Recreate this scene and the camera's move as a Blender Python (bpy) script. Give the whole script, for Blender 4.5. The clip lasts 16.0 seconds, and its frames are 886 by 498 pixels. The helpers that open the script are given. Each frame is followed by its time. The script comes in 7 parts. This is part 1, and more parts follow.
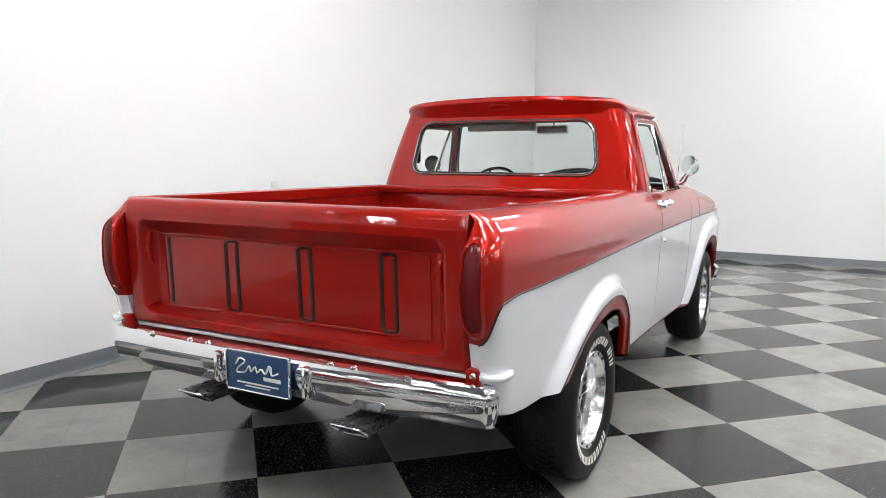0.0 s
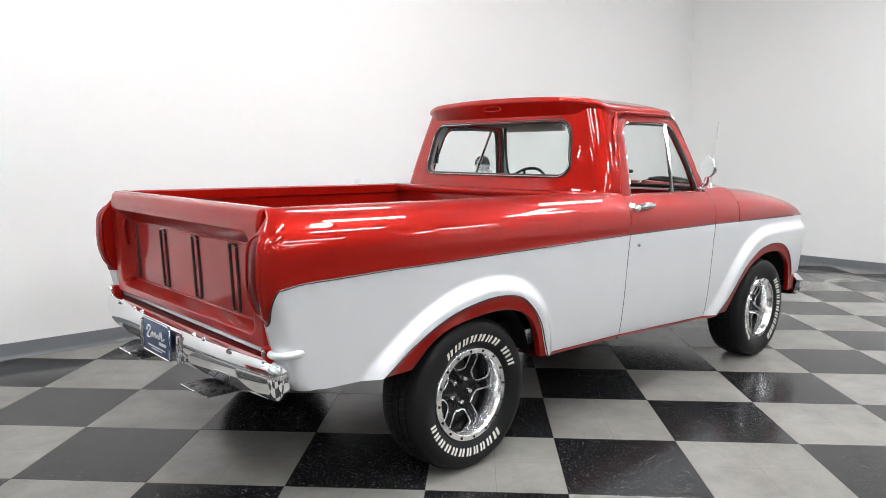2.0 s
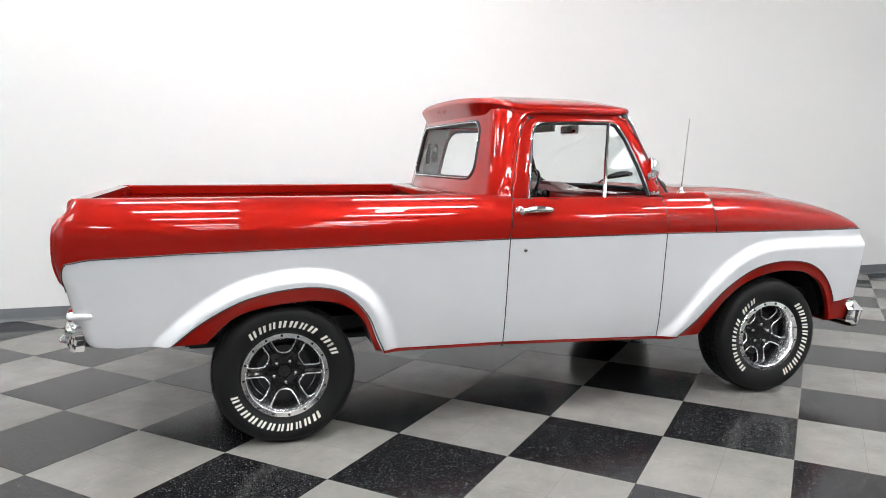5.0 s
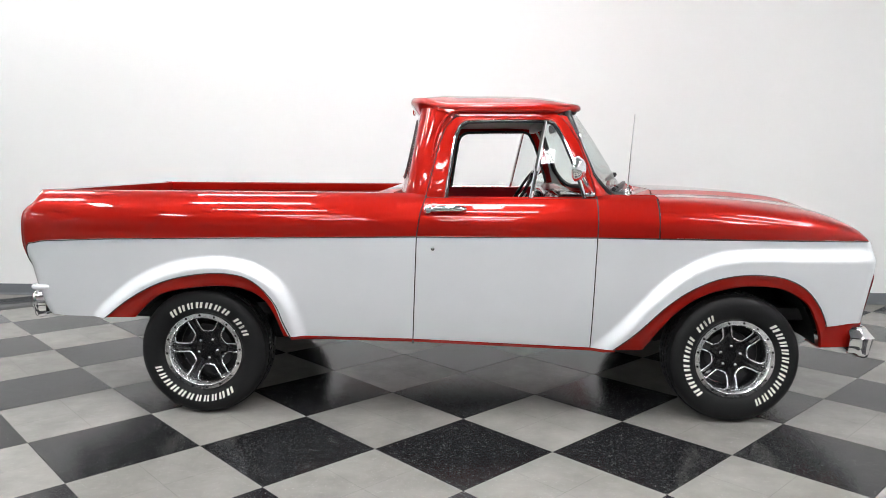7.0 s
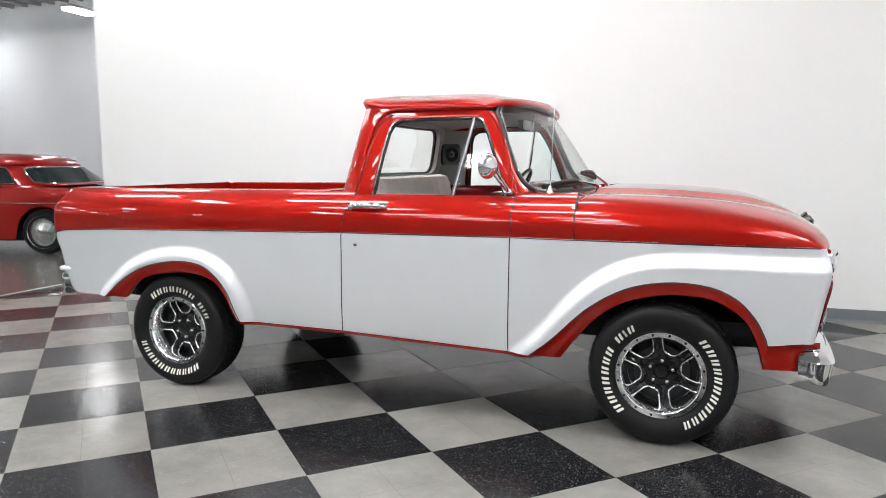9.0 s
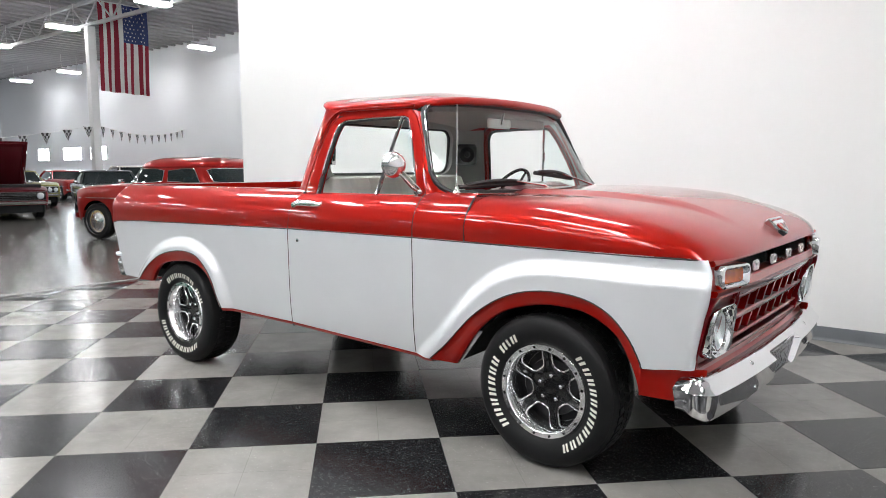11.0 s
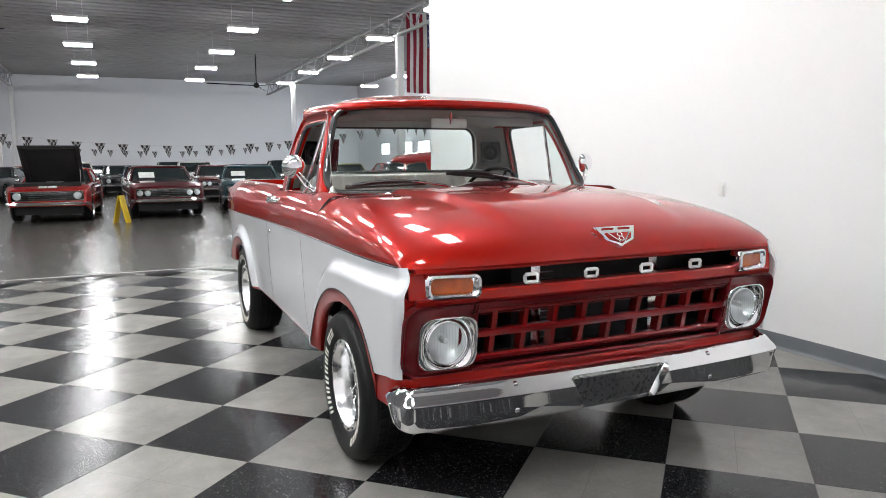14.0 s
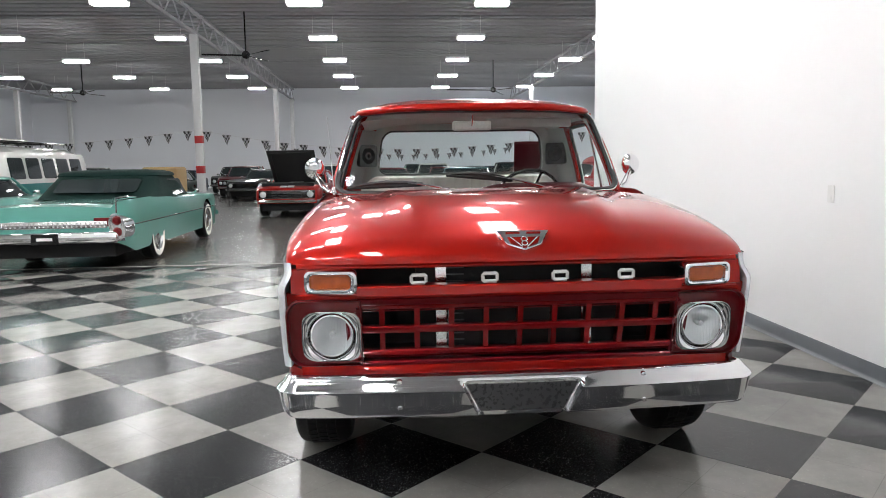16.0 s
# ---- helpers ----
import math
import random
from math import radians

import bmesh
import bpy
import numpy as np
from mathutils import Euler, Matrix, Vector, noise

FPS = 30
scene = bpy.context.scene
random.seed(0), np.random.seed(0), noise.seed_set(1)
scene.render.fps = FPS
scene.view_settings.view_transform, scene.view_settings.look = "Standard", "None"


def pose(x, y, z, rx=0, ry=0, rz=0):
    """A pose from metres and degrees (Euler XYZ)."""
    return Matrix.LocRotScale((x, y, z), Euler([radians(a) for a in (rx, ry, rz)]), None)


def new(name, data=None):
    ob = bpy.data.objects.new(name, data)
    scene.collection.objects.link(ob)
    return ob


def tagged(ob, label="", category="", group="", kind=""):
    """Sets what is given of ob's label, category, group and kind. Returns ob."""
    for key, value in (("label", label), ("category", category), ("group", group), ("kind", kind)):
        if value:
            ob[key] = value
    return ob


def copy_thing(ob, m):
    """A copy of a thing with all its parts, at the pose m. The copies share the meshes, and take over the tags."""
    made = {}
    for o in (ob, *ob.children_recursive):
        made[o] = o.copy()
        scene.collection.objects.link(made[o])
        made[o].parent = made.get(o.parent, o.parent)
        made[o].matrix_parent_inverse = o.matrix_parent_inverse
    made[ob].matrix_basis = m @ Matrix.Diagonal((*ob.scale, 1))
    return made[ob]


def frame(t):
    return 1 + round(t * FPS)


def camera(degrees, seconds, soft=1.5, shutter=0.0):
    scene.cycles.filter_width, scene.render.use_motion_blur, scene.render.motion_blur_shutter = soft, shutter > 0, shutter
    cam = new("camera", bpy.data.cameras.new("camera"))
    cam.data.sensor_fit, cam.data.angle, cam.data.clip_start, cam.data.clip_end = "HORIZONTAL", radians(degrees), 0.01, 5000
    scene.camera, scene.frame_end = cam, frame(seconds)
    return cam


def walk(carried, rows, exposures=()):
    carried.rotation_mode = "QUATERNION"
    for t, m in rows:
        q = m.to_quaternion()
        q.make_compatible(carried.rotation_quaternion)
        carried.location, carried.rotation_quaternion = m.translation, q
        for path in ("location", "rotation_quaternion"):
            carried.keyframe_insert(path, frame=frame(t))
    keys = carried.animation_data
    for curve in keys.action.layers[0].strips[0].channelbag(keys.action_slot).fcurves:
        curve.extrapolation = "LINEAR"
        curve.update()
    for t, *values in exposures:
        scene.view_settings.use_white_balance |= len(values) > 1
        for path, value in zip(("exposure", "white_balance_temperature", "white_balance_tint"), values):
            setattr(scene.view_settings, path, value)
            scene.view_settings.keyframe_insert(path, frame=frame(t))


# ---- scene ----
cam = camera(63.6, 16.0, soft=0.9)
PATH = [
    (0, -4.403, -1.820, 1.385, -61.43, -7.07, -0.31),
    (0.5, -4.264, -2.183, 1.399, -56.18, -7.15, -0.33),
    (1, -4.074, -2.522, 1.409, -51.22, -7.26, -0.32),
    (1.5, -3.859, -2.850, 1.415, -46.63, -7.34, -0.27),
    (2, -3.629, -3.168, 1.415, -42.19, -7.38, -0.29),
    (2.5, -3.375, -3.458, 1.414, -37.99, -7.37, -0.18),
    (3, -3.100, -3.721, 1.420, -33.95, -7.48, -0.20),
    (3.5, -2.833, -3.930, 1.430, -30.73, -7.62, 0.10),
    (4.3, -2.260, -4.235, 1.432, -23.60, -7.56, -0.07),
    (5.2, -1.546, -4.489, 1.411, -15.31, -7.17, -0.28),
    (6, -0.865, -4.642, 1.390, -7.57, -6.84, -0.45),
    (6.5, -0.449, -4.703, 1.393, -3.20, -6.91, -0.44),
    (7, -0.024, -4.738, 1.393, 1.61, -6.97, -0.36),
    (7.5, 0.372, -4.733, 1.391, 6.15, -6.97, -0.15),
    (8, 0.792, -4.699, 1.388, 10.23, -6.97, -0.03),
    (8.8, 1.431, -4.538, 1.371, 17.84, -6.78, 0.15),
    (9.7, 2.124, -4.251, 1.352, 26.40, -6.55, 0.25),
    (10.5, 2.694, -3.911, 1.340, 34.15, -6.40, 0.28),
    (11, 3.013, -3.674, 1.343, 38.32, -6.45, 0.18),
    (11.5, 3.315, -3.409, 1.349, 43.10, -6.51, 0.18),
    (12, 3.609, -3.114, 1.357, 47.27, -6.71, 0.17),
    (12.5, 3.880, -2.819, 1.366, 51.60, -6.85, 0.16),
    (13, 4.140, -2.507, 1.374, 56.10, -6.96, 0.29),
    (13.5, 4.376, -2.194, 1.377, 60.39, -6.96, 0.40),
    (14, 4.564, -1.887, 1.384, 65.46, -7.05, 0.57),
    (14.5, 4.734, -1.539, 1.384, 71.25, -7.05, 0.75),
    (15, 4.854, -1.195, 1.374, 75.72, -6.91, 0.57),
    (15.5, 4.941, -0.859, 1.370, 80.81, -6.75, 0.48),
    (16, 4.988, -0.512, 1.369, 85.92, -6.68, 0.82),
]
walk(cam, [(t, pose(x, y, z, 90 + pitch, roll, yaw)) for t, x, y, z, yaw, pitch, roll in PATH])

# ---- light and exposure ----
scene.view_settings.exposure = 0.0
world = bpy.data.worlds.new("world")
scene.world = world
world.use_nodes = True
world.node_tree.nodes["Background"].inputs[0].default_value = (0.85, 0.93, 1.0, 1)
world.node_tree.nodes["Background"].inputs[1].default_value = 0.3

LAMP_POWER, BAY_POWER, LAMP_Z = 60.0, 33.0, 6.05
BAY_X, BAY_Y, BAY_Z = [-4.9, -2.2, 0.2, 3.7], [0.5, -1.7, -3.5, -5.9, -7.7, -9.7], 4.6
LAMP_X = [-38.5, -33.0, -27.4, -21.9, -16.3, -10.8, -5.2, 0.3, 5.2]
LAMP_Y = [12.8, 7.6, 2.5, -2.9, -8.3, -13.9, -19.4]

# ---- materials ----


def rgb(c):
    return (c[0], c[1], c[2], 1.0)


def mat(name, base, rough=0.5, metal=0.0, coat=0.0, vary=0.08, scale=8.0, bump=0.0, bump_scale=60.0, spec=0.5,
        rough_vary=0.05, emit=None, strength=0.0, per_object=0.0, coat_rough=0.03):
    """A principled surface with large and small variation of tone and gloss and fine relief."""
    m = bpy.data.materials.new(name)
    m.use_nodes = True
    nt = m.node_tree
    b = nt.nodes["Principled BSDF"]
    b.inputs["Metallic"].default_value = metal
    b.inputs["Coat Weight"].default_value = coat
    b.inputs["Coat Roughness"].default_value = coat_rough
    b.inputs["Coat IOR"].default_value = 1.42
    b.inputs["Specular IOR Level"].default_value = spec
    co = nt.nodes.new("ShaderNodeTexCoord")
    big = nt.nodes.new("ShaderNodeTexNoise")
    big.inputs["Scale"].default_value = scale
    big.inputs["Detail"].default_value = 6
    nt.links.new(co.outputs["Object"], big.inputs["Vector"])
    ramp = nt.nodes.new("ShaderNodeMix")
    ramp.data_type = "RGBA"
    ramp.inputs[6].default_value = rgb([max(0, c * (1 - vary)) for c in base])
    ramp.inputs[7].default_value = rgb([min(1, c * (1 + vary)) for c in base])
    nt.links.new(big.outputs["Fac"], ramp.inputs[0])
    out = ramp.outputs[2]
    if per_object:
        info = nt.nodes.new("ShaderNodeObjectInfo")
        hsv = nt.nodes.new("ShaderNodeHueSaturation")
        rng = nt.nodes.new("ShaderNodeMapRange")
        rng.inputs[3].default_value, rng.inputs[4].default_value = 1 - per_object, 1 + per_object
        nt.links.new(info.outputs["Random"], rng.inputs[0])
        nt.links.new(rng.outputs[0], hsv.inputs["Value"])
        nt.links.new(out, hsv.inputs["Color"])
        out = hsv.outputs[0]
    nt.links.new(out, b.inputs["Base Color"])
    fine = nt.nodes.new("ShaderNodeTexNoise")
    fine.inputs["Scale"].default_value = bump_scale
    fine.inputs["Detail"].default_value = 4
    nt.links.new(co.outputs["Object"], fine.inputs["Vector"])
    rr = nt.nodes.new("ShaderNodeMapRange")
    rr.inputs[3].default_value = max(0.0, rough - rough_vary)
    rr.inputs[4].default_value = min(1.0, rough + rough_vary)
    nt.links.new(fine.outputs["Fac"], rr.inputs[0])
    nt.links.new(rr.outputs[0], b.inputs["Roughness"])
    if bump:
        bp = nt.nodes.new("ShaderNodeBump")
        bp.inputs["Strength"].default_value = bump
        bp.inputs["Distance"].default_value = 0.01
        nt.links.new(fine.outputs["Fac"], bp.inputs["Height"])
        nt.links.new(bp.outputs[0], b.inputs["Normal"])
    if emit:
        b.inputs["Emission Color"].default_value = rgb(emit)
        b.inputs["Emission Strength"].default_value = strength
    return m


def glass_mat(name, tint=(0.93, 0.97, 0.96), rough=0.0):
    """Thin pane: mostly clear with a mirror-like film by angle."""
    m = bpy.data.materials.new(name)
    m.use_nodes = True
    nt = m.node_tree
    nt.nodes.clear()
    o = nt.nodes.new("ShaderNodeOutputMaterial")
    mix = nt.nodes.new("ShaderNodeMixShader")
    lw = nt.nodes.new("ShaderNodeLayerWeight")
    lw.inputs[0].default_value = 0.5
    pw = nt.nodes.new("ShaderNodeMath")
    pw.operation = "POWER"
    pw.inputs[1].default_value = 5.0
    nt.links.new(lw.outputs["Facing"], pw.inputs[0])
    fr = nt.nodes.new("ShaderNodeMath")
    fr.operation = "MULTIPLY_ADD"
    fr.inputs[1].default_value, fr.inputs[2].default_value = 0.85, 0.05
    nt.links.new(pw.outputs[0], fr.inputs[0])
    tr = nt.nodes.new("ShaderNodeBsdfTransparent")
    tr.inputs[0].default_value = rgb(tint)
    gl = nt.nodes.new("ShaderNodeBsdfGlossy")
    gl.inputs["Roughness"].default_value = rough
    nt.links.new(fr.outputs[0], mix.inputs[0])
    nt.links.new(tr.outputs[0], mix.inputs[1])
    nt.links.new(gl.outputs[0], mix.inputs[2])
    nt.links.new(mix.outputs[0], o.inputs[0])
    return m


def paint_mat(name, base, metal=0.35, rough=0.32, tint=(1, 1, 1)):
    """Metallic car paint under clear coat, with fine flake and a light orange peel."""
    m = mat(name, base, rough=rough, metal=metal, coat=1.0, vary=0.05, scale=3.0, bump=0.0, bump_scale=900, rough_vary=0.06, spec=0.25)
    nt = m.node_tree
    b = nt.nodes["Principled BSDF"]
    b.inputs["Specular Tint"].default_value = rgb(tint)
    co = nt.nodes.new("ShaderNodeTexCoord")
    n = nt.nodes.new("ShaderNodeTexNoise")
    n.inputs["Scale"].default_value = 38
    nt.links.new(co.outputs["Object"], n.inputs["Vector"])
    bp = nt.nodes.new("ShaderNodeBump")
    bp.inputs["Strength"].default_value = 0.012
    bp.inputs["Distance"].default_value = 0.01
    nt.links.new(n.outputs["Fac"], bp.inputs["Height"])
    nt.links.new(bp.outputs[0], b.inputs["Coat Normal"])
    return m


def tile_mat(name, base, speck, amount, joint):
    """Vinyl composition tile: mottled, flecked with chips, waxed; a hairline where four square pieces make one field."""
    m = mat(name, base, rough=0.18, vary=0.16, scale=5.0, bump=0.03, bump_scale=160, rough_vary=0.05, per_object=0.12, spec=0.28)
    nt = m.node_tree
    b = nt.nodes["Principled BSDF"]
    col = b.inputs["Base Color"].links[0].from_socket
    co = nt.nodes.new("ShaderNodeTexCoord")
    geo = nt.nodes.new("ShaderNodeNewGeometry")
    vor = nt.nodes.new("ShaderNodeTexVoronoi")
    vor.inputs["Scale"].default_value = 96
    nt.links.new(geo.outputs["Position"], vor.inputs["Vector"])
    small = nt.nodes.new("ShaderNodeMath")
    small.operation = "LESS_THAN"
    small.inputs[1].default_value = 0.27
    nt.links.new(vor.outputs["Distance"], small.inputs[0])
    sep = nt.nodes.new("ShaderNodeSeparateColor")
    nt.links.new(vor.outputs["Color"], sep.inputs[0])
    few = nt.nodes.new("ShaderNodeMath")
    few.operation = "LESS_THAN"
    few.inputs[1].default_value = amount
    nt.links.new(sep.outputs[0], few.inputs[0])
    both = nt.nodes.new("ShaderNodeMath")
    both.operation = "MULTIPLY"
    nt.links.new(small.outputs[0], both.inputs[0])
    nt.links.new(few.outputs[0], both.inputs[1])
    mx = nt.nodes.new("ShaderNodeMix")
    mx.data_type = "RGBA"
    nt.links.new(both.outputs[0], mx.inputs[0])
    nt.links.new(col, mx.inputs[6])
    sq = nt.nodes.new("ShaderNodeMath")                   # chips from dull to pale
    sq.operation = "POWER"
    sq.inputs[1].default_value = 2.2
    nt.links.new(sep.outputs[1], sq.inputs[0])
    chip = nt.nodes.new("ShaderNodeMix")
    chip.data_type = "RGBA"
    chip.inputs[6].default_value = rgb([0.75 * c + 0.25 * d for c, d in zip(base, speck)])
    chip.inputs[7].default_value = rgb(speck)
    nt.links.new(sq.outputs[0], chip.inputs[0])
    nt.links.new(chip.outputs[2], mx.inputs[7])
    # scuffs: long soft streaks
    wav = nt.nodes.new("ShaderNodeTexNoise")
    wav.inputs["Scale"].default_value = 2.2
    wav.inputs["Detail"].default_value = 9
    wav.inputs["Roughness"].default_value = 0.72
    nt.links.new(geo.outputs["Position"], wav.inputs["Vector"])
    mr = nt.nodes.new("ShaderNodeMapRange")
    mr.inputs[1].default_value, mr.inputs[2].default_value = 0.35, 0.7
    mr.inputs[3].default_value, mr.inputs[4].default_value = 0.8, 1.12
    nt.links.new(wav.outputs["Fac"], mr.inputs[0])
    sc = nt.nodes.new("ShaderNodeMix")
    sc.data_type = "RGBA"
    sc.blend_type = "MULTIPLY"
    sc.inputs[0].default_value = 1.0
    nt.links.new(mx.outputs[2], sc.inputs[6])
    nt.links.new(mr.outputs[0], sc.inputs[7])
    # hairline cross in the middle of the field
    sx = nt.nodes.new("ShaderNodeSeparateXYZ")
    nt.links.new(co.outputs["Object"], sx.inputs[0])
    lines = []
    for k in (0, 1):
        ab = nt.nodes.new("ShaderNodeMath")
        ab.operation = "ABSOLUTE"
        nt.links.new(sx.outputs[k], ab.inputs[0])
        lt = nt.nodes.new("ShaderNodeMath")
        lt.operation = "LESS_THAN"
        lt.inputs[1].default_value = 0.0013
        nt.links.new(ab.outputs[0], lt.inputs[0])
        lines.append(lt)
    mxl = nt.nodes.new("ShaderNodeMath")
    mxl.operation = "MAXIMUM"
    nt.links.new(lines[0].outputs[0], mxl.inputs[0])
    nt.links.new(lines[1].outputs[0], mxl.inputs[1])
    jm = nt.nodes.new("ShaderNodeMath")
    jm.operation = "MULTIPLY"
    jm.inputs[1].default_value = joint
    nt.links.new(mxl.outputs[0], jm.inputs[0])
    fin = nt.nodes.new("ShaderNodeMix")
    fin.data_type = "RGBA"
    nt.links.new(jm.outputs[0], fin.inputs[0])
    nt.links.new(sc.outputs[2], fin.inputs[6])
    fin.inputs[7].default_value = rgb([c * 0.3 for c in base])
    nt.links.new(fin.outputs[2], b.inputs["Base Color"])
    return m


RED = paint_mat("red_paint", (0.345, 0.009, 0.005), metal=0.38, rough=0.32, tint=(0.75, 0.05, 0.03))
# dark red trim; also body red with shade painted in, on the front end
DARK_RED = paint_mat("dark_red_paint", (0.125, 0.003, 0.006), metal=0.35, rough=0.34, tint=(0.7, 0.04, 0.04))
# body red darkened for the little light that the grille bars reflect
GRILLE_SHADED_RED = paint_mat("grille_red_paint", (0.20, 0.005, 0.006), metal=0.35, rough=0.32, tint=(0.7, 0.04, 0.04))
SILVER = paint_mat("silver_paint", (0.82, 0.835, 0.865), metal=0.42, rough=0.40)
RED.node_tree.nodes["Principled BSDF"].inputs["Coat IOR"].default_value = 1.44
# chrome with the dark floor's reflection put into the base colour
DARKENED_CHROME = mat("darkened_chrome", (0.075, 0.075, 0.08), rough=0.28, metal=0.5, vary=0.15)
BLACK_LINE = mat("black_pinstripe", (0.015, 0.012, 0.014), rough=0.35)
CHROME = mat("chrome", (0.90, 0.90, 0.915), rough=0.05, metal=1.0, vary=0.03, rough_vary=0.03)
ALLOY = mat("machined_alloy", (0.95, 0.95, 0.96), rough=0.19, metal=1.0, vary=0.03, rough_vary=0.04)
REFLECTOR = mat("lamp_reflector", (0.93, 0.93, 0.94), rough=0.30, metal=0.85, vary=0.03)
GLOSS_BLACK = mat("gloss_black", (0.008, 0.008, 0.009), rough=0.12, coat=0.3, spec=0.35)
RUBBER = mat("tyre_rubber", (0.008, 0.008, 0.0085), spec=0.24, rough=0.55, vary=0.2, bump=0.12, bump_scale=160)
TYRE_WHITE = mat("tyre_white", (0.80, 0.78, 0.70), rough=0.6, vary=0.06)
SEAL = mat("black_rubber_seal", (0.014, 0.014, 0.015), rough=0.45)
UNDER = mat("underbody_black", (0.006, 0.006, 0.007), rough=0.7, vary=0.3, bump=0.2, bump_scale=40)
GLASS = glass_mat("window_glass")
TAIL_RED = mat("tail_lens_red", (0.12, 0.003, 0.005), rough=0.3, coat=0.08, spec=0.25, bump=0.0)
AMBER = mat("amber_lens", (0.42, 0.075, 0.006), rough=0.15, coat=0.7, vary=0.45, scale=22.0, bump=0.3, bump_scale=240)
LENS = glass_mat("headlamp_lens", (0.90, 0.93, 0.94))
CLEAR = mat("lens_flute", (0.62, 0.65, 0.67), rough=0.12, coat=0.8)
FIN = mat("radiator_fin", (0.16, 0.16, 0.17), rough=0.45, metal=0.6)
SEAT = mat("grey_vinyl", (0.78, 0.76, 0.71), rough=0.5, bump=0.15, bump_scale=260)
TRIM_GREY = mat("headliner_grey", (0.36, 0.355, 0.34), rough=0.75, bump=0.1, bump_scale=300)
CARPET = mat("dark_carpet", (0.03, 0.028, 0.028), rough=0.95, bump=0.5, bump_scale=400)
PLATE_BLUE = mat("plate_blue", (0.018, 0.055, 0.14), rough=0.35, coat=0.3)
WHITE = mat("white_lettering", (0.82, 0.82, 0.80), rough=0.45)
LETTER_DARK = mat("dark_letter_inlay", (0.022, 0.012, 0.011), rough=0.35)
WALL = mat("white_wall_paint", (0.82, 0.82, 0.815), rough=0.6, vary=0.012, scale=0.7, bump=0.06, bump_scale=180)
BASE = mat("grey_vinyl_baseboard", (0.13, 0.14, 0.15), rough=0.4, vary=0.08)
DARK_TILE = tile_mat("charcoal_tile", (0.0145, 0.0145, 0.016), (0.27, 0.27, 0.255), 0.55, 0.5)
LIGHT_TILE = tile_mat("grey_tile", (0.228, 0.222, 0.205), (0.33, 0.32, 0.30), 0.30, 0.35)
CONCRETE = mat("polished_concrete", (0.098, 0.093, 0.084), spec=0.36, rough=0.23, vary=0.22, scale=0.5, bump=0.04, bump_scale=90, rough_vary=0.08)
HALL_WALL = mat("hall_wall_paint", (0.86, 0.875, 0.905), rough=0.7, vary=0.03, scale=0.4, bump=0.1, bump_scale=60)
DECK = mat("white_roof_deck", (0.35, 0.35, 0.355), rough=0.65, vary=0.08, scale=1.0)
GIRDER = mat("grey_white_girder_paint", (0.42, 0.42, 0.43), rough=0.5, vary=0.08)
STRIP = mat("grey_floor_strip", (0.34, 0.335, 0.32), rough=0.45, vary=0.1)
STEEL_WHITE = mat("white_painted_steel", (0.72, 0.72, 0.72), rough=0.45, vary=0.06)
LAMP = mat("lamp_diffuser", (0.9, 0.9, 0.9), rough=0.5, emit=(0.985, 0.99, 1.0), strength=LAMP_POWER)
BAY_LAMP = mat("bay_lamp_diffuser", (0.9, 0.9, 0.9), rough=0.5, emit=(0.985, 0.99, 1.0), strength=BAY_POWER)
DAYLIGHT = mat("frosted_daylight_pane", (0.8, 0.85, 0.9), rough=0.6, emit=(0.80, 0.90, 1.0), strength=34.0)
RED_BAND = mat("red_band_paint", (0.45, 0.02, 0.02), rough=0.45)
YELLOW = mat("yellow_plastic", (0.70, 0.48, 0.02), rough=0.45)
PAPER = mat("white_paper", (0.8, 0.8, 0.78), rough=0.8)
BLACK_CLOTH = mat("black_print", (0.03, 0.03, 0.03), rough=0.8)
FLAG_RED = mat("flag_red", (0.24, 0.012, 0.03), rough=0.85, bump=0.2, bump_scale=300)
FLAG_BLUE = mat("flag_blue", (0.03, 0.045, 0.14), rough=0.85, bump=0.2, bump_scale=300)
FLAG_WHITE = mat("flag_white", (0.62, 0.61, 0.60), rough=0.85, bump=0.2, bump_scale=300)
PENNANT_GREY = mat("pennant_off_white", (0.42, 0.42, 0.43), rough=0.85)
CAR_GLASS = mat("dark_car_glass", (0.02, 0.028, 0.03), rough=0.04, coat=0.6)
TAN = mat("tan_canvas", (0.48, 0.33, 0.16), rough=0.8)
PLASTIC = mat("ivory_plastic", (0.74, 0.74, 0.72), rough=0.4)

# ---- mesh helpers ----


def finish(bm, angle=38):
    bmesh.ops.recalc_face_normals(bm, faces=bm.faces)
    lim = radians(angle)
    for f in bm.faces:
        f.smooth = True
    for e in bm.edges:
        if len(e.link_faces) == 2 and e.calc_face_angle(0) > lim:
            e.smooth = False


def part(name, bm, material, parent=None, label="", angle=38):
    """Links a bmesh as one mesh object under a thing or under a part."""
    finish(bm, angle)
    me = bpy.data.meshes.new(name)
    bm.to_mesh(me)
    bm.free()
    me.materials.append(material)
    ob = new(name, me)
    if parent is not None:
        ob.parent = parent
    if label:
        tagged(ob, label)
    return ob


def thing(name, label, category, at=(0, 0, 0), group="", kind=""):
    ob = new(name)
    ob.location = at
    ob.empty_display_size = 0.1
    return tagged(ob, label, category, group, kind)


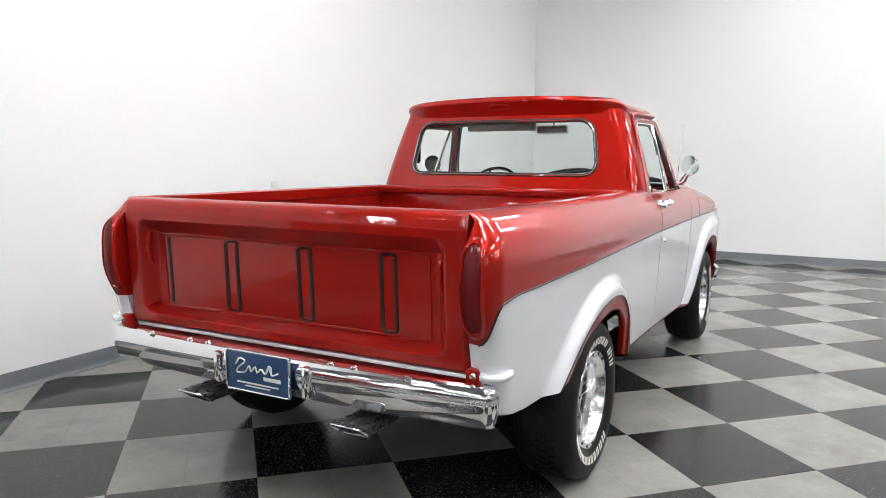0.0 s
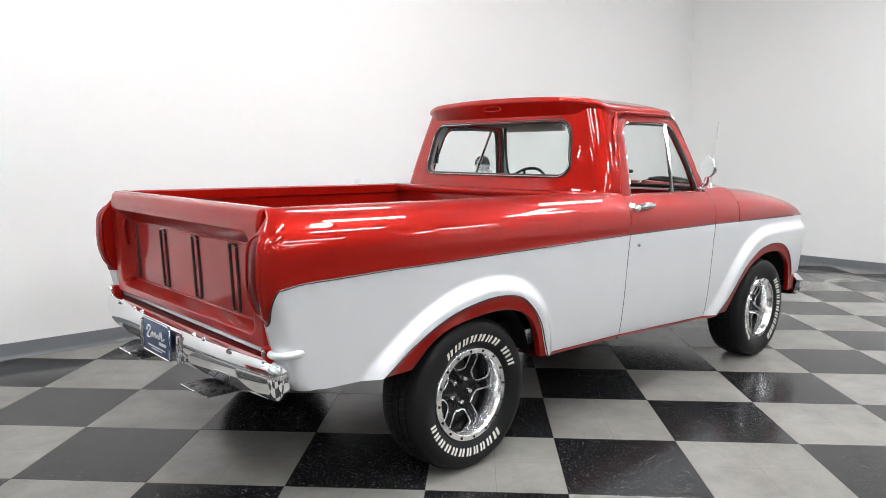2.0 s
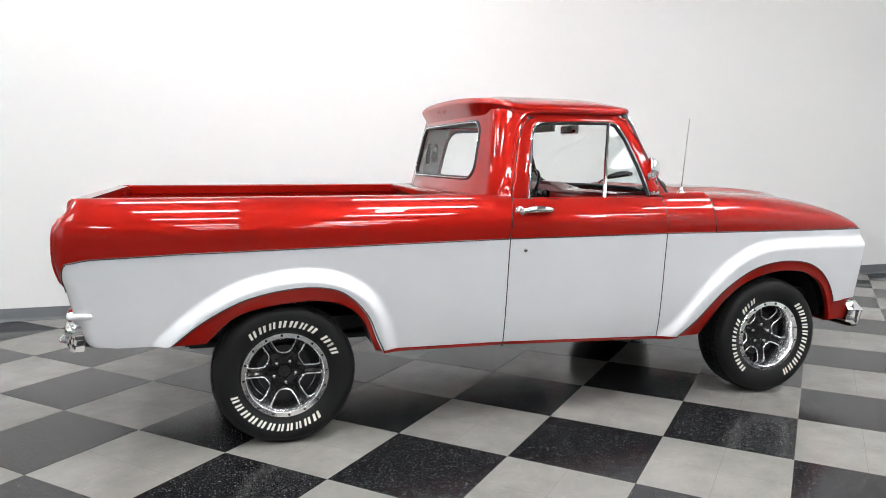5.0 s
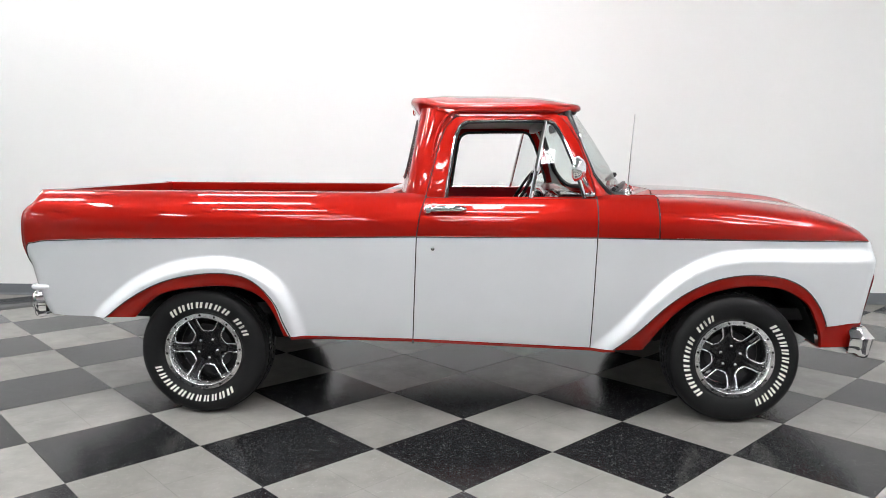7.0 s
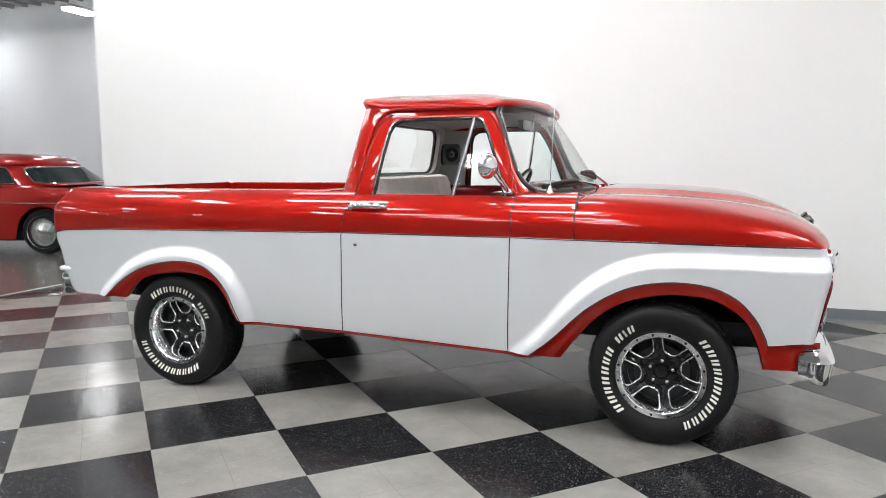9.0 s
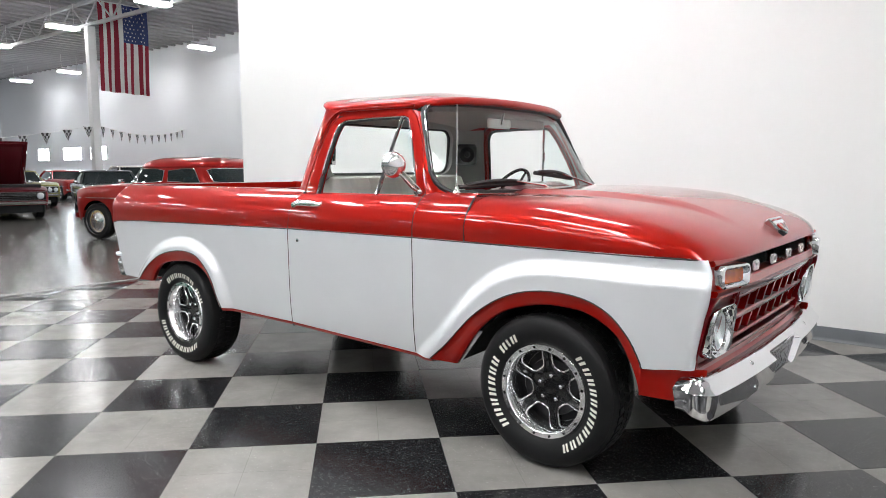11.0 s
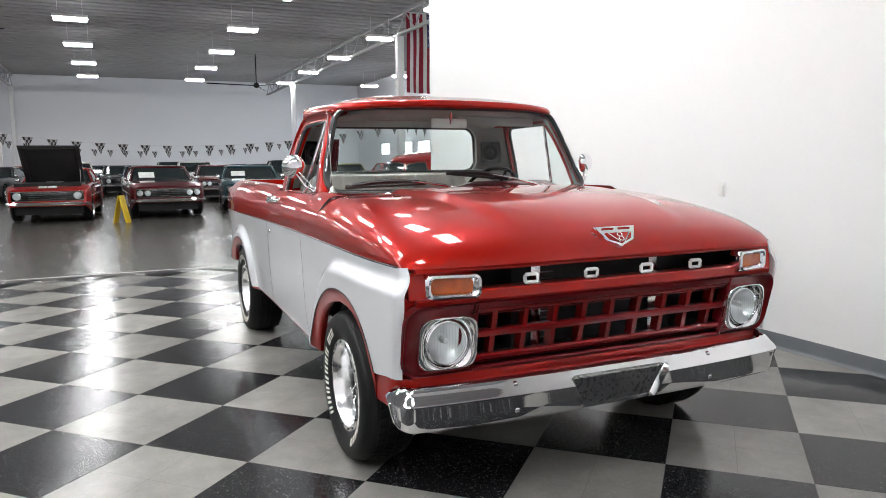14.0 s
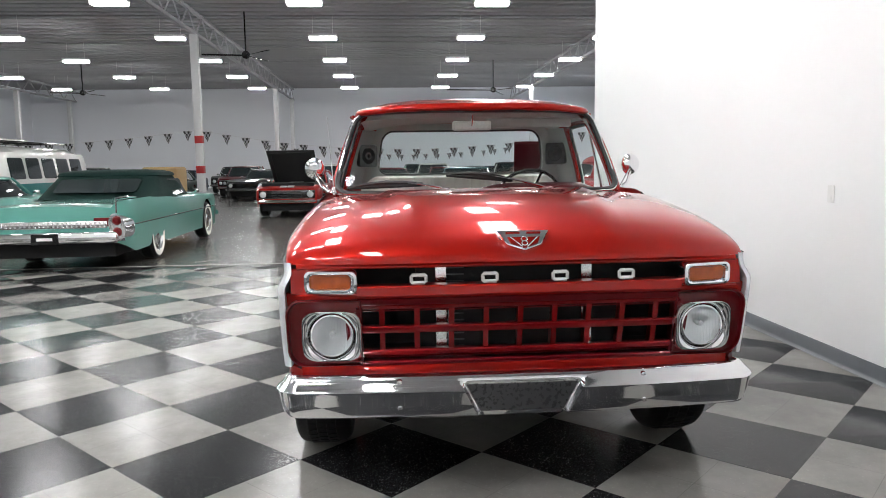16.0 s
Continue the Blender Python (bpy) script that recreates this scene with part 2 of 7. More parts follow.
def box(bm, x0, x1, y0, y1, z0, z1, bevel=0.0, seg=2):
    r = bmesh.ops.create_cube(bm, size=1, matrix=Matrix.Translation(((x0 + x1) / 2, (y0 + y1) / 2, (z0 + z1) / 2)) @ Matrix.Diagonal((abs(x1 - x0), abs(y1 - y0), abs(z1 - z0), 1)))
    if bevel:
        es = list({e for v in r["verts"] for e in v.link_edges})
        bmesh.ops.bevel(bm, geom=es, offset=bevel, segments=seg, affect="EDGES", profile=0.5)
    return bm


def nbox(*a, **k):
    return box(bmesh.new(), *a, **k)


def grid(bm, rows, closed=False):
    """Faces over rows of points; closed joins the last point of each row to its first."""
    vs = [[bm.verts.new(p) for p in r] for r in rows]
    n = len(vs[0])
    for a, b in zip(vs, vs[1:]):
        for i in range(n if closed else n - 1):
            j = (i + 1) % n
            q = [a[i], a[j], b[j], b[i]]
            if len(set(q)) == 4:
                bm.faces.new(q)
    return vs


def ngrid(rows, closed=False, thick=0.0):
    bm = bmesh.new()
    grid(bm, rows, closed)
    if thick:
        bmesh.ops.recalc_face_normals(bm, faces=bm.faces)
        bmesh.ops.solidify(bm, geom=list(bm.faces), thickness=thick)
    return bm


def cap(bm, ring):
    try:
        bm.faces.new(ring)
    except ValueError:
        pass


def lathe(profile, n=48, axis="y", at=(0, 0, 0), bm=None, close=False):
    """Turns (radius, along) points round an axis."""
    bm = bm or bmesh.new()
    rows = []
    for i in range(n):
        a = 2 * math.pi * i / n
        row = []
        for r, h in profile:
            u, v = r * math.cos(a), r * math.sin(a)
            p = {"y": (u, h, v), "x": (h, u, v), "z": (u, v, h)}[axis]
            row.append(Vector(p) + Vector(at))
        rows.append(row)
    rows.append(rows[0])
    vs = [[bm.verts.new(p) for p in r] for r in rows[:-1]]
    m = len(profile)
    for i in range(n):
        a, b = vs[i], vs[(i + 1) % n]
        for k in range(m if close else m - 1):
            l = (k + 1) % m
            bm.faces.new([a[k], a[l], b[l], b[k]])
    bmesh.ops.remove_doubles(bm, verts=bm.verts, dist=1e-5)
    return bm


def tube(points, radius, n=8, bm=None, closed=False, flat=1.0):
    """A round bar along points."""
    bm = bm or bmesh.new()
    pts = [Vector(p) for p in points]
    rings = []
    up = Vector((0.13, 0.21, 0.97)).normalized()
    m = len(pts)
    for i, p in enumerate(pts):
        if closed:
            d = pts[(i + 1) % m] - pts[i - 1]
        else:
            d = pts[min(i + 1, m - 1)] - pts[max(i - 1, 0)]
        d.normalize()
        a = d.cross(up)
        if a.length < 0.05:
            a = d.cross(Vector((1, 0, 0)))
        a.normalize()
        b = d.cross(a)
        r = radius[i] if isinstance(radius, (list, tuple)) else radius
        rings.append([bm.verts.new(p + a * r * math.cos(2 * math.pi * k / n) + b * r * flat * math.sin(2 * math.pi * k / n)) for k in range(n)])
    for i in range(m if closed else m - 1):
        a, b = rings[i], rings[(i + 1) % m]
        for k in range(n):
            bm.faces.new([a[k], a[(k + 1) % n], b[(k + 1) % n], b[k]])
    if not closed:
        cap(bm, rings[0])
        cap(bm, rings[-1])
    return bm


def smooth(s):
    s = min(1.0, max(0.0, s))
    return s * s * (3 - 2 * s)


def interp(x, pts):
    return float(np.interp(x, [p[0] for p in pts], [p[1] for p in pts]))


def spline(pts, n):
    """Catmull-Rom through points, n samples, even in arc length."""
    p = [np.array(q, float) for q in pts]
    p = [2 * p[0] - p[1]] + p + [2 * p[-1] - p[-2]]
    dense = []
    for i in range(1, len(p) - 2):
        for k in range(16):
            t = k / 16
            dense.append(0.5 * ((2 * p[i]) + (p[i + 1] - p[i - 1]) * t + (2 * p[i - 1] - 5 * p[i] + 4 * p[i + 1] - p[i + 2]) * t * t + (3 * p[i] - p[i - 1] - 3 * p[i + 1] + p[i + 2]) * t ** 3))
    dense.append(p[-2])
    return even(dense, n)


def even(pts, n):
    """n points at even steps along a polyline."""
    d = [np.array(q, float) for q in pts]
    s = np.concatenate([[0], np.cumsum([np.linalg.norm(b - a) for a, b in zip(d, d[1:])])])
    out = []
    for u in np.linspace(0, s[-1], n):
        out.append(tuple(np.interp(u, s, [q[k] for q in d]) for k in range(len(d[0]))))
    return out


def smooth_table(pts, n=80):
    """A table drawn out along a smooth curve through its points."""
    return spline(pts, n)


def round_loop(w0, w1, h0, h1, r, n=9):
    """A loop of points round a box w0..w1, h0..h1 with corner radius r, from the lower left, anticlockwise."""
    pts = []
    for cx, cy, a0 in ((w1 - r, h0 + r, -90), (w1 - r, h1 - r, 0), (w0 + r, h1 - r, 90), (w0 + r, h0 + r, 180)):
        for k in range(n):
            a = radians(a0 + 90 * k / (n - 1))
            pts.append((cx + r * math.cos(a), cy + r * math.sin(a)))
    return pts


def prism(loop, fn0, fn1, bm=None):
    """A solid between two copies of a flat loop."""
    bm = bm or bmesh.new()
    a = [bm.verts.new(fn0(*p)) for p in loop]
    b = [bm.verts.new(fn1(*p)) for p in loop]
    n = len(loop)
    for i in range(n):
        bm.faces.new([a[i], a[(i + 1) % n], b[(i + 1) % n], b[i]])
    cap(bm, a)
    cap(bm, b)
    return bm

# ---- setting: showroom bay, hall ----
WALL_Y, WALL_X, END_X = 2.44, 6.45, -5.35
HALL_X0, HALL_Y0, HALL_Y1, DECK_Z = -46.5, -25.0, 14.6, 6.90


def structure(name, bm, material, label, category="structure"):
    ob = part(name, bm, material)
    return tagged(ob, label, category, kind="structure")


structure("wall_bay", nbox(END_X, WALL_X + 0.2, WALL_Y, WALL_Y + 0.16, 0, DECK_Z), WALL, "smooth white painted partition wall of the display bay", "wall")
structure("wall_east", nbox(WALL_X, WALL_X + 0.2, HALL_Y0, WALL_Y, 0, DECK_Z), WALL, "smooth white painted end wall of the display bay", "wall")
structure("wall_hall_west", nbox(HALL_X0 - 0.2, HALL_X0, HALL_Y0, HALL_Y1, 0, DECK_Z), HALL_WALL, "pale white far wall of the showroom hall", "wall")
structure("wall_hall_north", nbox(HALL_X0, WALL_X + 0.2, HALL_Y1, HALL_Y1 + 0.2, 0, DECK_Z), HALL_WALL, "pale bluish white side wall of the showroom hall", "wall")
structure("wall_hall_south", nbox(HALL_X0, WALL_X + 0.2, HALL_Y0 - 0.2, HALL_Y0, 0, DECK_Z), HALL_WALL, "pale white side wall of the showroom hall", "wall")
structure("wall_hall_east", nbox(WALL_X, WALL_X + 0.2, WALL_Y + 0.16, HALL_Y1, 0, DECK_Z), HALL_WALL, "pale white end wall behind the partition", "wall")

for k, (x0, x1) in enumerate(((-38.1, -36.0), (-34.95, -33.3), (-41.3, -39.9))):
    win = thing("window_%d" % (k + 1), "frosted white daylight window in the hall side wall", "window", (0, HALL_Y1, 0), kind="structure")
    part("pane", nbox(x0, x1, -0.022, -0.012, 1.86, 2.50), DAYLIGHT, win, "bright frosted pane")
    bm = bmesh.new()
    for a in ((x0 - 0.06, x1 + 0.06, -0.05, 0.0, 1.80, 1.86), (x0 - 0.06, x1 + 0.06, -0.05, 0.0, 2.50, 2.56), (x0 - 0.06, x0, -0.05, 0.0, 1.86, 2.50), (x1, x1 + 0.06, -0.05, 0.0, 1.86, 2.50)):
        box(bm, *a)
    part("window_frame", bm, WALL, win, "white window frame")


def cove(path, normal):
    """Coved vinyl base: flat back, rounded toe."""
    prof = [(0.0, 0.112), (0.006, 0.112), (0.009, 0.106), (0.009, 0.03), (0.014, 0.014), (0.026, 0.004), (0.026, 0.0005), (0.0, 0.0005)]
    rows = []
    for p in path:
        rows.append([(p[0] + normal[0] * d, p[1] + normal[1] * d, z) for d, z in prof])
    bm = ngrid(rows, closed=True)
    return bm


structure("baseboard", cove([(END_X, WALL_Y), (WALL_X - 0.03, WALL_Y)], (0, -1)), BASE, "dark grey coved vinyl baseboard along the white wall", "baseboard")
structure("baseboard", cove([(WALL_X, HALL_Y0), (WALL_X, WALL_Y)], (-1, 0)), BASE, "dark grey coved vinyl baseboard along the white wall", "baseboard")
structure("baseboard", cove([(END_X, WALL_Y + 0.16), (END_X, WALL_Y)], (-1, 0)), BASE, "dark grey coved vinyl baseboard at the end of the partition", "baseboard")

structure("ground", nbox(HALL_X0 - 0.2, WALL_X + 0.2, HALL_Y0 - 0.2, HALL_Y1 + 0.2, -0.2, -0.004), CONCRETE, "polished grey concrete hall floor", "floor")
structure("trim", nbox(END_X - 0.03, END_X + 0.01, HALL_Y0, WALL_Y, -0.004, 0.003, bevel=0.001, seg=1), STRIP, "thin pale transition strip between tile and concrete", "trim")

# ceiling: ribbed deck with joists, one mesh
bm = nbox(HALL_X0, WALL_X, HALL_Y0, HALL_Y1, DECK_Z, DECK_Z + 0.1)
x = HALL_X0 + 0.6
while x < WALL_X:
    box(bm, x - 0.05, x + 0.05, HALL_Y0, HALL_Y1, DECK_Z - 0.10, DECK_Z - 0.02)
    x += 0.62
structure("ceiling", bm, DECK, "white ribbed metal roof deck on closely set joists", "ceiling")

COL_X = [-45.4, -33.2, -21.0, -8.8]
for cy in (8.05, -7.25, -22.0):
    bm = bmesh.new()
    z0, z1 = DECK_Z - 0.85, DECK_Z - 0.12
    for z in (z0, z1):
        box(bm, HALL_X0, WALL_X - 0.1 if cy > 3 or cy < -3 else END_X, cy - 0.06, cy + 0.06, z - 0.05, z + 0.05)
    xx, k = HALL_X0, 0
    while xx < WALL_X - 1.0:
        a, b = ((z0, z1) if k % 2 == 0 else (z1, z0))
        tube([(xx, cy, a), (xx + 0.9, cy, b)], 0.03, 4, bm)
        xx += 0.9
        k += 1
    tagged(part("roof_truss", bm, GIRDER), "long white painted steel lattice girder under the roof deck", "girder", "roof girders", "structure")
for cx in COL_X:
    for cy in (8.05, -7.25, -22.0):
        if cx > -10 and cy > -10:
            continue
        if cx < -40 and cy > 0:
            continue
        if cx < -30 and cy > 0:
            cx = -38.6
        col = thing("column", "white painted square steel column with red bands, on the concrete floor" if cx > -21.5 and cy < 0 else "plain white painted square steel column on the concrete floor", "column", (cx, cy, 0), "hall columns", "structure")
        part("post", nbox(-0.13, 0.13, -0.13, 0.13, 0.02, DECK_Z - 0.9, bevel=0.02), STEEL_WHITE, col)
        part("base_plate", nbox(-0.2, 0.2, -0.2, 0.2, -0.004, 0.02), STEEL_WHITE, col)
        for zz in (1.2, 2.25):
            if cx < -21.5 or cy > 0:
                break
            part("band", nbox(-0.134, 0.134, -0.134, 0.134, zz, zz + 0.28, bevel=0.02), RED_BAND, col, "red painted band")


def ceiling_light(drop, glow):
    t = thing("ceiling_light", "lit rectangular white fluorescent fixture hung below the deck", "ceiling light", group="hall lights")
    half = 0.62 if drop > 1.5 else 0.48
    part("housing", nbox(-0.20, 0.20, -half - 0.04, half + 0.04, 0.0, 0.09, bevel=0.015), STEEL_WHITE, t)
    part("diffuser", nbox(-0.17, 0.17, -half, half, -0.03 if drop > 1.5 else -0.085, -0.002, bevel=0.01), glow, t, "glowing white diffuser")
    for sy in (-half + 0.12, half - 0.12):
        part("hanger", tube([(0, sy, 0.08), (0, sy, drop)], 0.006, 5), STEEL_WHITE, t)
    return t


first = ceiling_light(DECK_Z - LAMP_Z, LAMP)
placed = False
for lx in LAMP_X:
    for ly in LAMP_Y:
        if lx > -12 and ly < -9:
            continue
        if lx > END_X - 0.3 and abs(ly - WALL_Y) < 0.8:
            ly = 3.4
        m = pose(lx, ly, LAMP_Z)
        if not placed:
            first.matrix_basis = m
            placed = True
        else:
            copy_thing(first, m)

# brighter close rows over the display bay, out of sight but mirrored in the paint
bay = None
for lx in BAY_X:
    for ly in BAY_Y:
        if lx < -3 and ly < -3 or lx > 3 and (ly < -6 or ly > -1):
            continue
        m = pose(lx, ly if -3 < lx < 3 else ly + 0.6, BAY_Z, 0, 0, 90)
        if bay is None:
            bay = ceiling_light(DECK_Z - BAY_Z, BAY_LAMP)
            bay.matrix_basis = m
        else:
            copy_thing(bay, m)

# wall plate on the partition
pl = thing("wall_outlet_plate", "small ivory wall plate on the white wall", "wall plate", (0.36, WALL_Y, 1.14))
part("plate", nbox(-0.036, 0.036, -0.006, 0.0, -0.058, 0.058, bevel=0.002), PLASTIC, pl)
part("insert", nbox(-0.017, 0.017, -0.009, -0.006, -0.033, 0.033, bevel=0.001), PLASTIC, pl)

# ---- pickup truck: nose towards +x, wheels on the floor ----
truck = thing("pickup_truck", "two-tone red and silver classic pickup truck parked on the checkered floor", "pickup truck")

PROFILE = smooth_table([(0.38, 0.935), (0.45, 0.950), (0.55, 0.962), (0.70, 0.972), (0.85, 0.978), (0.94, 0.983), (0.985, 0.985), (1.00, 0.983),
           (1.05, 0.984), (1.09, 0.978), (1.13, 0.962), (1.165, 0.938), (1.195, 0.908), (1.212, 0.886), (1.222, 0.860)])
STRIPE = [(-2.45, 0.845), (-2.42, 0.875), (-2.395, 0.915), (-2.36, 0.942), (-2.30, 0.955), (-1.9, 0.972), (-1.28, 0.982), (-0.27, 0.997), (0.69, 1.000), (1.0, 0.997), (2.2, 0.990)]
R_OUT = [(-1.955, 0.543), (-1.816, 0.648), (-1.655, 0.734), (-1.498, 0.778), (-1.328, 0.795), (-1.191, 0.776), (-1.101, 0.719), (-1.027, 0.629), (-0.984, 0.522), (-0.950, 0.448)]
R_IN = [(-1.800, 0.543), (-1.700, 0.640), (-1.600, 0.688), (-1.445, 0.716), (-1.300, 0.724), (-1.175, 0.702), (-1.090, 0.650), (-1.042, 0.580), (-1.012, 0.505), (-0.990, 0.448)]
F_OUT = [(0.790, 0.394), (0.909, 0.493), (1.084, 0.662), (1.262, 0.769), (1.444, 0.812), (1.630, 0.804), (1.758, 0.752), (1.843, 0.664), (1.890, 0.575), (1.900, 0.540)]
F_IN = [(0.949, 0.394), (1.094, 0.582), (1.242, 0.692), (1.424, 0.745), (1.560, 0.750), (1.674, 0.731), (1.790, 0.660), (1.850, 0.560), (1.880, 0.470), (1.887, 0.420)]
R_CREST = [(-2.00, 0.53), (-1.95, 0.584), (-1.782, 0.715), (-1.59, 0.805), (-1.373, 0.842), (-1.19, 0.820), (-1.04, 0.735), (-0.955, 0.60), (-0.915, 0.45)]
F_CREST = [(0.72, 0.39), (0.83, 0.49), (1.00, 0.68), (1.15, 0.81), (1.30, 0.880), (1.45, 0.905), (1.70, 0.910), (2.30, 0.905)]
REAR_X = smooth_table([(0.50, -2.25), (0.537, -2.27), (0.555, -2.325), (0.67, -2.37), (0.82, -2.405), (0.86, -2.425), (0.946, -2.447), (1.085, -2.442), (1.13, -2.42), (1.19, -2.375), (1.222, -2.366)])
NOSE_X = smooth_table([(0.50, 2.090), (0.56, 2.098), (0.66, 2.114), (0.76, 2.132), (0.85, 2.150), (0.92, 2.150), (1.0, 2.125)])
ROUT_S, ROUT_I = spline(R_OUT, 60), spline(R_IN, 60)
FOUT_S, FOUT_I = spline(F_OUT, 60), spline(F_IN, 60)
CREST_R, CREST_F = spline(R_CREST, 70), spline(F_CREST, 70)


def crest_depth(x, z, crest):
    """Signed distance to a fender crest, positive below it."""
    d = 9.0
    for (a, b), (c, e) in zip(crest, crest[1:]):
        ux, uz = c - a, e - b
        t = min(1.0, max(0.0, ((x - a) * ux + (z - b) * uz) / (ux * ux + uz * uz)))
        d = min(d, math.hypot(x - a - ux * t, z - b - uz * t))
    xs = [a for a, b in crest]
    if xs[0] <= x <= xs[-1] and z < float(np.interp(x, xs, [b for a, b in crest])):
        return d
    return -d


def side_y(x, z):
    """Half width of the body side."""
    y = interp(z, PROFILE)
    if z < 1.0:
        if -2.15 < x < -0.75:
            y += 0.036 * smooth((crest_depth(x, z, CREST_R) + 0.052) / 0.080)
        if 0.55 < x:
            y += 0.035 * smooth((crest_depth(x, z, CREST_F) + 0.050) / 0.080)
    if x > 1.6:
        y -= 0.05 * ((x - 1.6) / 0.6) ** 2.5
    if x < -1.6:
        y -= 0.048 * ((-1.6 - x) / 0.8) ** 2
    return y


def z_bottom(x):
    if x < ROUT_S[0][0]:
        return 0.540
    if x < ROUT_S[-1][0]:
        return float(np.interp(x, [p[0] for p in ROUT_S], [p[1] for p in ROUT_S]))
    if x < FOUT_S[0][0]:
        return interp(x, [(-0.95, 0.448), (-0.29, 0.438), (0.66, 0.400), (0.79, 0.394)])
    if x < 1.90:
        return float(np.interp(x, [p[0] for p in FOUT_S], [p[1] for p in FOUT_S]))
    return interp(x, [(1.90, 0.540), (2.15, 0.560)])


def steps(z0, z1, n):
    return [z0 + (z1 - z0) * k / n for k in range(n + 1)]


def door_rear(z):
    return interp(z, [(0.43, -0.288), (1.0, -0.268), (1.12, -0.25), (1.21, -0.222)])


def door_front(z):
    return interp(z, [(0.39, 0.671), (1.0, 0.687), (1.21, 0.692)])


def panel(x0, x1, lo, hi, s, n, rows):
    """Columns from edge x0(z) to x1(z); heights lo(x)..hi(x)."""
    out = []
    for i in range(n + 1):
        f = i / n
        xm = x0(0.9) + (x1(0.9) - x0(0.9)) * f
        col = []
        for z in steps(lo(xm), hi(xm), rows):
            xx = x0(z) + (x1(z) - x0(z)) * f
            col.append((xx, s * side_y(xx, z), z))
        out.append(col)
    return out


def stripe(x):
    return interp(x, STRIPE)


def line_tube(pts, r):
    return tube(pts, r, 6)


def bed_columns(s, lower):
    """The bed side with its rounded tail corner and rear face."""
    cols = []
    R = 0.075
    nrow = 40 if lower else 16
    for k in range(-1, 7):                                # inner return, then the rear face from the tailgate gap outwards
        f = max(0, k) / 6
        lo, hi = (0.545, 0.80) if lower else (0.80, 1.222)
        col = []
        for z in steps(lo, hi, nrow):
            xr = interp(z, REAR_X)
            ys = side_y(xr + R, z)
            yy = max(ys - R, min(0.83, ys - 0.02))
            y_in = min(0.822, yy - 0.004)
            col.append((-2.26 if k < 0 else xr + 0.012 * (1 - f), s * (y_in + (yy - y_in) * f), z))
        cols.append(col)
    for k in range(1, 9):                                 # corner
        a = radians(90 * k / 8)
        f = k / 8
        split = 0.80 + (stripe(-2.35) - 0.80) * smooth(f)
        lo, hi = (0.545, split) if lower else (split, 1.222)
        col = []
        for z in steps(lo, hi, nrow):
            xr = interp(z, REAR_X)
            ys = side_y(xr + R, z)
            yy = max(ys - R, min(0.83, ys - 0.02))
            rr = ys - yy
            col.append((xr + R * (1 - math.cos(a)), s * (yy + rr * math.sin(a)), z))
        cols.append(col)
    n = 190 if lower else 120
    for i in range(1, n + 1):
        f = i / n
        col = []
        xm = -2.36 + (-0.274 + 2.36) * f
        lo, hi = (z_bottom(xm), stripe(xm)) if lower else (stripe(xm), 1.222)
        for z in steps(lo, hi, nrow):
            xa, xb = interp(z, REAR_X) + R, door_rear(z) - 0.003
            xx = xa + (xb - xa) * f
            if lower:                                     # arch outline stays put
                w = smooth(f / 0.12)
                xx = xx * (1 - w) + (xm + (door_rear(z) - 0.003 + 0.274) * f) * w
            col.append((xx, s * side_y(xx, z), z))
        cols.append(col)
    return cols


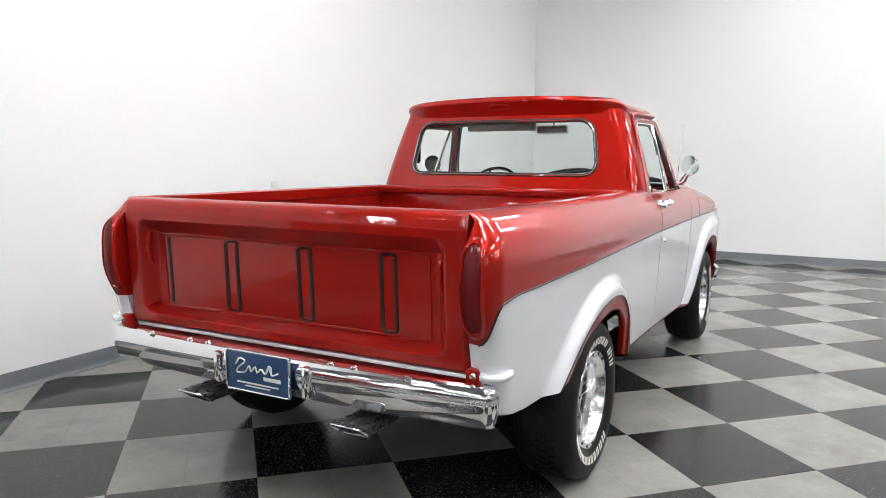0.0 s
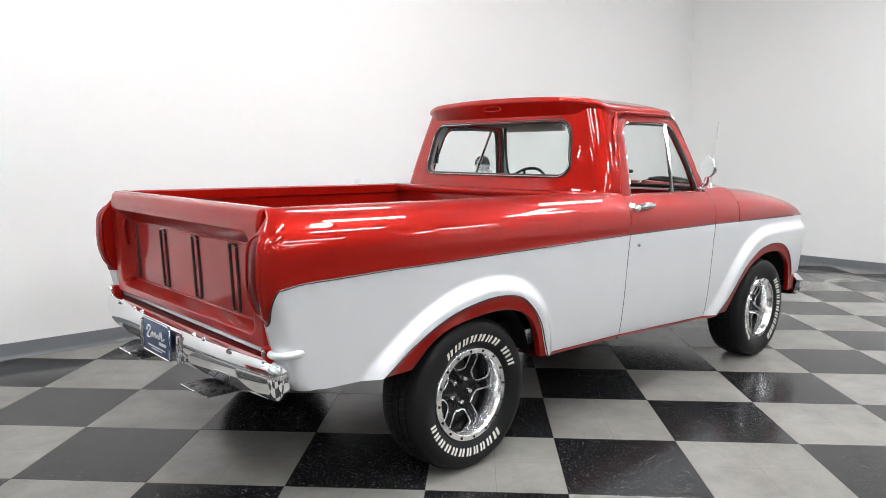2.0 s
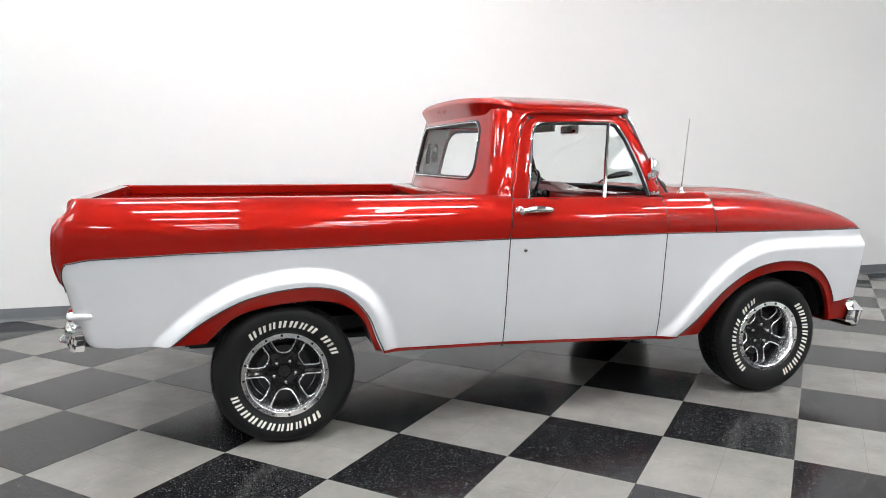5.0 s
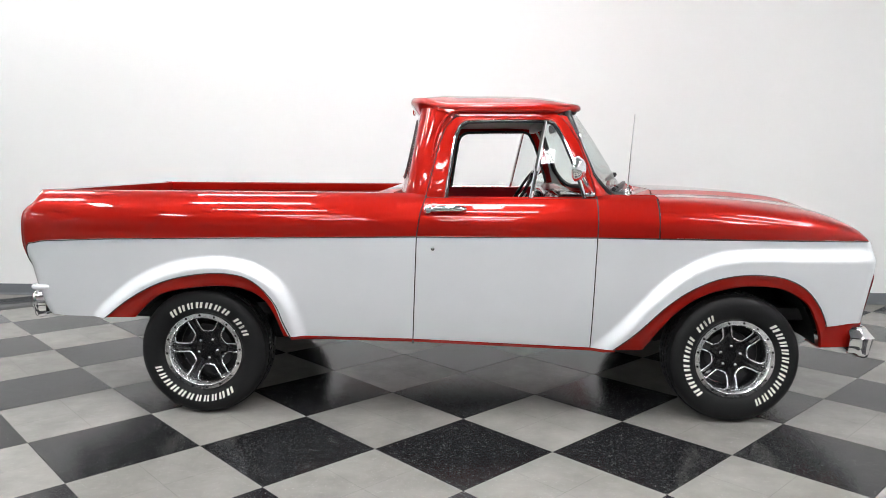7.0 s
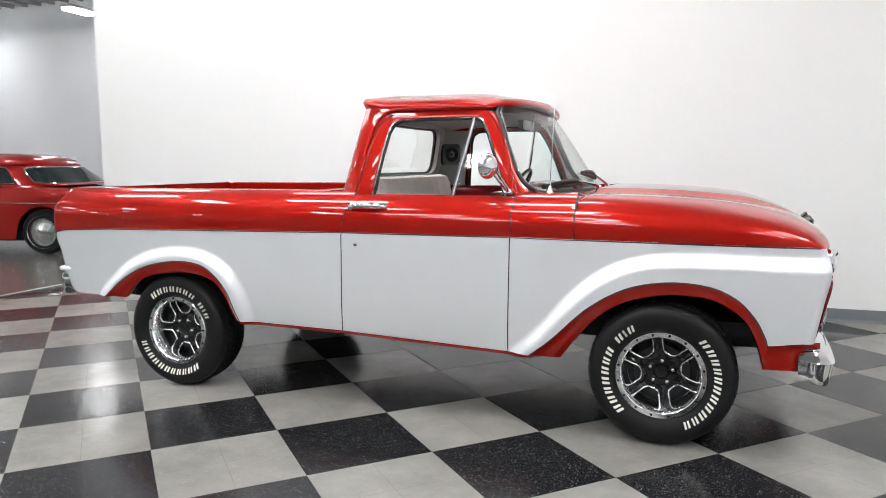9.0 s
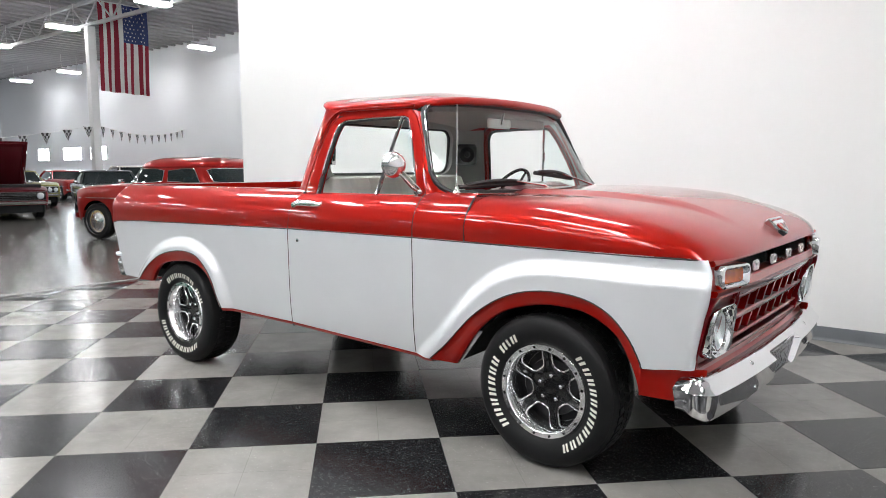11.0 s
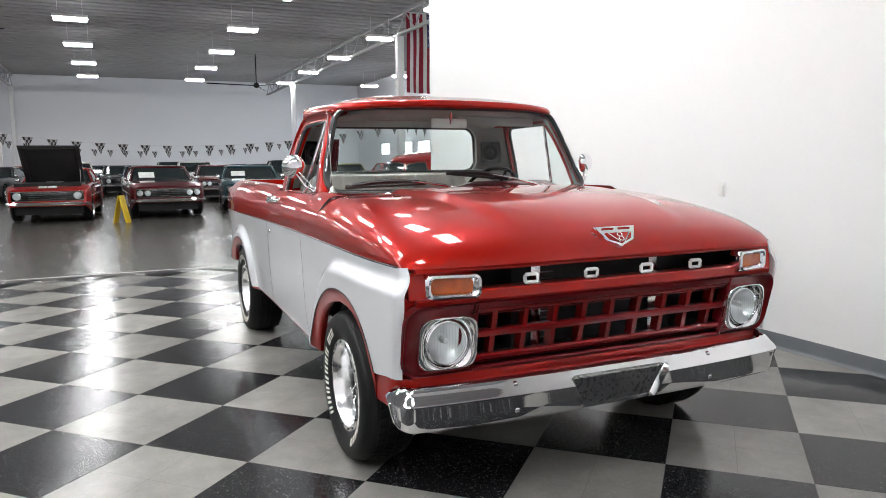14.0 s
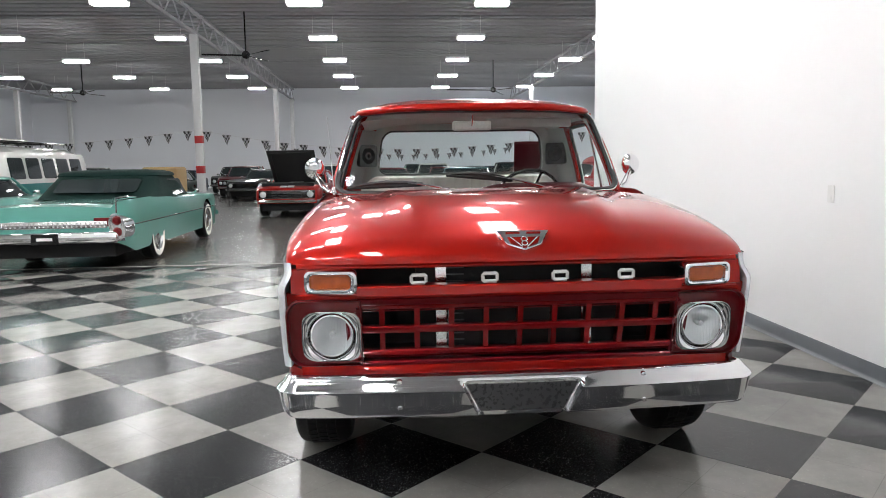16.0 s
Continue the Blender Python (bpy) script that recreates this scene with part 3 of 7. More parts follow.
for s in (-1, 1):
    side = part("bed_side", ngrid(bed_columns(s, False)), RED, truck, "glossy red upper bed side")
    part("lower_panel", ngrid(bed_columns(s, True)), SILVER, side, "metallic silver lower bed side")
    pts = [(x, s * (side_y(x, stripe(x)) + 0.001), stripe(x)) for x in np.linspace(-2.352, -0.275, 60)]
    turn = []
    for k in range(0, 9):
        z = 0.80 + (stripe(-2.35) - 0.80) * smooth(k / 8)
        xr, a = interp(z, REAR_X), radians(90 * k / 8)
        ys = side_y(xr + 0.075, z)
        yy = max(ys - 0.075, min(0.83, ys - 0.02))
        turn.append((xr + 0.075 * (1 - math.cos(a)) - 0.001, s * (yy + (ys - yy) * math.sin(a) + 0.001), z))
    pts = turn[:-1] + pts
    part("pinstripe", line_tube(pts, 0.0035), BLACK_LINE, side, "thin black line between the colours")
    # rail cap and inner bed wall
    rows = []
    for x in np.linspace(-2.368, -0.40, 28):
        yo = side_y(x, 1.222)
        rows.append([(x, s * yo, 1.2205), (x, s * (yo + (0.785 - yo) * 0.25), 1.225), (x, s * (yo + (0.785 - yo) * 0.8), 1.225), (x, s * 0.785, 1.218), (x, s * 0.785, 1.17), (x, s * 0.80, 1.16), (x, s * 0.80, 0.72)])
    part("rail_and_inner_wall", ngrid(rows), RED, side)
    # door
    door = part("door", ngrid(panel(lambda z: door_rear(z) + 0.003, lambda z: door_front(z) - 0.003, stripe, lambda x: 1.200, s, 40, 14)), RED, truck, "red over silver cab door, shut")
    part("lower_panel", ngrid(panel(lambda z: door_rear(z) + 0.003, lambda z: door_front(z) - 0.003, z_bottom, stripe, s, 50, 24)), SILVER, door, "metallic silver lower door skin")
    pts = [(x, s * (side_y(x, stripe(x)) + 0.001), stripe(x)) for x in np.linspace(-0.265, 0.684, 30)]
    part("pinstripe", line_tube(pts, 0.0035), BLACK_LINE, door)
    # dark gaps behind the shut lines
    for fn in (door_rear, door_front):
        pts = [(fn(z), s * (side_y(fn(z), z) - 0.006), z) for z in steps(0.41, 1.21, 30)]
        part("shut_line", tube(pts, 0.006, 5), SEAL, door)
    # fender: silver lower part to the nose, red cowl side above
    cols = []
    n = 170
    for i in range(n + 1):
        f = i / n
        xm = 0.69 + (2.115 - 0.69) * f
        col = []
        for z in steps(z_bottom(xm), stripe(xm), 44):
            xb = interp(z, NOSE_X) - 0.05
            w = smooth((f - 0.86) / 0.14)
            xx = xm + (door_front(z) + 0.003 - 0.69) * (1 - smooth(f / 0.05))
            xx = xx * (1 - w) + (xb - (2.115 - xm)) * w
            col.append((xx, s * side_y(xx, z), z))
        cols.append(col)
    edge = cols[-1]
    for k in range(1, 9):                                  # nose corner turning in
        a = radians(90 * k / 8)
        cols.append([(p[0] + 0.05 * math.sin(a), s * (abs(p[1]) - 0.034 * (1 - math.cos(a))), p[2]) for p in edge])
    cols.append([(p[0] - 0.03, s * (abs(p[1]) - 0.040), p[2]) for p in edge])
    fender = part("fender", ngrid(cols), SILVER, truck, "metallic silver front fender with a raised crest")
    part("cowl_side", ngrid(panel(lambda z: door_front(z) + 0.003, lambda z: 1.006 + 0.0 * z, stripe, lambda x: 1.222, s, 16, 14)), RED, fender, "red cowl side behind the hood")
    pts = [(x, s * (side_y(x, stripe(x)) + 0.001), stripe(x)) for x in np.linspace(0.69, 2.10, 50)]
    part("pinstripe", line_tube(pts, 0.0035), BLACK_LINE, fender)
    part("shut_line", tube([(1.010, s * (side_y(1.01, z) - 0.006), z) for z in steps(1.0, 1.2, 12)], 0.006, 5), SEAL, fender)
    # red lips of the wheel openings
    for nm, o, i_ in (("rear", ROUT_S, ROUT_I), ("front", FOUT_S, FOUT_I)):
        rows = []
        for (xo, zo), (xi, zi) in zip(o, i_):
            yo, yi = side_y(xo, zo + 0.004), side_y(xo, zo + 0.004)
            row = [(xo, s * (yo - 0.001), zo), (xo + (xi - xo) * 0.12, s * (yo - 0.004), zo + (zi - zo) * 0.12)]
            for f in (0.3, 0.5, 0.7, 0.9):
                row.append((xo + (xi - xo) * f, s * (yi - 0.006 - 0.008 * f), zo + (zi - zo) * f))
            row += [(xi, s * (yi - 0.020), zi), (xi, s * (yi - 0.032), zi), (xi, s * (yi - 0.045), zi + 0.006)]
            rows.append(row)
        part("wheel_lip", ngrid(rows), RED, truck if nm == "rear" else fender, "red painted wheel opening lip")
        pts = [(x, s * (side_y(x, z + 0.004) + 0.0005), z) for x, z in o]
        part("pinstripe", line_tube(pts, 0.003), BLACK_LINE, truck if nm == "rear" else fender)
    # red rocker strip
    rows = []
    for x in np.linspace(-0.95, 0.80, 30):
        zb = z_bottom(x)
        y = side_y(x, zb)
        rows.append([(x, s * (y - 0.002), zb), (x, s * (y - 0.001), zb - 0.006), (x, s * (y - 0.010), zb - 0.020), (x, s * (y - 0.06), zb - 0.026), (x, s * (y - 0.2), zb - 0.02)])
    part("rocker_strip", ngrid(rows), RED, truck, "narrow red sill strip")
    # red valance ahead of the front wheel
    rows = []
    for x in np.linspace(1.886, 2.13, 8):
        y = side_y(x, 0.56) - 0.02
        y -= 0.05 * smooth((x - 2.03) / 0.1)
        rows.append([(x, s * y, 0.552), (x, s * (y + 0.004), 0.50), (x, s * y, 0.425), (x, s * (y - 0.03), 0.415), (x, s * (y - 0.2), 0.42)])
    part("valance", ngrid(rows), RED, fender, "red valance below the fender")

# hood
HOOD_Z = smooth_table([(0, 1.216), (0.18, 1.215), (0.38, 1.207), (0.56, 1.190), (0.72, 1.163), (0.84, 1.127), (0.92, 1.086), (0.965, 1.049), (0.99, 1.014), (1.0, 0.985)])
HALF_REAR = spline([(1.0, 0.0), (1.002, 0.23), (0.996, 0.41), (0.980, 0.59), (0.955, 0.70), (0.925, 0.815), (0.890, 0.895), (0.84, 0.945), (0.7, 0.98), (0.45, 0.993), (0.22, 1.0), (0.0, 1.0)], 44)
HALF_NOSE = spline([(1.0, 0.0), (0.998, 0.20), (0.988, 0.40), (0.965, 0.54), (0.925, 0.675), (0.87, 0.775), (0.79, 0.855), (0.70, 0.91), (0.55, 0.955), (0.40, 0.982), (0.20, 1.0), (0.0, 1.0)], 44)


def hood_half(f, k):
    """Point k (0 at the fender line, 43 on the middle line) of the section at f along the hood."""
    w = smooth(f / 0.8)
    yn = HALF_REAR[k][0] * (1 - w) + HALF_NOSE[k][0] * w
    zn = HALF_REAR[k][1] * (1 - w) + HALF_NOSE[k][1] * w
    wid = 0.983 - 0.05 * max(0.0, (1.0 + 1.15 * f - 1.6) / 0.6) ** 2.5
    xf = 2.190 - 0.070 * abs(yn) ** 5
    xr = 1.012 + 0.075 * (1 - yn * yn)
    x = xr + (xf - xr) * f
    zt = interp(f, HOOD_Z)
    ze = stripe(x) + 0.004 - 0.012 * smooth((f - 0.95) / 0.05)
    z = ze + (zt - ze) * zn
    z += (0.019 * smooth((0.60 - yn - 0.14 * f) / 0.055) + 0.008 * max(0.0, 1 - (yn * 1.15) ** 2)) * (1 - smooth((f - 0.62) / 0.36))
    return (x, yn * wid, z)


def hood_point(f, y):
    k = min(range(44), key=lambda q: abs(HALF_REAR[q][0] - abs(y)))
    p = hood_half(f, k)
    return (p[0], math.copysign(p[1], y), p[2])


def hood_row(f):
    h = [hood_half(f, k) for k in range(44)]
    return [(x, -y, z) for x, y, z in h] + [(x, y, z) for x, y, z in reversed(h[:-1])]


fs = [1 - (1 - t) ** 1.7 for t in np.linspace(0, 1, 60)]
hood = part("hood", ngrid([hood_row(f) for f in fs]), RED, truck, "glossy red hood with a raised centre")
part("hood_edge", ngrid([[Vector(p), Vector(p) + Vector((0.004, 0, -0.03))] for p in hood_row(0)]), DARK_RED, hood)

# cowl top between windshield and hood
WRAP = [(-0.1, 0.205), (0.0, 0.212), (0.24, 0.226), (0.55, 0.190), (0.84, 0.142), (1.0, 0.115)]


def shield_half(v):
    return 0.842 - 0.125 * max(0.0, v) ** 1.35


def shield(u, v):
    """Windshield surface wrapping round to the pillars: u across -1..1, v up 0..1."""
    x = 0.975 + (0.655 - 0.975) * v + 0.012 * math.sin(v * math.pi) - interp(v, WRAP) * abs(u) ** 2.6
    return (x, u * shield_half(v), 1.216 + (1.694 - 0.016 * abs(u) ** 6 - 1.216) * v)


def shield_round(u, v):
    """The same with rounded corners."""
    du = max(0.0, abs(u) - 0.91) / 0.09
    low = v < 0.5
    b = 0.15 if low else 0.12
    dv = max(0.0, (b - v if low else v - 1 + b)) / b
    if du > 0 and dv > 0:
        k = max(du, dv) / math.hypot(du, dv)
        u = math.copysign(0.91 + 0.09 * du * k, u)
        v = b - b * dv * k if low else 1 - b + b * dv * k
    return shield(u, v)


rows = []
for u in np.linspace(-1, 1, 41):
    a = Vector(shield(u, -0.03))
    b = Vector(hood_point(0, u * 0.93))
    rows.append([(a.x - 0.03, a.y, a.z - 0.02), a, tuple(a.lerp(b, 0.3) + Vector((0, 0, -0.004))), tuple(a.lerp(b, 0.65)), (b.x - 0.007, b.y, b.z)])
cowl = part("cowl_top", ngrid(rows), RED, truck, "red cowl panel with the air intake slots")
for s in (-1, 1):
    rows = []
    for t in np.linspace(0, 1, 10):
        a = Vector((0.69 + 0.315 * t, s * 0.862, 1.2225))
        b = Vector(hood_point(0, s * 0.93)).lerp(Vector(shield(s, -0.03)), 1 - t)
        rows.append([a, a.lerp(b, 0.4) + Vector((0, 0, 0.008)), b])
    part("cowl_shoulder", ngrid(rows), RED, cowl)
for k in range(26):
    y = -0.5 + k * 0.04
    a = Vector(shield(y / 0.842, -0.03))
    part("intake_slot", nbox(a.x + 0.045, a.x + 0.075, y - 0.012, y + 0.012, a.z + 0.0035, a.z + 0.0045), SEAL, cowl)

# ---- cab ----


def cab_y(z):
    t = max(0.0, (z - 1.20) / 0.46)
    return 0.882 - 0.140 * t ** 1.25


D_OUT = [(-0.222, 1.205), (-0.195, 1.32), (-0.150, 1.50), (-0.118, 1.585), (-0.070, 1.634), (0.0, 1.652), (0.25, 1.660), (0.45, 1.660), (0.500, 1.652), (0.545, 1.600), (0.600, 1.505), (0.650, 1.36), (0.692, 1.205)]
D_IN = [(-0.122, 1.198), (-0.111, 1.28), (-0.090, 1.42), (-0.068, 1.545), (-0.046, 1.592), (-0.005, 1.615), (0.20, 1.621), (0.44, 1.621), (0.476, 1.606), (0.520, 1.530), (0.578, 1.385), (0.638, 1.198)]


def on_cab(x, z, s, inset=0.0):
    return (x, s * (cab_y(z) - inset), z)


REAR_TOP = 1.688


def cab_rear_x(z):
    return interp(z, [(1.16, -0.425), (1.22, -0.405), (1.30, -0.385), (1.66, -0.302), (1.70, -0.295)])


def rear_point(y, z):
    return (cab_rear_x(z) + 0.045 * (abs(y) / 0.7) ** 3, y, z)


for s in (-1, 1):
    dframe = []
    for o, i_ in zip(even(D_OUT, 90), even(D_IN, 90)):
        row = []
        for f in (0, 0.06, 0.14, 0.5, 0.86, 0.96, 1.0):
            x, z = o[0] + (i_[0] - o[0]) * f, o[1] + (i_[1] - o[1]) * f
            row.append(on_cab(x, z, s, 0.004 if f in (0,) else (0.006 if f == 1.0 else (0.002 if f == 0.96 else 0.0))))
        row.append(on_cab(i_[0], i_[1], s, 0.045))
        dframe.append(row)
    doorobj = [o for o in truck.children if o.name.startswith("door") and not o.name.startswith("door_")][0 if s < 0 else 1]
    part("window_frame", ngrid(dframe), RED, doorobj, "red door window frame")
    part("seal", tube([on_cab(x, z, s, 0.010) for x, z in even(D_OUT, 60)], 0.006, 5), SEAL, doorobj)
    ch = [on_cab(x, z, s, 0.004) for x, z in even(D_IN, 60)]
    part("window_trim", tube(ch + [on_cab(D_IN[0][0], D_IN[0][1], s, 0.004)], 0.0055, 6), CHROME, doorobj, "bright window trim")
    cen = (0.24, 1.42)
    part("glass_channel", tube([on_cab(x + (cen[0] - x) * 0.022, z + (cen[1] - z) * 0.03, s, 0.016) for x, z in even(D_IN, 60)], 0.009, 6), SEAL, doorobj, "black glass run channel")
    pane = bmesh.new()
    vent = [(x, z) for x, z in even(D_IN, 60) if x > 0.345 + 0.083 * (z - 1.20) / 0.414 + 0.01]
    loop = [on_cab(x, z, s, 0.022) for x, z in [(0.345, 1.202), (0.427, 1.612)] + vent]
    cap(pane, [pane.verts.new(p) for p in loop])
    g = part("pane", pane, GLASS, doorobj, "clear vent window glass")
    g.visible_shadow = False
    part("vent_bar", tube([on_cab(0.425, 1.614, s, 0.010), on_cab(0.342, 1.200, s, 0.010)], 0.011, 8), CHROME, doorobj, "bright vent window bar")
    belt = [(-0.095 + 0.71 * k / 12, s * (cab_y(1.21) - 0.006), 1.200) for k in range(13)]
    part("belt_trim", tube(belt, 0.007, 6), RED, doorobj, "red sill edge below the window")
    rows = []
    for x in np.linspace(-0.225, 0.695, 16):
        rows.append([(x, s * 0.901, 1.199), (x, s * (cab_y(1.21) - 0.002), 1.203), (x, s * 0.80, 1.202), (x, s * 0.785, 1.18), (x, s * 0.775, 0.75)])
    part("inner_panel", ngrid(rows), DARK_RED, doorobj, "dark red inner door panel")
    # B pillar wrapping round to the rear panel
    rows = []
    for z in steps(1.205, REAR_TOP, 24):
        xd = interp(z, [(p[1], p[0]) for p in D_OUT[:5]]) - 0.004
        if z > 1.634:
            xd = -0.074
        y0 = cab_y(z)
        xr = rear_point(y0 - 0.10, z)[0]
        R = 0.105
        row = [(xd, s * (y0 - 0.004), z), (xd - 0.006, s * y0, z)]
        row += [(xd + (xr + R - xd) * t, s * (y0 - 0.006 * t), z) for t in (0.35, 0.7)]
        ye = y0 - 0.006
        for k in range(0, 11):
            a = radians(90 * k / 10)
            row.append((xr + R * (1 - math.sin(a)), s * (ye - R * 0.9 * (1 - math.cos(a))), z))
        yy = ye - R * 0.9
        yin = 0.650
        row.append((rear_point(yin, z)[0], s * min(yin, yy), z))
        rows.append(row)
    part("cab_corner", ngrid(rows), RED, truck, "rounded red rear cab corner")

# rear panel with its window opening
hole = [(y, 1.302 + (z - 0.0)) for y, z in round_loop(-0.625, 0.625, 0.0, 0.322, 0.085, 10)]
hole = [(y * (1 - 0.075 * (z - 1.302) / 0.302), z) for y, z in hole]
hole = even(hole + [hole[0]], 121)[:-1]


def outer_for(p):
    """Where the ray from the opening's middle through p meets the panel's edge."""
    cx, cz = 0.0, 1.45
    dx, dz = p[0] - cx, p[1] - cz
    k = min(0.655 / abs(dx) if abs(dx) > 1e-6 else 1e9, ((REAR_TOP - cz) if dz > 0 else (cz - 1.17)) / abs(dz) if abs(dz) > 1e-6 else 1e9)
    k = max(k, 1.02)
    return (cx + dx * k, cz + dz * k)


rows = []
for p in hole:
    o = outer_for(p)
    rows.append([rear_point(o[0] + (p[0] - o[0]) * f, o[1] + (p[1] - o[1]) * f) for f in (0, 0.4, 0.8, 0.95)] + [tuple(Vector(rear_point(*p)) + Vector((0.008, 0, 0)))])
rows.append(rows[0])
flange = [[tuple(Vector(rear_point(*p)) + Vector((0.010, 0, 0))), tuple(Vector(rear_point(*p)) + Vector((0.045, 0, 0))), tuple(Vector(rear_point(p[0] * 1.09, 1.45 + (p[1] - 1.45) * 1.25)) + Vector((0.050, 0, 0)))] for p in hole]
flange.append(flange[0])
back = part("cab_back", ngrid(rows), RED, truck, "red rear cab panel")
part("inner_frame", ngrid(flange), TRIM_GREY, back, "grey inner window surround")
part("window_seal", tube([tuple(Vector(rear_point(*p)) + Vector((0.004, 0, 0))) for p in hole], 0.013, 8, closed=True), SEAL, back, "black rubber window seal")
part("window_trim", tube([tuple(Vector(rear_point(*p)) + Vector((-0.007, 0, 0))) for p in hole], 0.0035, 6, closed=True), CHROME, back, "bright window trim")
pane = bmesh.new()
cap(pane, [pane.verts.new(Vector(rear_point(*p)) + Vector((0.012, 0, 0))) for p in hole])
g = part("pane", pane, GLASS, back, "clear rear window glass")
g.visible_shadow = False

# roof with its rear visor
def roof_edge(t):
    """Plan outline of the roof, t round 0..1 from the rear middle, clockwise seen from above."""
    pts = [(-0.345, 0.0), (-0.345, 0.28), (-0.338, 0.44), (-0.322, 0.55), (-0.290, 0.635), (-0.252, 0.698), (-0.205, 0.728), (-0.15, 0.738), (-0.08, 0.741), (0.10, 0.741), (0.38, 0.734), (0.49, 0.728), (0.570, 0.704), (0.628, 0.620), (0.666, 0.42), (0.692, 0.0)]
    return pts


half = spline(roof_edge(0), 60)
ring = half + [(x, -y) for x, y in reversed(half[1:-1])]
ring_z = []
for x, y in ring:
    back_rise = 0.030 * smooth((-0.12 - x) / 0.2) * (1 - (abs(y) / 0.76) ** 2)
    droop = 0.007 * smooth((abs(y) - 0.45) / 0.25) * smooth((x - 0.35) / 0.2)
    ring_z.append(1.694 - droop + back_rise + 0.022 * (1 - (abs(y) / 0.76) ** 2) * smooth((x - 0.2) / 0.4) + 0.026 * smooth((-0.12 - x) / 0.16))
rows = []
for (x, y), zr in zip(ring, ring_z):
    row = []
    flush = smooth((abs(y) - 0.54) / 0.10) * smooth((0.56 - x) / 0.10)
    rear = smooth((-0.15 - x) / 0.07)
    for f, dz in ((0.960, -0.016), (0.980, -0.019), (0.993, -0.016), (1.0, -0.009), (1.001, 0.0), (0.994, 0.011), (0.975, 0.022)):
        p = np.array((0.14 + (x - 0.14) * f, y * f, zr + dz))
        k_ = {0.960: -0.052, 0.980: -0.034, 0.993: -0.020}.get(f)
        k_ = k_ if k_ is None else k_ * (1 - 0.5 * smooth((-0.02 - x) / 0.12))
        if k_ is not None:                                # on the sides the panel runs straight down behind the drip rail
            q = np.array((x - 0.75 * k_ * rear, math.copysign((cab_y(zr + k_) + 0.0035) * (1 - rear) + abs(y) * rear, y), zr + k_))
            p = p * (1 - flush) + q * flush
        row.append(tuple(p))
    for f in (0.93, 0.85, 0.72, 0.55, 0.35, 0.15, 0.0):
        xx, yy = 0.14 + (x - 0.14) * f, y * f
        top = 1.787 + 0.006 * (1 - (abs(xx - 0.1) / 0.45) ** 2) - 0.012 * smooth((xx - 0.35) / 0.3)
        e = 1 - f ** 3.2
        row.append((xx, yy, (zr + 0.016) + (top - zr - 0.016) * e))
    rows.append(row)
rows.append(rows[0])
bm = ngrid(rows)
bmesh.ops.remove_doubles(bm, verts=bm.verts, dist=1e-4)
roof = part("roof", bm, RED, truck, "glossy red cab roof with a rear visor lip")
# band between roof lip and the cab below
lower = []
for x, y in ring:
    if x < -0.1:
        r = rear_point(max(-0.6, min(0.6, y)), 1.66)
        t = smooth((-0.1 - x) / 0.12)
        lower.append((max(x + 0.03, r[0] - 0.0) * t + x * (1 - t), math.copysign(min(abs(y) * 0.985, cab_y(1.66)), y), 1.655))
    else:
        tf = smooth((x - 0.40) / 0.15)
        lower.append((x - 0.02 * tf, y * (0.985 - 0.015 * tf), 1.652 + 0.036 * tf))
rows = [[(x, y * 0.995, z - 0.010), tuple(0.5 * (np.array((x, y * 0.985, z - 0.012)) + np.array(l))), l] for (x, y), z, l in zip(ring, ring_z, lower)]
rows.append(rows[0])
part("roof_skirt", ngrid(rows), RED, roof)
for s in (-1, 1):
    down = [(x, s * (cab_y(z) + 0.004), z) for x, z in ((-0.196, 1.42), (-0.178, 1.50), (-0.158, 1.57), (-0.128, 1.628), (-0.088, 1.660))]
    part("drip_rail", tube(down + [(x, s * 0.757, 1.674) for x in np.linspace(-0.03, 0.44, 12)] + [(0.50, s * 0.738, 1.674)], [0.004, 0.007] + [0.009] * 16, 6), RED, roof)
loop = [(0.075 * math.cos(a), 0.016 * math.sin(a)) for a in np.linspace(0, 2 * math.pi, 25)[:-1]]
part("badge", tube([(-0.347, y - 0.0, 1.708 + z) for y, z in loop], 0.004, 6, closed=True), RED, roof, "small oval badge outline, red")

# windshield, pillars, wipers
us = np.linspace(-1, 1, 67)
vs_ = np.linspace(0, 1, 21)
ws = part("windshield", ngrid([[shield_round(u, v) for v in vs_] for u in us]), GLASS, truck, "clear curved windshield")
ws.visible_shadow = False
edge = [shield_round(u, 0) for u in us] + [shield_round(1, v) for v in vs_[1:-1]] + [shield_round(u, 1) for u in us[::-1]] + [shield_round(-1, v) for v in vs_[-2:0:-1]]
for s in (-1, 1):                                         # red corners outside the rounded glass
    for v_, b_, nm in ((0, 0.15, "lower"), (1, 0.12, "upper")):
        arc = [shield_round(s * u, v_) for u in np.linspace(0.91, 1, 8)] + [shield_round(s, abs(v_ - q)) for q in np.linspace(0, b_, 8)[1:]]
        c_ = shield(s, v_)
        part("pillar_corner", ngrid([[p, c_] for p in arc]), RED, truck)
part("seal", tube(edge, 0.019, 8, closed=True, flat=0.8), SEAL, ws, "black rubber windshield seal")
part("trim", tube([(p[0] + 0.013, p[1] * 1.008, p[2] + (0.006 if p[2] > 1.5 else -0.004)) for p in edge], 0.005, 6, closed=True), CHROME, ws, "bright trim in the rubber")
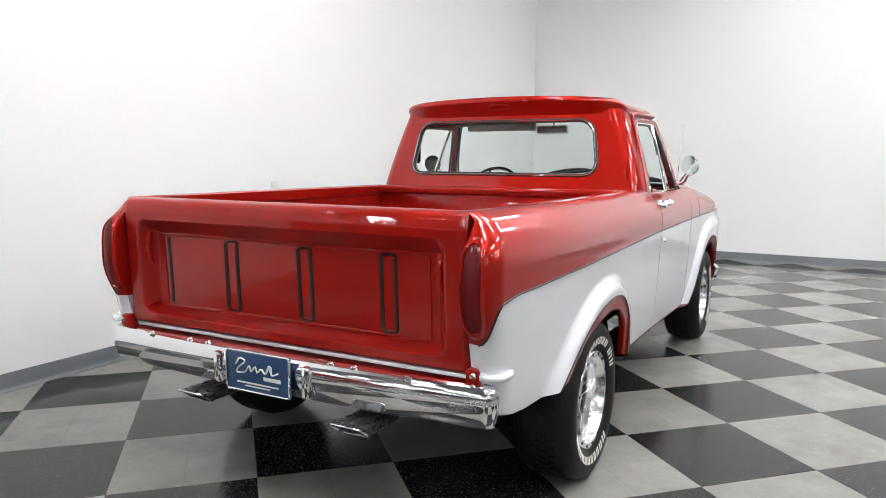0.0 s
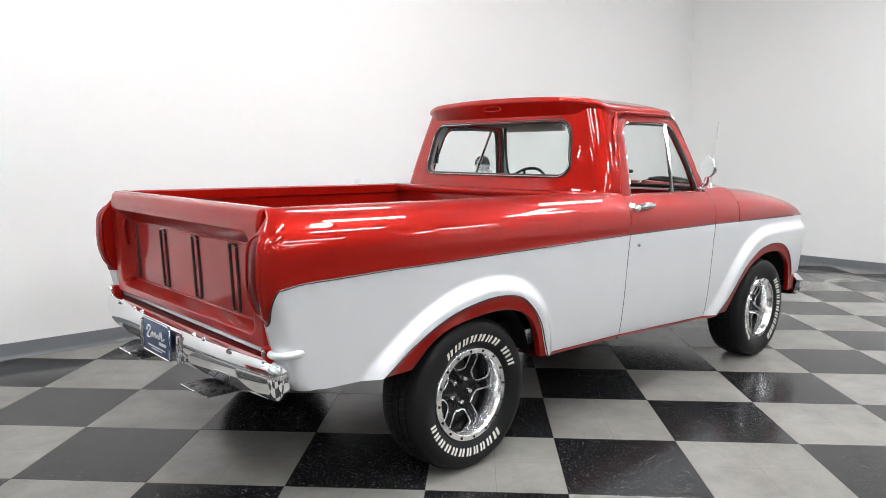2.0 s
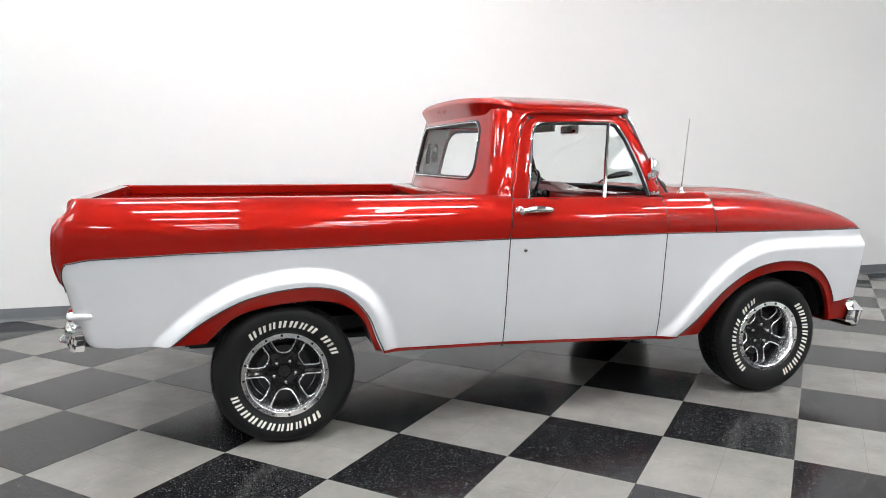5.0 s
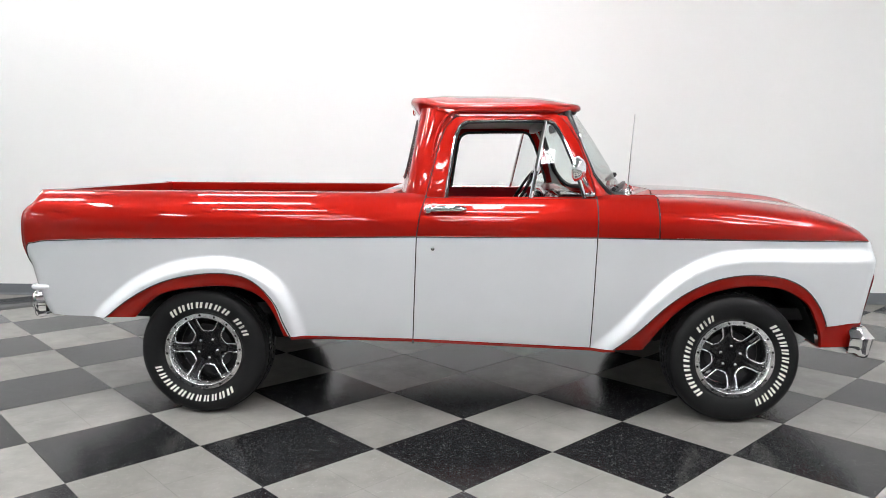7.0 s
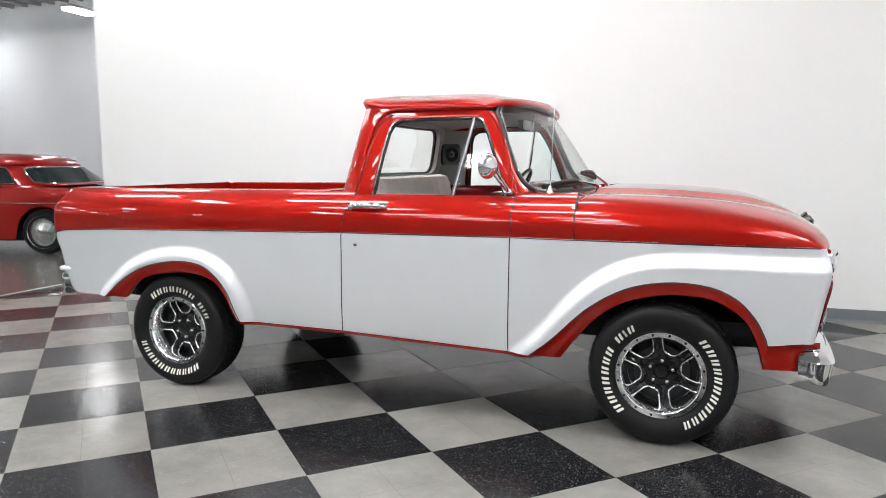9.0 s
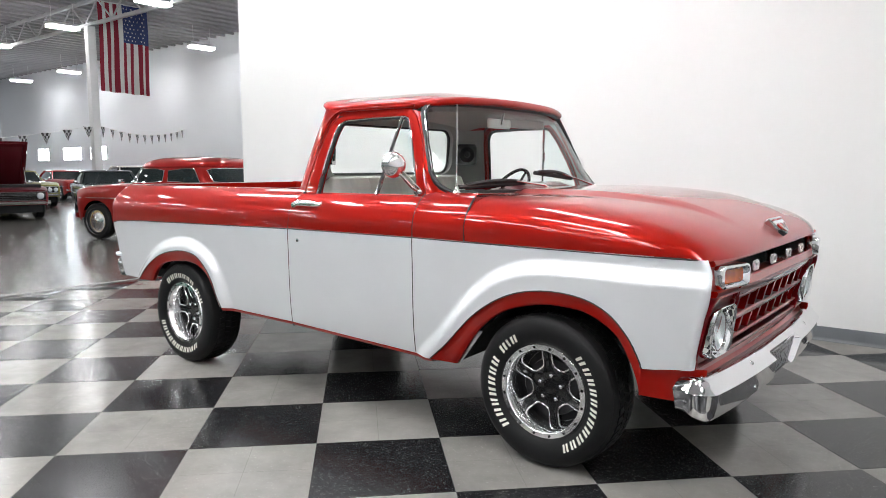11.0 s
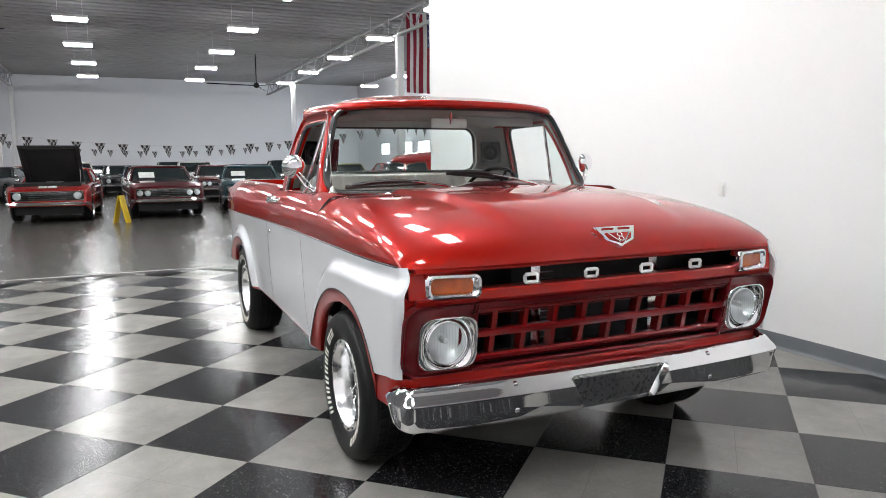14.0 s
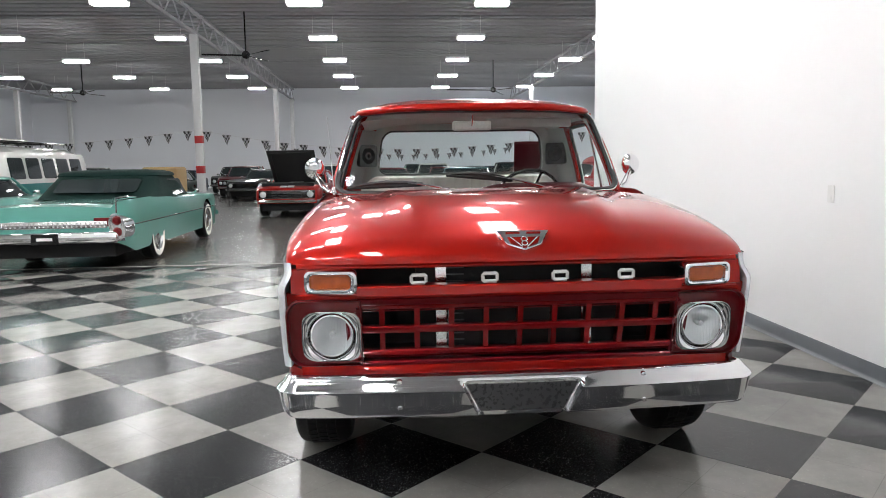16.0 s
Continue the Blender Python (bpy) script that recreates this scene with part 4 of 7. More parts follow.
for s in (-1, 1):
    rows = []
    dfront = [p for p in even(D_OUT, 90) if p[0] > 0.49]
    dfront = even(dfront, 24)
    for x, z in dfront:
        v = (z - 1.216) / 0.478
        a = Vector(shield(s, min(1.02, max(-0.06, v))))
        b = Vector(on_cab(x + 0.003, z, s, 0.002))
        mid = a.lerp(b, 0.5) + Vector((0.006, s * 0.008, 0))
        rows.append([a, a.lerp(b, 0.12) + Vector((0.006, s * 0.004, 0)), mid, a.lerp(b, 0.88) + Vector((0.003, s * 0.004, 0)), b])
    part("windshield_pillar", ngrid(rows), RED, truck, "red windshield pillar")
rows = []
for u in us:
    a = Vector(shield(u, 1.0))
    rows.append([a, (a.x + 0.002, a.y, a.z + 0.006), (a.x - 0.020, a.y * 0.97, a.z + 0.010)])
part("windshield_header", ngrid(rows), RED, truck)


def on_shield(y, z, out=0.014):
    v = (z - 1.216) / 0.478
    u = y / shield_half(v)
    p = shield(u, v)
    return (p[0] + out, p[1], p[2] + out * 0.5)


def wiper(py, pz, joint, tip, heel):
    """Arm from the cowl to the joint, blade from tip to heel bowed over the glass."""
    px = shield(py / 0.842, 0.0)[0] + 0.055
    j = on_shield(joint[0], joint[1], 0.030)
    w = part("wiper", tube([(px, py, pz), (px - 0.01, py + (joint[0] - py) * 0.12, pz + 0.022), tuple(0.5 * (np.array((px - 0.02, py, pz + 0.024)) + np.array(j))), j], [0.011, 0.011, 0.009, 0.006], 8, flat=0.6), CHROME, truck, "chrome windshield wiper arm")
    mid = ((tip[0] + heel[0]) / 2, (tip[1] + heel[1]) / 2)
    pts = [on_shield(tip[0] + (heel[0] - tip[0]) * t, tip[1] + (heel[1] - tip[1]) * t, 0.012) for t in np.linspace(0, 1, 9)]
    part("blade", tube(pts, 0.013, 6), SEAL, w, "black wiper blade")
    pts = [on_shield(tip[0] + (heel[0] - tip[0]) * t, tip[1] + (heel[1] - tip[1]) * t + 0.012 * math.sin(math.pi * t), 0.016 + 0.014 * math.sin(math.pi * t)) for t in np.linspace(0.08, 0.92, 9)]
    part("yoke", tube(pts, 0.011, 6), SEAL, w, "black blade yoke")
    part("pivot", lathe([(0.0, 0.026), (0.014, 0.022), (0.019, 0.0), (0.019, -0.012)], 16, "z", (px, py, pz - 0.004)), CHROME, w)


wiper(-0.21, 1.228, (-0.55, 1.272), (-0.755, 1.242), (-0.34, 1.258))
wiper(0.375, 1.224, (0.03, 1.296), (-0.205, 1.310), (0.17, 1.274))

# interior
dash = part("dashboard", nbox(0.52, 0.72, -0.76, 0.76, 1.02, 1.205, bevel=0.035, seg=3), RED, truck, "red padded dashboard")
rows = []
for y in np.linspace(-0.74, 0.74, 38):
    h = 0.012 + 0.036 * smooth((y + 0.05) / 0.25) * smooth((0.76 - y) / 0.12)
    rows.append([(0.50, y, 1.19), (0.505, y, 1.200 + h * 0.7), (0.53, y, 1.206 + h), (0.60, y, 1.206 + h), (0.67, y, 1.204 + h * 0.5), (0.72, y, 1.195)])
part("dash_pad", ngrid(rows), DARK_RED, dash, "dark red dash top with a raised instrument hood")
part("gauge_cluster", nbox(0.47, 0.52, 0.18, 0.56, 1.08, 1.20, bevel=0.02), GLOSS_BLACK, dash)
wheel = part("steering_wheel", bmesh.new(), GLOSS_BLACK, truck, "thin black steering wheel")
bm = bmesh.new()
tilt = pose(0.37, 0.37, 1.158, 0, -58, 0)
tube([tilt @ Vector((0.205 * math.cos(a), 0.205 * math.sin(a), 0)) for a in np.linspace(0, 2 * math.pi, 41)[:-1]], 0.011, 8, bm, closed=True)
bm.to_mesh(wheel.data)
bm.free()
for a in (20, 160):
    part("spoke", tube([tilt @ Vector((0, 0, -0.03)), tilt @ Vector((0.2 * math.cos(radians(a)), 0.2 * math.sin(radians(a)), 0))], 0.009, 6), GLOSS_BLACK, wheel)
part("hub", lathe([(0, 0.02), (0.035, 0.012), (0.045, -0.02), (0.03, -0.05)], 20, "z"), CHROME, wheel).matrix_basis = tilt @ Matrix.Translation((0, 0, -0.02))
part("column", tube([tilt @ Vector((0, 0, -0.04)), (0.62, 0.37, 1.03)], 0.024, 8), DARK_RED, wheel)
seat = part("bench_seat", nbox(-0.13, 0.40, -0.74, 0.74, 0.62, 0.80, bevel=0.06, seg=3), SEAT, truck, "light grey vinyl bench seat")
rows = []
for y in np.linspace(-0.74, 0.74, 112):
    pl = 0.010 * (1 - abs(((y * 17) % 1) * 2 - 1) ** 4) * (1 if abs(abs(y) - 0.02) > 0.0 else 0)
    r = 0.065 * smooth((abs(y) - 0.62) / 0.12)
    rows.append([(-0.10 + pl, y, 0.72), (-0.17 + pl, y, 1.05), (-0.205 + pl - r, y, 1.24 - r), (-0.225 + pl - r, y, 1.282 - r), (-0.265, y, 1.295 - r), (-0.30, y, 1.275 - r), (-0.31, y, 0.72)])
part("seat_back", ngrid(rows), SEAT, seat, "pleated light grey seat back")
part("cab_floor", nbox(-0.36, 0.78, -0.80, 0.80, 0.50, 0.56), CARPET, truck)
part("firewall", nbox(0.72, 0.80, -0.80, 0.80, 0.52, 1.10), UNDER, truck)
rows = []
for y in np.linspace(-0.70, 0.70, 21):
    e = 1 - (abs(y) / 0.74) ** 3
    rows.append([(-0.26, y, 1.60 + 0.07 * e), (-0.1, y, 1.625 + 0.085 * e), (0.3, y, 1.63 + 0.085 * e), (0.5, y, 1.625 + 0.06 * e), (0.575, y * 0.95, 1.640 + 0.02 * e), (shield(y / 0.72, 1.0)[0] - 0.030, y * 0.92, 1.686)])
part("headliner", ngrid(rows), TRIM_GREY, truck, "grey headliner")
for s in (-1, 1):
    rows = []
    for z in steps(1.21, 1.62, 8):
        xd = interp(z, [(p[1], p[0]) for p in D_IN[:5]])
        rows.append([(xd - 0.02, s * (cab_y(z) - 0.05), z), (-0.20 + 0.12 * (z - 1.21), s * (cab_y(z) - 0.07), z), (cab_rear_x(z) + 0.06, s * (cab_y(z) - 0.14), z), (cab_rear_x(z) + 0.045, s * 0.60, z)])
    part("pillar_trim", ngrid(rows), TRIM_GREY, truck, "grey inner pillar trim")
    turn_ = pose(-0.212, s * 0.690, 1.443, 0, 0, -s * 38)
    sp = part("speaker_box", prism(round_loop(-0.076, 0.076, -0.078, 0.078, 0.022, 6), lambda y, z: (-0.015, y, z), lambda y, z: (0.022, y, z)), GLOSS_BLACK, truck, "small black loudspeaker in the cab corner")
    sp.matrix_basis = turn_
    part("speaker_cone", lathe([(0.0, 0.003), (0.012, 0.006), (0.016, -0.002), (0.042, 0.003), (0.050, 0.005), (0.056, 0.004), (0.058, 0.0)], 24, "x", (0.022, 0, 0)), RUBBER, sp)
    rows = []
    for k, (x, z) in enumerate(dfront):
        b = Vector(on_cab(x - 0.02, z, s, 0.05))
        a = Vector(shield(s * 0.97, min(1.0, max(-0.03, (z - 1.216) / 0.478)))) - Vector((0.04, 0, 0))
        rows.append([a, a.lerp(b, 0.5), b])
    part("pillar_liner", ngrid(rows), TRIM_GREY, truck, "grey inner windshield pillar trim")
rv = part("rear_view_mirror", nbox(0.545, 0.568, -0.135, 0.105, 1.580, 1.638, bevel=0.014, seg=3), PLASTIC, truck, "rear-view mirror with a pale back")
part("stalk", tube([(0.572, -0.015, 1.605), (0.578, -0.015, 1.63), (0.590, -0.015, 1.672)], 0.008, 6), CHROME, rv)
part("mirror_face", nbox(0.5425, 0.5445, -0.125, 0.095, 1.587, 1.631), CHROME, rv)
part("sun_visor", nbox(0.46, 0.50, 0.08, 0.62, 1.60, 1.655, bevel=0.01), TRIM_GREY, truck)

# bed inside
part("bed_floor", nbox(-2.29, -0.42, -0.80, 0.80, 0.69, 0.72), RED, truck, "red bed floor")
for k in range(9):
    y = -0.64 + 0.16 * k
    part("bed_rib", nbox(-2.28, -0.44, y - 0.025, y + 0.025, 0.72, 0.735, bevel=0.008, seg=1), RED, truck)
bm = nbox(-0.455, -0.415, -0.80, 0.80, 0.70, 1.19, bevel=0.006)
box(bm, -0.50, -0.40, -0.80, 0.80, 1.18, 1.226, bevel=0.012)
part("bed_front_wall", bm, RED, truck, "red front wall of the bed")

# tailgate
tg = part("tailgate", bmesh.new(), RED, truck, "red tailgate with a recessed middle panel, shut")
bm = bmesh.new()
GW = 0.813


def gate_depth(y, z):
    """How far the pressed middle lies behind the gate's outer face."""
    qy, qz = abs(y) - (0.735 - 0.05), abs(z - 0.936) - (0.199 - 0.05)
    d = 0.05 - math.hypot(max(qy, 0.0), max(qz, 0.0)) - min(max(qy, qz), 0.0)
    ramp = 0.062 if qy > qz else (0.058 if z > 0.9 else 0.026)
    t = min(1.0, max(0.0, d / ramp))
    return 0.062 * (t if qz >= qy else smooth(t) ** 0.8)


def gate_face(z):
    return interp(z, [(0.656, -2.370), (0.70, -2.376), (1.13, -2.396), (1.165, -2.396), (1.20, -2.390), (1.214, -2.384), (1.222, -2.372), (1.226, -2.355)])


zs = steps(0.700, 0.78, 14) + steps(0.80, 1.04, 8) + steps(1.06, 1.20, 26) + [1.208, 1.214, 1.219, 1.223, 1.226]
half = list(np.linspace(0, 0.60, 11)) + list(np.linspace(0.62, 0.80, 28)) + [0.806, 0.811]
rows = []
for y in [-v for v in reversed(half[1:])] + half:
    e = smooth((abs(y) - 0.797) / 0.014) * 0.010
    rows.append([(-2.30, y, 0.692), (-2.355, y, 0.693)] + [(gate_face(z) + e + gate_depth(y, z), y, z) for z in zs] + [(-2.300, y, 1.222)])
rows = [[(-2.30, -GW, p[2]) for p in rows[0]]] + rows + [[(-2.30, GW, p[2]) for p in rows[-1]]]
grid(bm, rows)
grid(bm, [[(-2.295, y, 0.63), (-2.285, y, 1.22)] for y in (-GW, GW)])
finish(bm)
bm.to_mesh(tg.data)
bm.free()


def tail_x(y, z):
    """The rear face of the bed side and its rounded corner."""
    xr = interp(z, REAR_X)
    ys = side_y(xr + 0.075, z)
    yy = max(ys - 0.075, min(0.83, ys - 0.02))
    u = min(1.0, max(0.0, (y - yy) / (ys - yy)))
    return xr + 0.075 * (1 - math.sqrt(1 - u * u))


def gate_x(z):
    return gate_face(z) + 0.062


def stroke(pts, r=0.009):
    """A flattened dark bar standing proud of the gate."""
    return tube([(gate_x(z) - 0.001, y, z) for y, z in pts], r, 8, flat=0.4)


# four upright embossed emblem shapes in dark outline
for y0, kind_ in ((0.585, "post"), (0.262, "ring"), (-0.107, "ring"), (-0.478, "ring")):
    a, b, zt, zb = y0 + 0.029, y0 - 0.029, 1.060, 0.782
    if kind_ == "post":
        part("emblem_bar", stroke([(a, zt), (a, zb)], 0.0095), LETTER_DARK, tg, "dark embossed upright bar")
    else:
        lp = round_loop(b, a, zb, zt, 0.012, 4)
        part("emblem_bar", tube([(gate_x(z) - 0.001, y, z) for y, z in lp], 0.0095, 8, closed=True, flat=0.45), LETTER_DARK, tg, "dark embossed upright loop")
part("panel_bead", tube([(gate_x(z) - 0.001, y, z) for y, z in round_loop(-0.645, 0.645, 0.772, 1.068, 0.012, 4)], 0.0035, 6, closed=True), RED, tg, "thin pressed bead round the panel")
for s in (-1, 1):
    part("latch_handle", tube([(gate_face(z) + gate_depth(0.700, z) - 0.006 - 0.012 * math.sin(math.pi * (z - 0.95) / 0.13), s * 0.700, z) for z in np.linspace(0.95, 1.08, 9)], 0.011, 8), RED, tg)
    hinge = part("hinge", nbox(-2.402, -2.35, s * 0.836 - 0.022, s * 0.836 + 0.022, 0.640, 0.718, bevel=0.010), RED, tg, "red gate hinge bracket")
    for z in (0.660, 0.698):
        part("bolt", lathe([(0.0, -0.008), (0.009, -0.006), (0.012, 0.0)], 10, "x", (-2.402, s * 0.842, z)), CHROME, hinge)
    # tail lamp
    lamp = thing("tail_lamp", "", "")
    lamp.parent = truck
    lamp.name = "tail_lamp"
    cy, cz, hy, hz = 0.856, 0.985, 0.030, 0.140

    def oval(a, ky=1.0, kz=1.0):
        c_, s_ = math.cos(a), math.sin(a)
        return (cy + hy * ky * math.copysign(abs(c_) ** 0.7, c_), cz + hz * kz * math.copysign(abs(s_) ** 0.62, s_))
    rows = []
    for a in np.linspace(0, 2 * math.pi, 49):
        row = []
        for k, dx in ((1.48, 0.004), (1.36, -0.004), (1.22, -0.008), (1.10, -0.006), (1.00, 0.004)):
            y, z = oval(a, k, 1 + (k - 1) * 0.42)
            row.append((tail_x(y, z) + dx, s * y, z))
        rows.append(row)
    part("bezel", ngrid(rows), RED, lamp, "red painted lamp bezel")
    rows = []
    for a in np.linspace(0, 2 * math.pi, 49):
        rows.append([(tail_x(cy + (oval(a)[0] - cy) * k, cz + (oval(a)[1] - cz) * k) - 0.001 - 0.006 * (1 - k * k), s * (cy + (oval(a)[0] - cy) * k), cz + (oval(a)[1] - cz) * k) for k in (1.05, 0.9, 0.7, 0.4, 0.02)])
    part("lens", ngrid(rows), TAIL_RED, lamp, "dark red tail lens")
    bar = [(-2.388, s * 0.868, 0.695), (-2.390, s * 0.895, 0.695), (-2.378, s * 0.922, 0.695), (-2.355, s * (side_y(-2.355, 0.695) + 0.003), 0.695), (-2.315, s * (side_y(-2.315, 0.695) + 0.001), 0.695), (-2.295, s * (side_y(-2.295, 0.695) - 0.010), 0.695)]
    part("tail_moulding", tube(spline(bar, 24), 0.015, 10), SILVER, truck, "half-round silver moulding")

# bumpers
def swept_bumper(profile, front_x, bow, corner_y, R, back_x, rise, shelf, sign=1, pocket=False):
    """A pressed bar swept round the end: profile of (outward, z), plan bowed, with rounded corners and short returns."""
    half = []
    for y in np.linspace(0, corner_y, 76):
        half.append((front_x - bow * (y / corner_y) ** 2.6, y, 0.0))
    a0 = math.atan2(2.6 * bow / corner_y, 1.0)
    for k in range(1, 11):
        a = a0 + (math.pi / 2 - a0) * k / 10
        half.append((half[75][0] - R * (math.cos(a0) - math.cos(a)), corner_y + R * (math.sin(a) - math.sin(a0)), k / 10))
    for k in range(1, 5):
        half.append((half[85][0] + (back_x - half[85][0]) * k / 4, half[85][1] - 0.004 * k, 1.0 + k / 4))
    zm = max(z for d, z in profile)
    rows = []
    for sgn in (-1, 1):
        seq = list(reversed(half)) if sgn < 0 else half[1:]
        for x, y, t in seq:
            i = half.index((x, y, t))
            p0, p1 = half[max(0, i - 1)], half[min(len(half) - 1, i + 1)]
            tx, ty = p1[0] - p0[0], p1[1] - p0[1]
            L = math.hypot(tx, ty)
            nx, ny = ty / L, -tx / L
            row = []
            for d, z in profile:
                d2 = max(d, -shelf - (0.2 if t <= 0 else 0.0)) if t > 0 else d
                if pocket and z < 0.509:                  # flat plate pocket pressed into the middle
                    w_ = smooth((0.216 - y) / 0.012)
                    d2 = d2 * (1 - w_) + (-0.033 - 0.13 * (0.508 - z)) * w_
                zz = zm - (zm - z) * (1 - rise * smooth(t / 1.6))
                y2 = y
                if pocket and y < 0.40:                   # pocket edges lean outwards to the top
                    hw_ = 0.176 + 0.075 * max(0.0, min(1.0, (z - 0.36) / 0.148))
                    y2 = y * hw_ / 0.21 if y < 0.21 else hw_ + (y - 0.21) * (0.40 - hw_) / 0.19
                row.append((sign * (x + nx * d2), sgn * (y2 + ny * d2), zz))
            rows.append(row)
    return rows


fb_prof = [(-0.130, 0.526), (-0.075, 0.531), (-0.060, 0.530), (-0.046, 0.526), (-0.036, 0.514), (-0.032, 0.508), (-0.020, 0.494), (-0.007, 0.481), (0.0, 0.472), (-0.003, 0.462), (-0.012, 0.415), (-0.020, 0.376), (-0.028, 0.362), (-0.046, 0.354), (-0.090, 0.357)]
fb = part("front_bumper", ngrid(swept_bumper(fb_prof, 2.236, 0.046, 0.915, 0.100, 2.030, 0.20, 0.060, pocket=True)), CHROME, truck, "chrome front bumper")
rows = []
for z in (0.372, 0.41, 0.45, 0.49):
    hw_ = 0.166 + 0.075 * (z - 0.36) / 0.148
    rows.append([(2.2395 - 0.033 - 0.13 * (0.508 - z) - 0.046 * (abs(u) * hw_ / 0.915) ** 2.6, u * hw_, z) for u in np.linspace(-1, 1, 9)])
# sheet over the pocket, coloured like the dark floor it would mirror
part("plate_pocket", ngrid(rows, thick=0.003), DARKENED_CHROME, fb, "dark grey plate recess")
for y in (-0.5, 0.5):
    for z, x in ((0.505, 2.200), (0.405, 2.216)):
        part("bolt", lathe([(0.0, 0.012), (0.010, 0.009), (0.014, 0.0)], 12, "x", (x - 0.01, y, z)), CHROME, fb)
rb_prof = [(-0.110, 0.674), (-0.060, 0.673), (-0.026, 0.668), (-0.014, 0.661), (-0.006, 0.649), (-0.001, 0.630), (0.000, 0.608), (-0.004, 0.574), (-0.011, 0.544), (-0.022, 0.526), (-0.050, 0.518)]
rb = part("rear_bumper", ngrid(swept_bumper(rb_prof, 2.466, 0.050, 0.885, 0.045, 2.330, 0.0, 0.05, -1)), CHROME, truck, "chrome rear bumper")
for s in (-1, 1):
    for yy in (0.30, 0.40, 0.62):
        part("bolt", lathe([(0.0, -0.012), (0.010, -0.009), (0.014, 0.0)], 12, "x", (-2.432, s * yy, 0.666)), CHROME, rb)
    part("bracket", nbox(-2.40, -2.28, s * 0.55 - 0.03, s * 0.55 + 0.03, 0.58, 0.615), UNDER, rb)
    part("guard", nbox(-2.476, -2.446, s * 0.215 - 0.02, s * 0.215 + 0.02, 0.530, 0.655, bevel=0.012), CHROME, rb, "chrome corner beside the plate")
part("splash_plate", nbox(-2.352, -2.325, -0.812, 0.812, 0.600, 0.684, bevel=0.010), SILVER, truck, "silver apron between tailgate and bumper")
pb = part("number_plate", nbox(-2.482, -2.476, -0.155, 0.155, 0.525, 0.680, bevel=0.002), PLATE_BLUE, rb, "blue show plate with white script shapes")
part("plate_frame", tube([(-2.484, y, 0.6025 + z) for y, z in round_loop(-0.152, 0.152, -0.075, 0.075, 0.012, 4)], 0.004, 6, closed=True), CHROME, pb)
sw = [(0.105, 0.625), (0.085, 0.65), (0.06, 0.64), (0.09, 0.615), (0.10, 0.595), (0.06, 0.60), (0.04, 0.625), (0.03, 0.605), (0.01, 0.625), (0.0, 0.605), (-0.02, 0.62), (-0.04, 0.605), (-0.06, 0.64), (-0.07, 0.605), (-0.10, 0.615)]
part("script_shape", tube([(-2.483, y, z) for y, z in spline(sw, 60)], 0.0065, 6, flat=0.5), WHITE, pb)
part("script_bar", nbox(-2.4835, -2.481, -0.11, -0.03, 0.578, 0.592), WHITE, pb)
part("script_bar", nbox(-2.4835, -2.481, -0.10, 0.10, 0.556, 0.562), WHITE, pb)
part("script_bar", nbox(-2.4835, -2.481, -0.06, 0.06, 0.545, 0.550), WHITE, pb)
for y in (0.32, -0.42):
    mouth = round_loop(-0.066, 0.066, -0.024, 0.024, 0.018, 5)
    rows = []
    for x_top, x_bot, k in ((-2.25, -2.25, 0.8), (-2.28, -2.28, 1.0), (-2.525, -2.455, 1.0), (-2.520, -2.450, 0.86), (-2.36, -2.36, 0.80)):
        rows.append([(x_top + (x_bot - x_top) * (0.5 - dz / 0.05), y + dy * k, 0.466 + dz * k) for dy, dz in mouth])
    ex = part("exhaust_tip", ngrid(rows, closed=True), DARKENED_CHROME, truck, "flattened slash-cut dark exhaust tip")
    part("rim", tube([(-2.525 + 0.07 * (0.5 - dz / 0.05), y + dy, 0.466 + dz) for dy, dz in mouth], 0.004, 6, closed=True), CHROME, ex, "bright polished lip")
    part("pipe", tube([(-2.27, y, 0.466), (-2.0, y, 0.466), (-1.85, y, 0.45), (-1.5, y, 0.56)], 0.030, 10), UNDER, ex)

# front end: grille, lamps
front = part("grille_shell", bmesh.new(), RED, truck, "red pressed grille surround")
bm = bmesh.new()


def nose(y, z):
    """The plane of the grille: slightly bowed, leaning."""
    return 2.164 + interp(z, [(0.5, -0.070), (0.60, -0.050), (0.70, -0.026), (0.8, -0.002), (0.86, 0.010), (0.99, 0.0)]) - 0.016 * (abs(y) / 0.9) ** 3


def slabf(bm, y0, y1, z0, z1, depth=0.05, out=0.0, n=10):
    """A bar that follows the bowed nose."""
    rows = []
    for y in np.linspace(y0, y1, n):
        x = [nose(y, z) + out for z in (z0, z1)]
        e = min(0.006, (z1 - z0) * 0.3)
        rows.append([(x[0] - depth, y, z0), (x[0] - e, y, z0), (x[0], y, z0 + e), (x[1], y, z1 - e), (x[1] - e, y, z1), (x[1] - depth, y, z1)])
    vs = grid(bm, rows, closed=True)
    cap(bm, vs[0])
    cap(bm, vs[-1])


slabf(bm, -0.90, 0.90, 0.963, 0.985, 0.06)
slabf(bm, -0.925, -0.862, 0.862, 0.966, 0.04, -0.016, 4)
slabf(bm, 0.862, 0.925, 0.862, 0.966, 0.04, -0.016, 4)
for s in (-1, 1):                                         # closes the edge towards the fender
    slabf(bm, min(s * 0.86, s * 0.966), max(s * 0.86, s * 0.944), 0.545, 0.870, 0.05, -0.030, 4)
slabf(bm, -0.66, 0.66, 0.852, 0.896, 0.07, 0.016)
slabf(bm, -0.90, 0.90, 0.842, 0.868, 0.07, 0.006)
slabf(bm, -0.90, 0.90, 0.510, 0.560, 0.06, 0.0)
finish(bm)
bm.to_mesh(front.data)
bm.free()
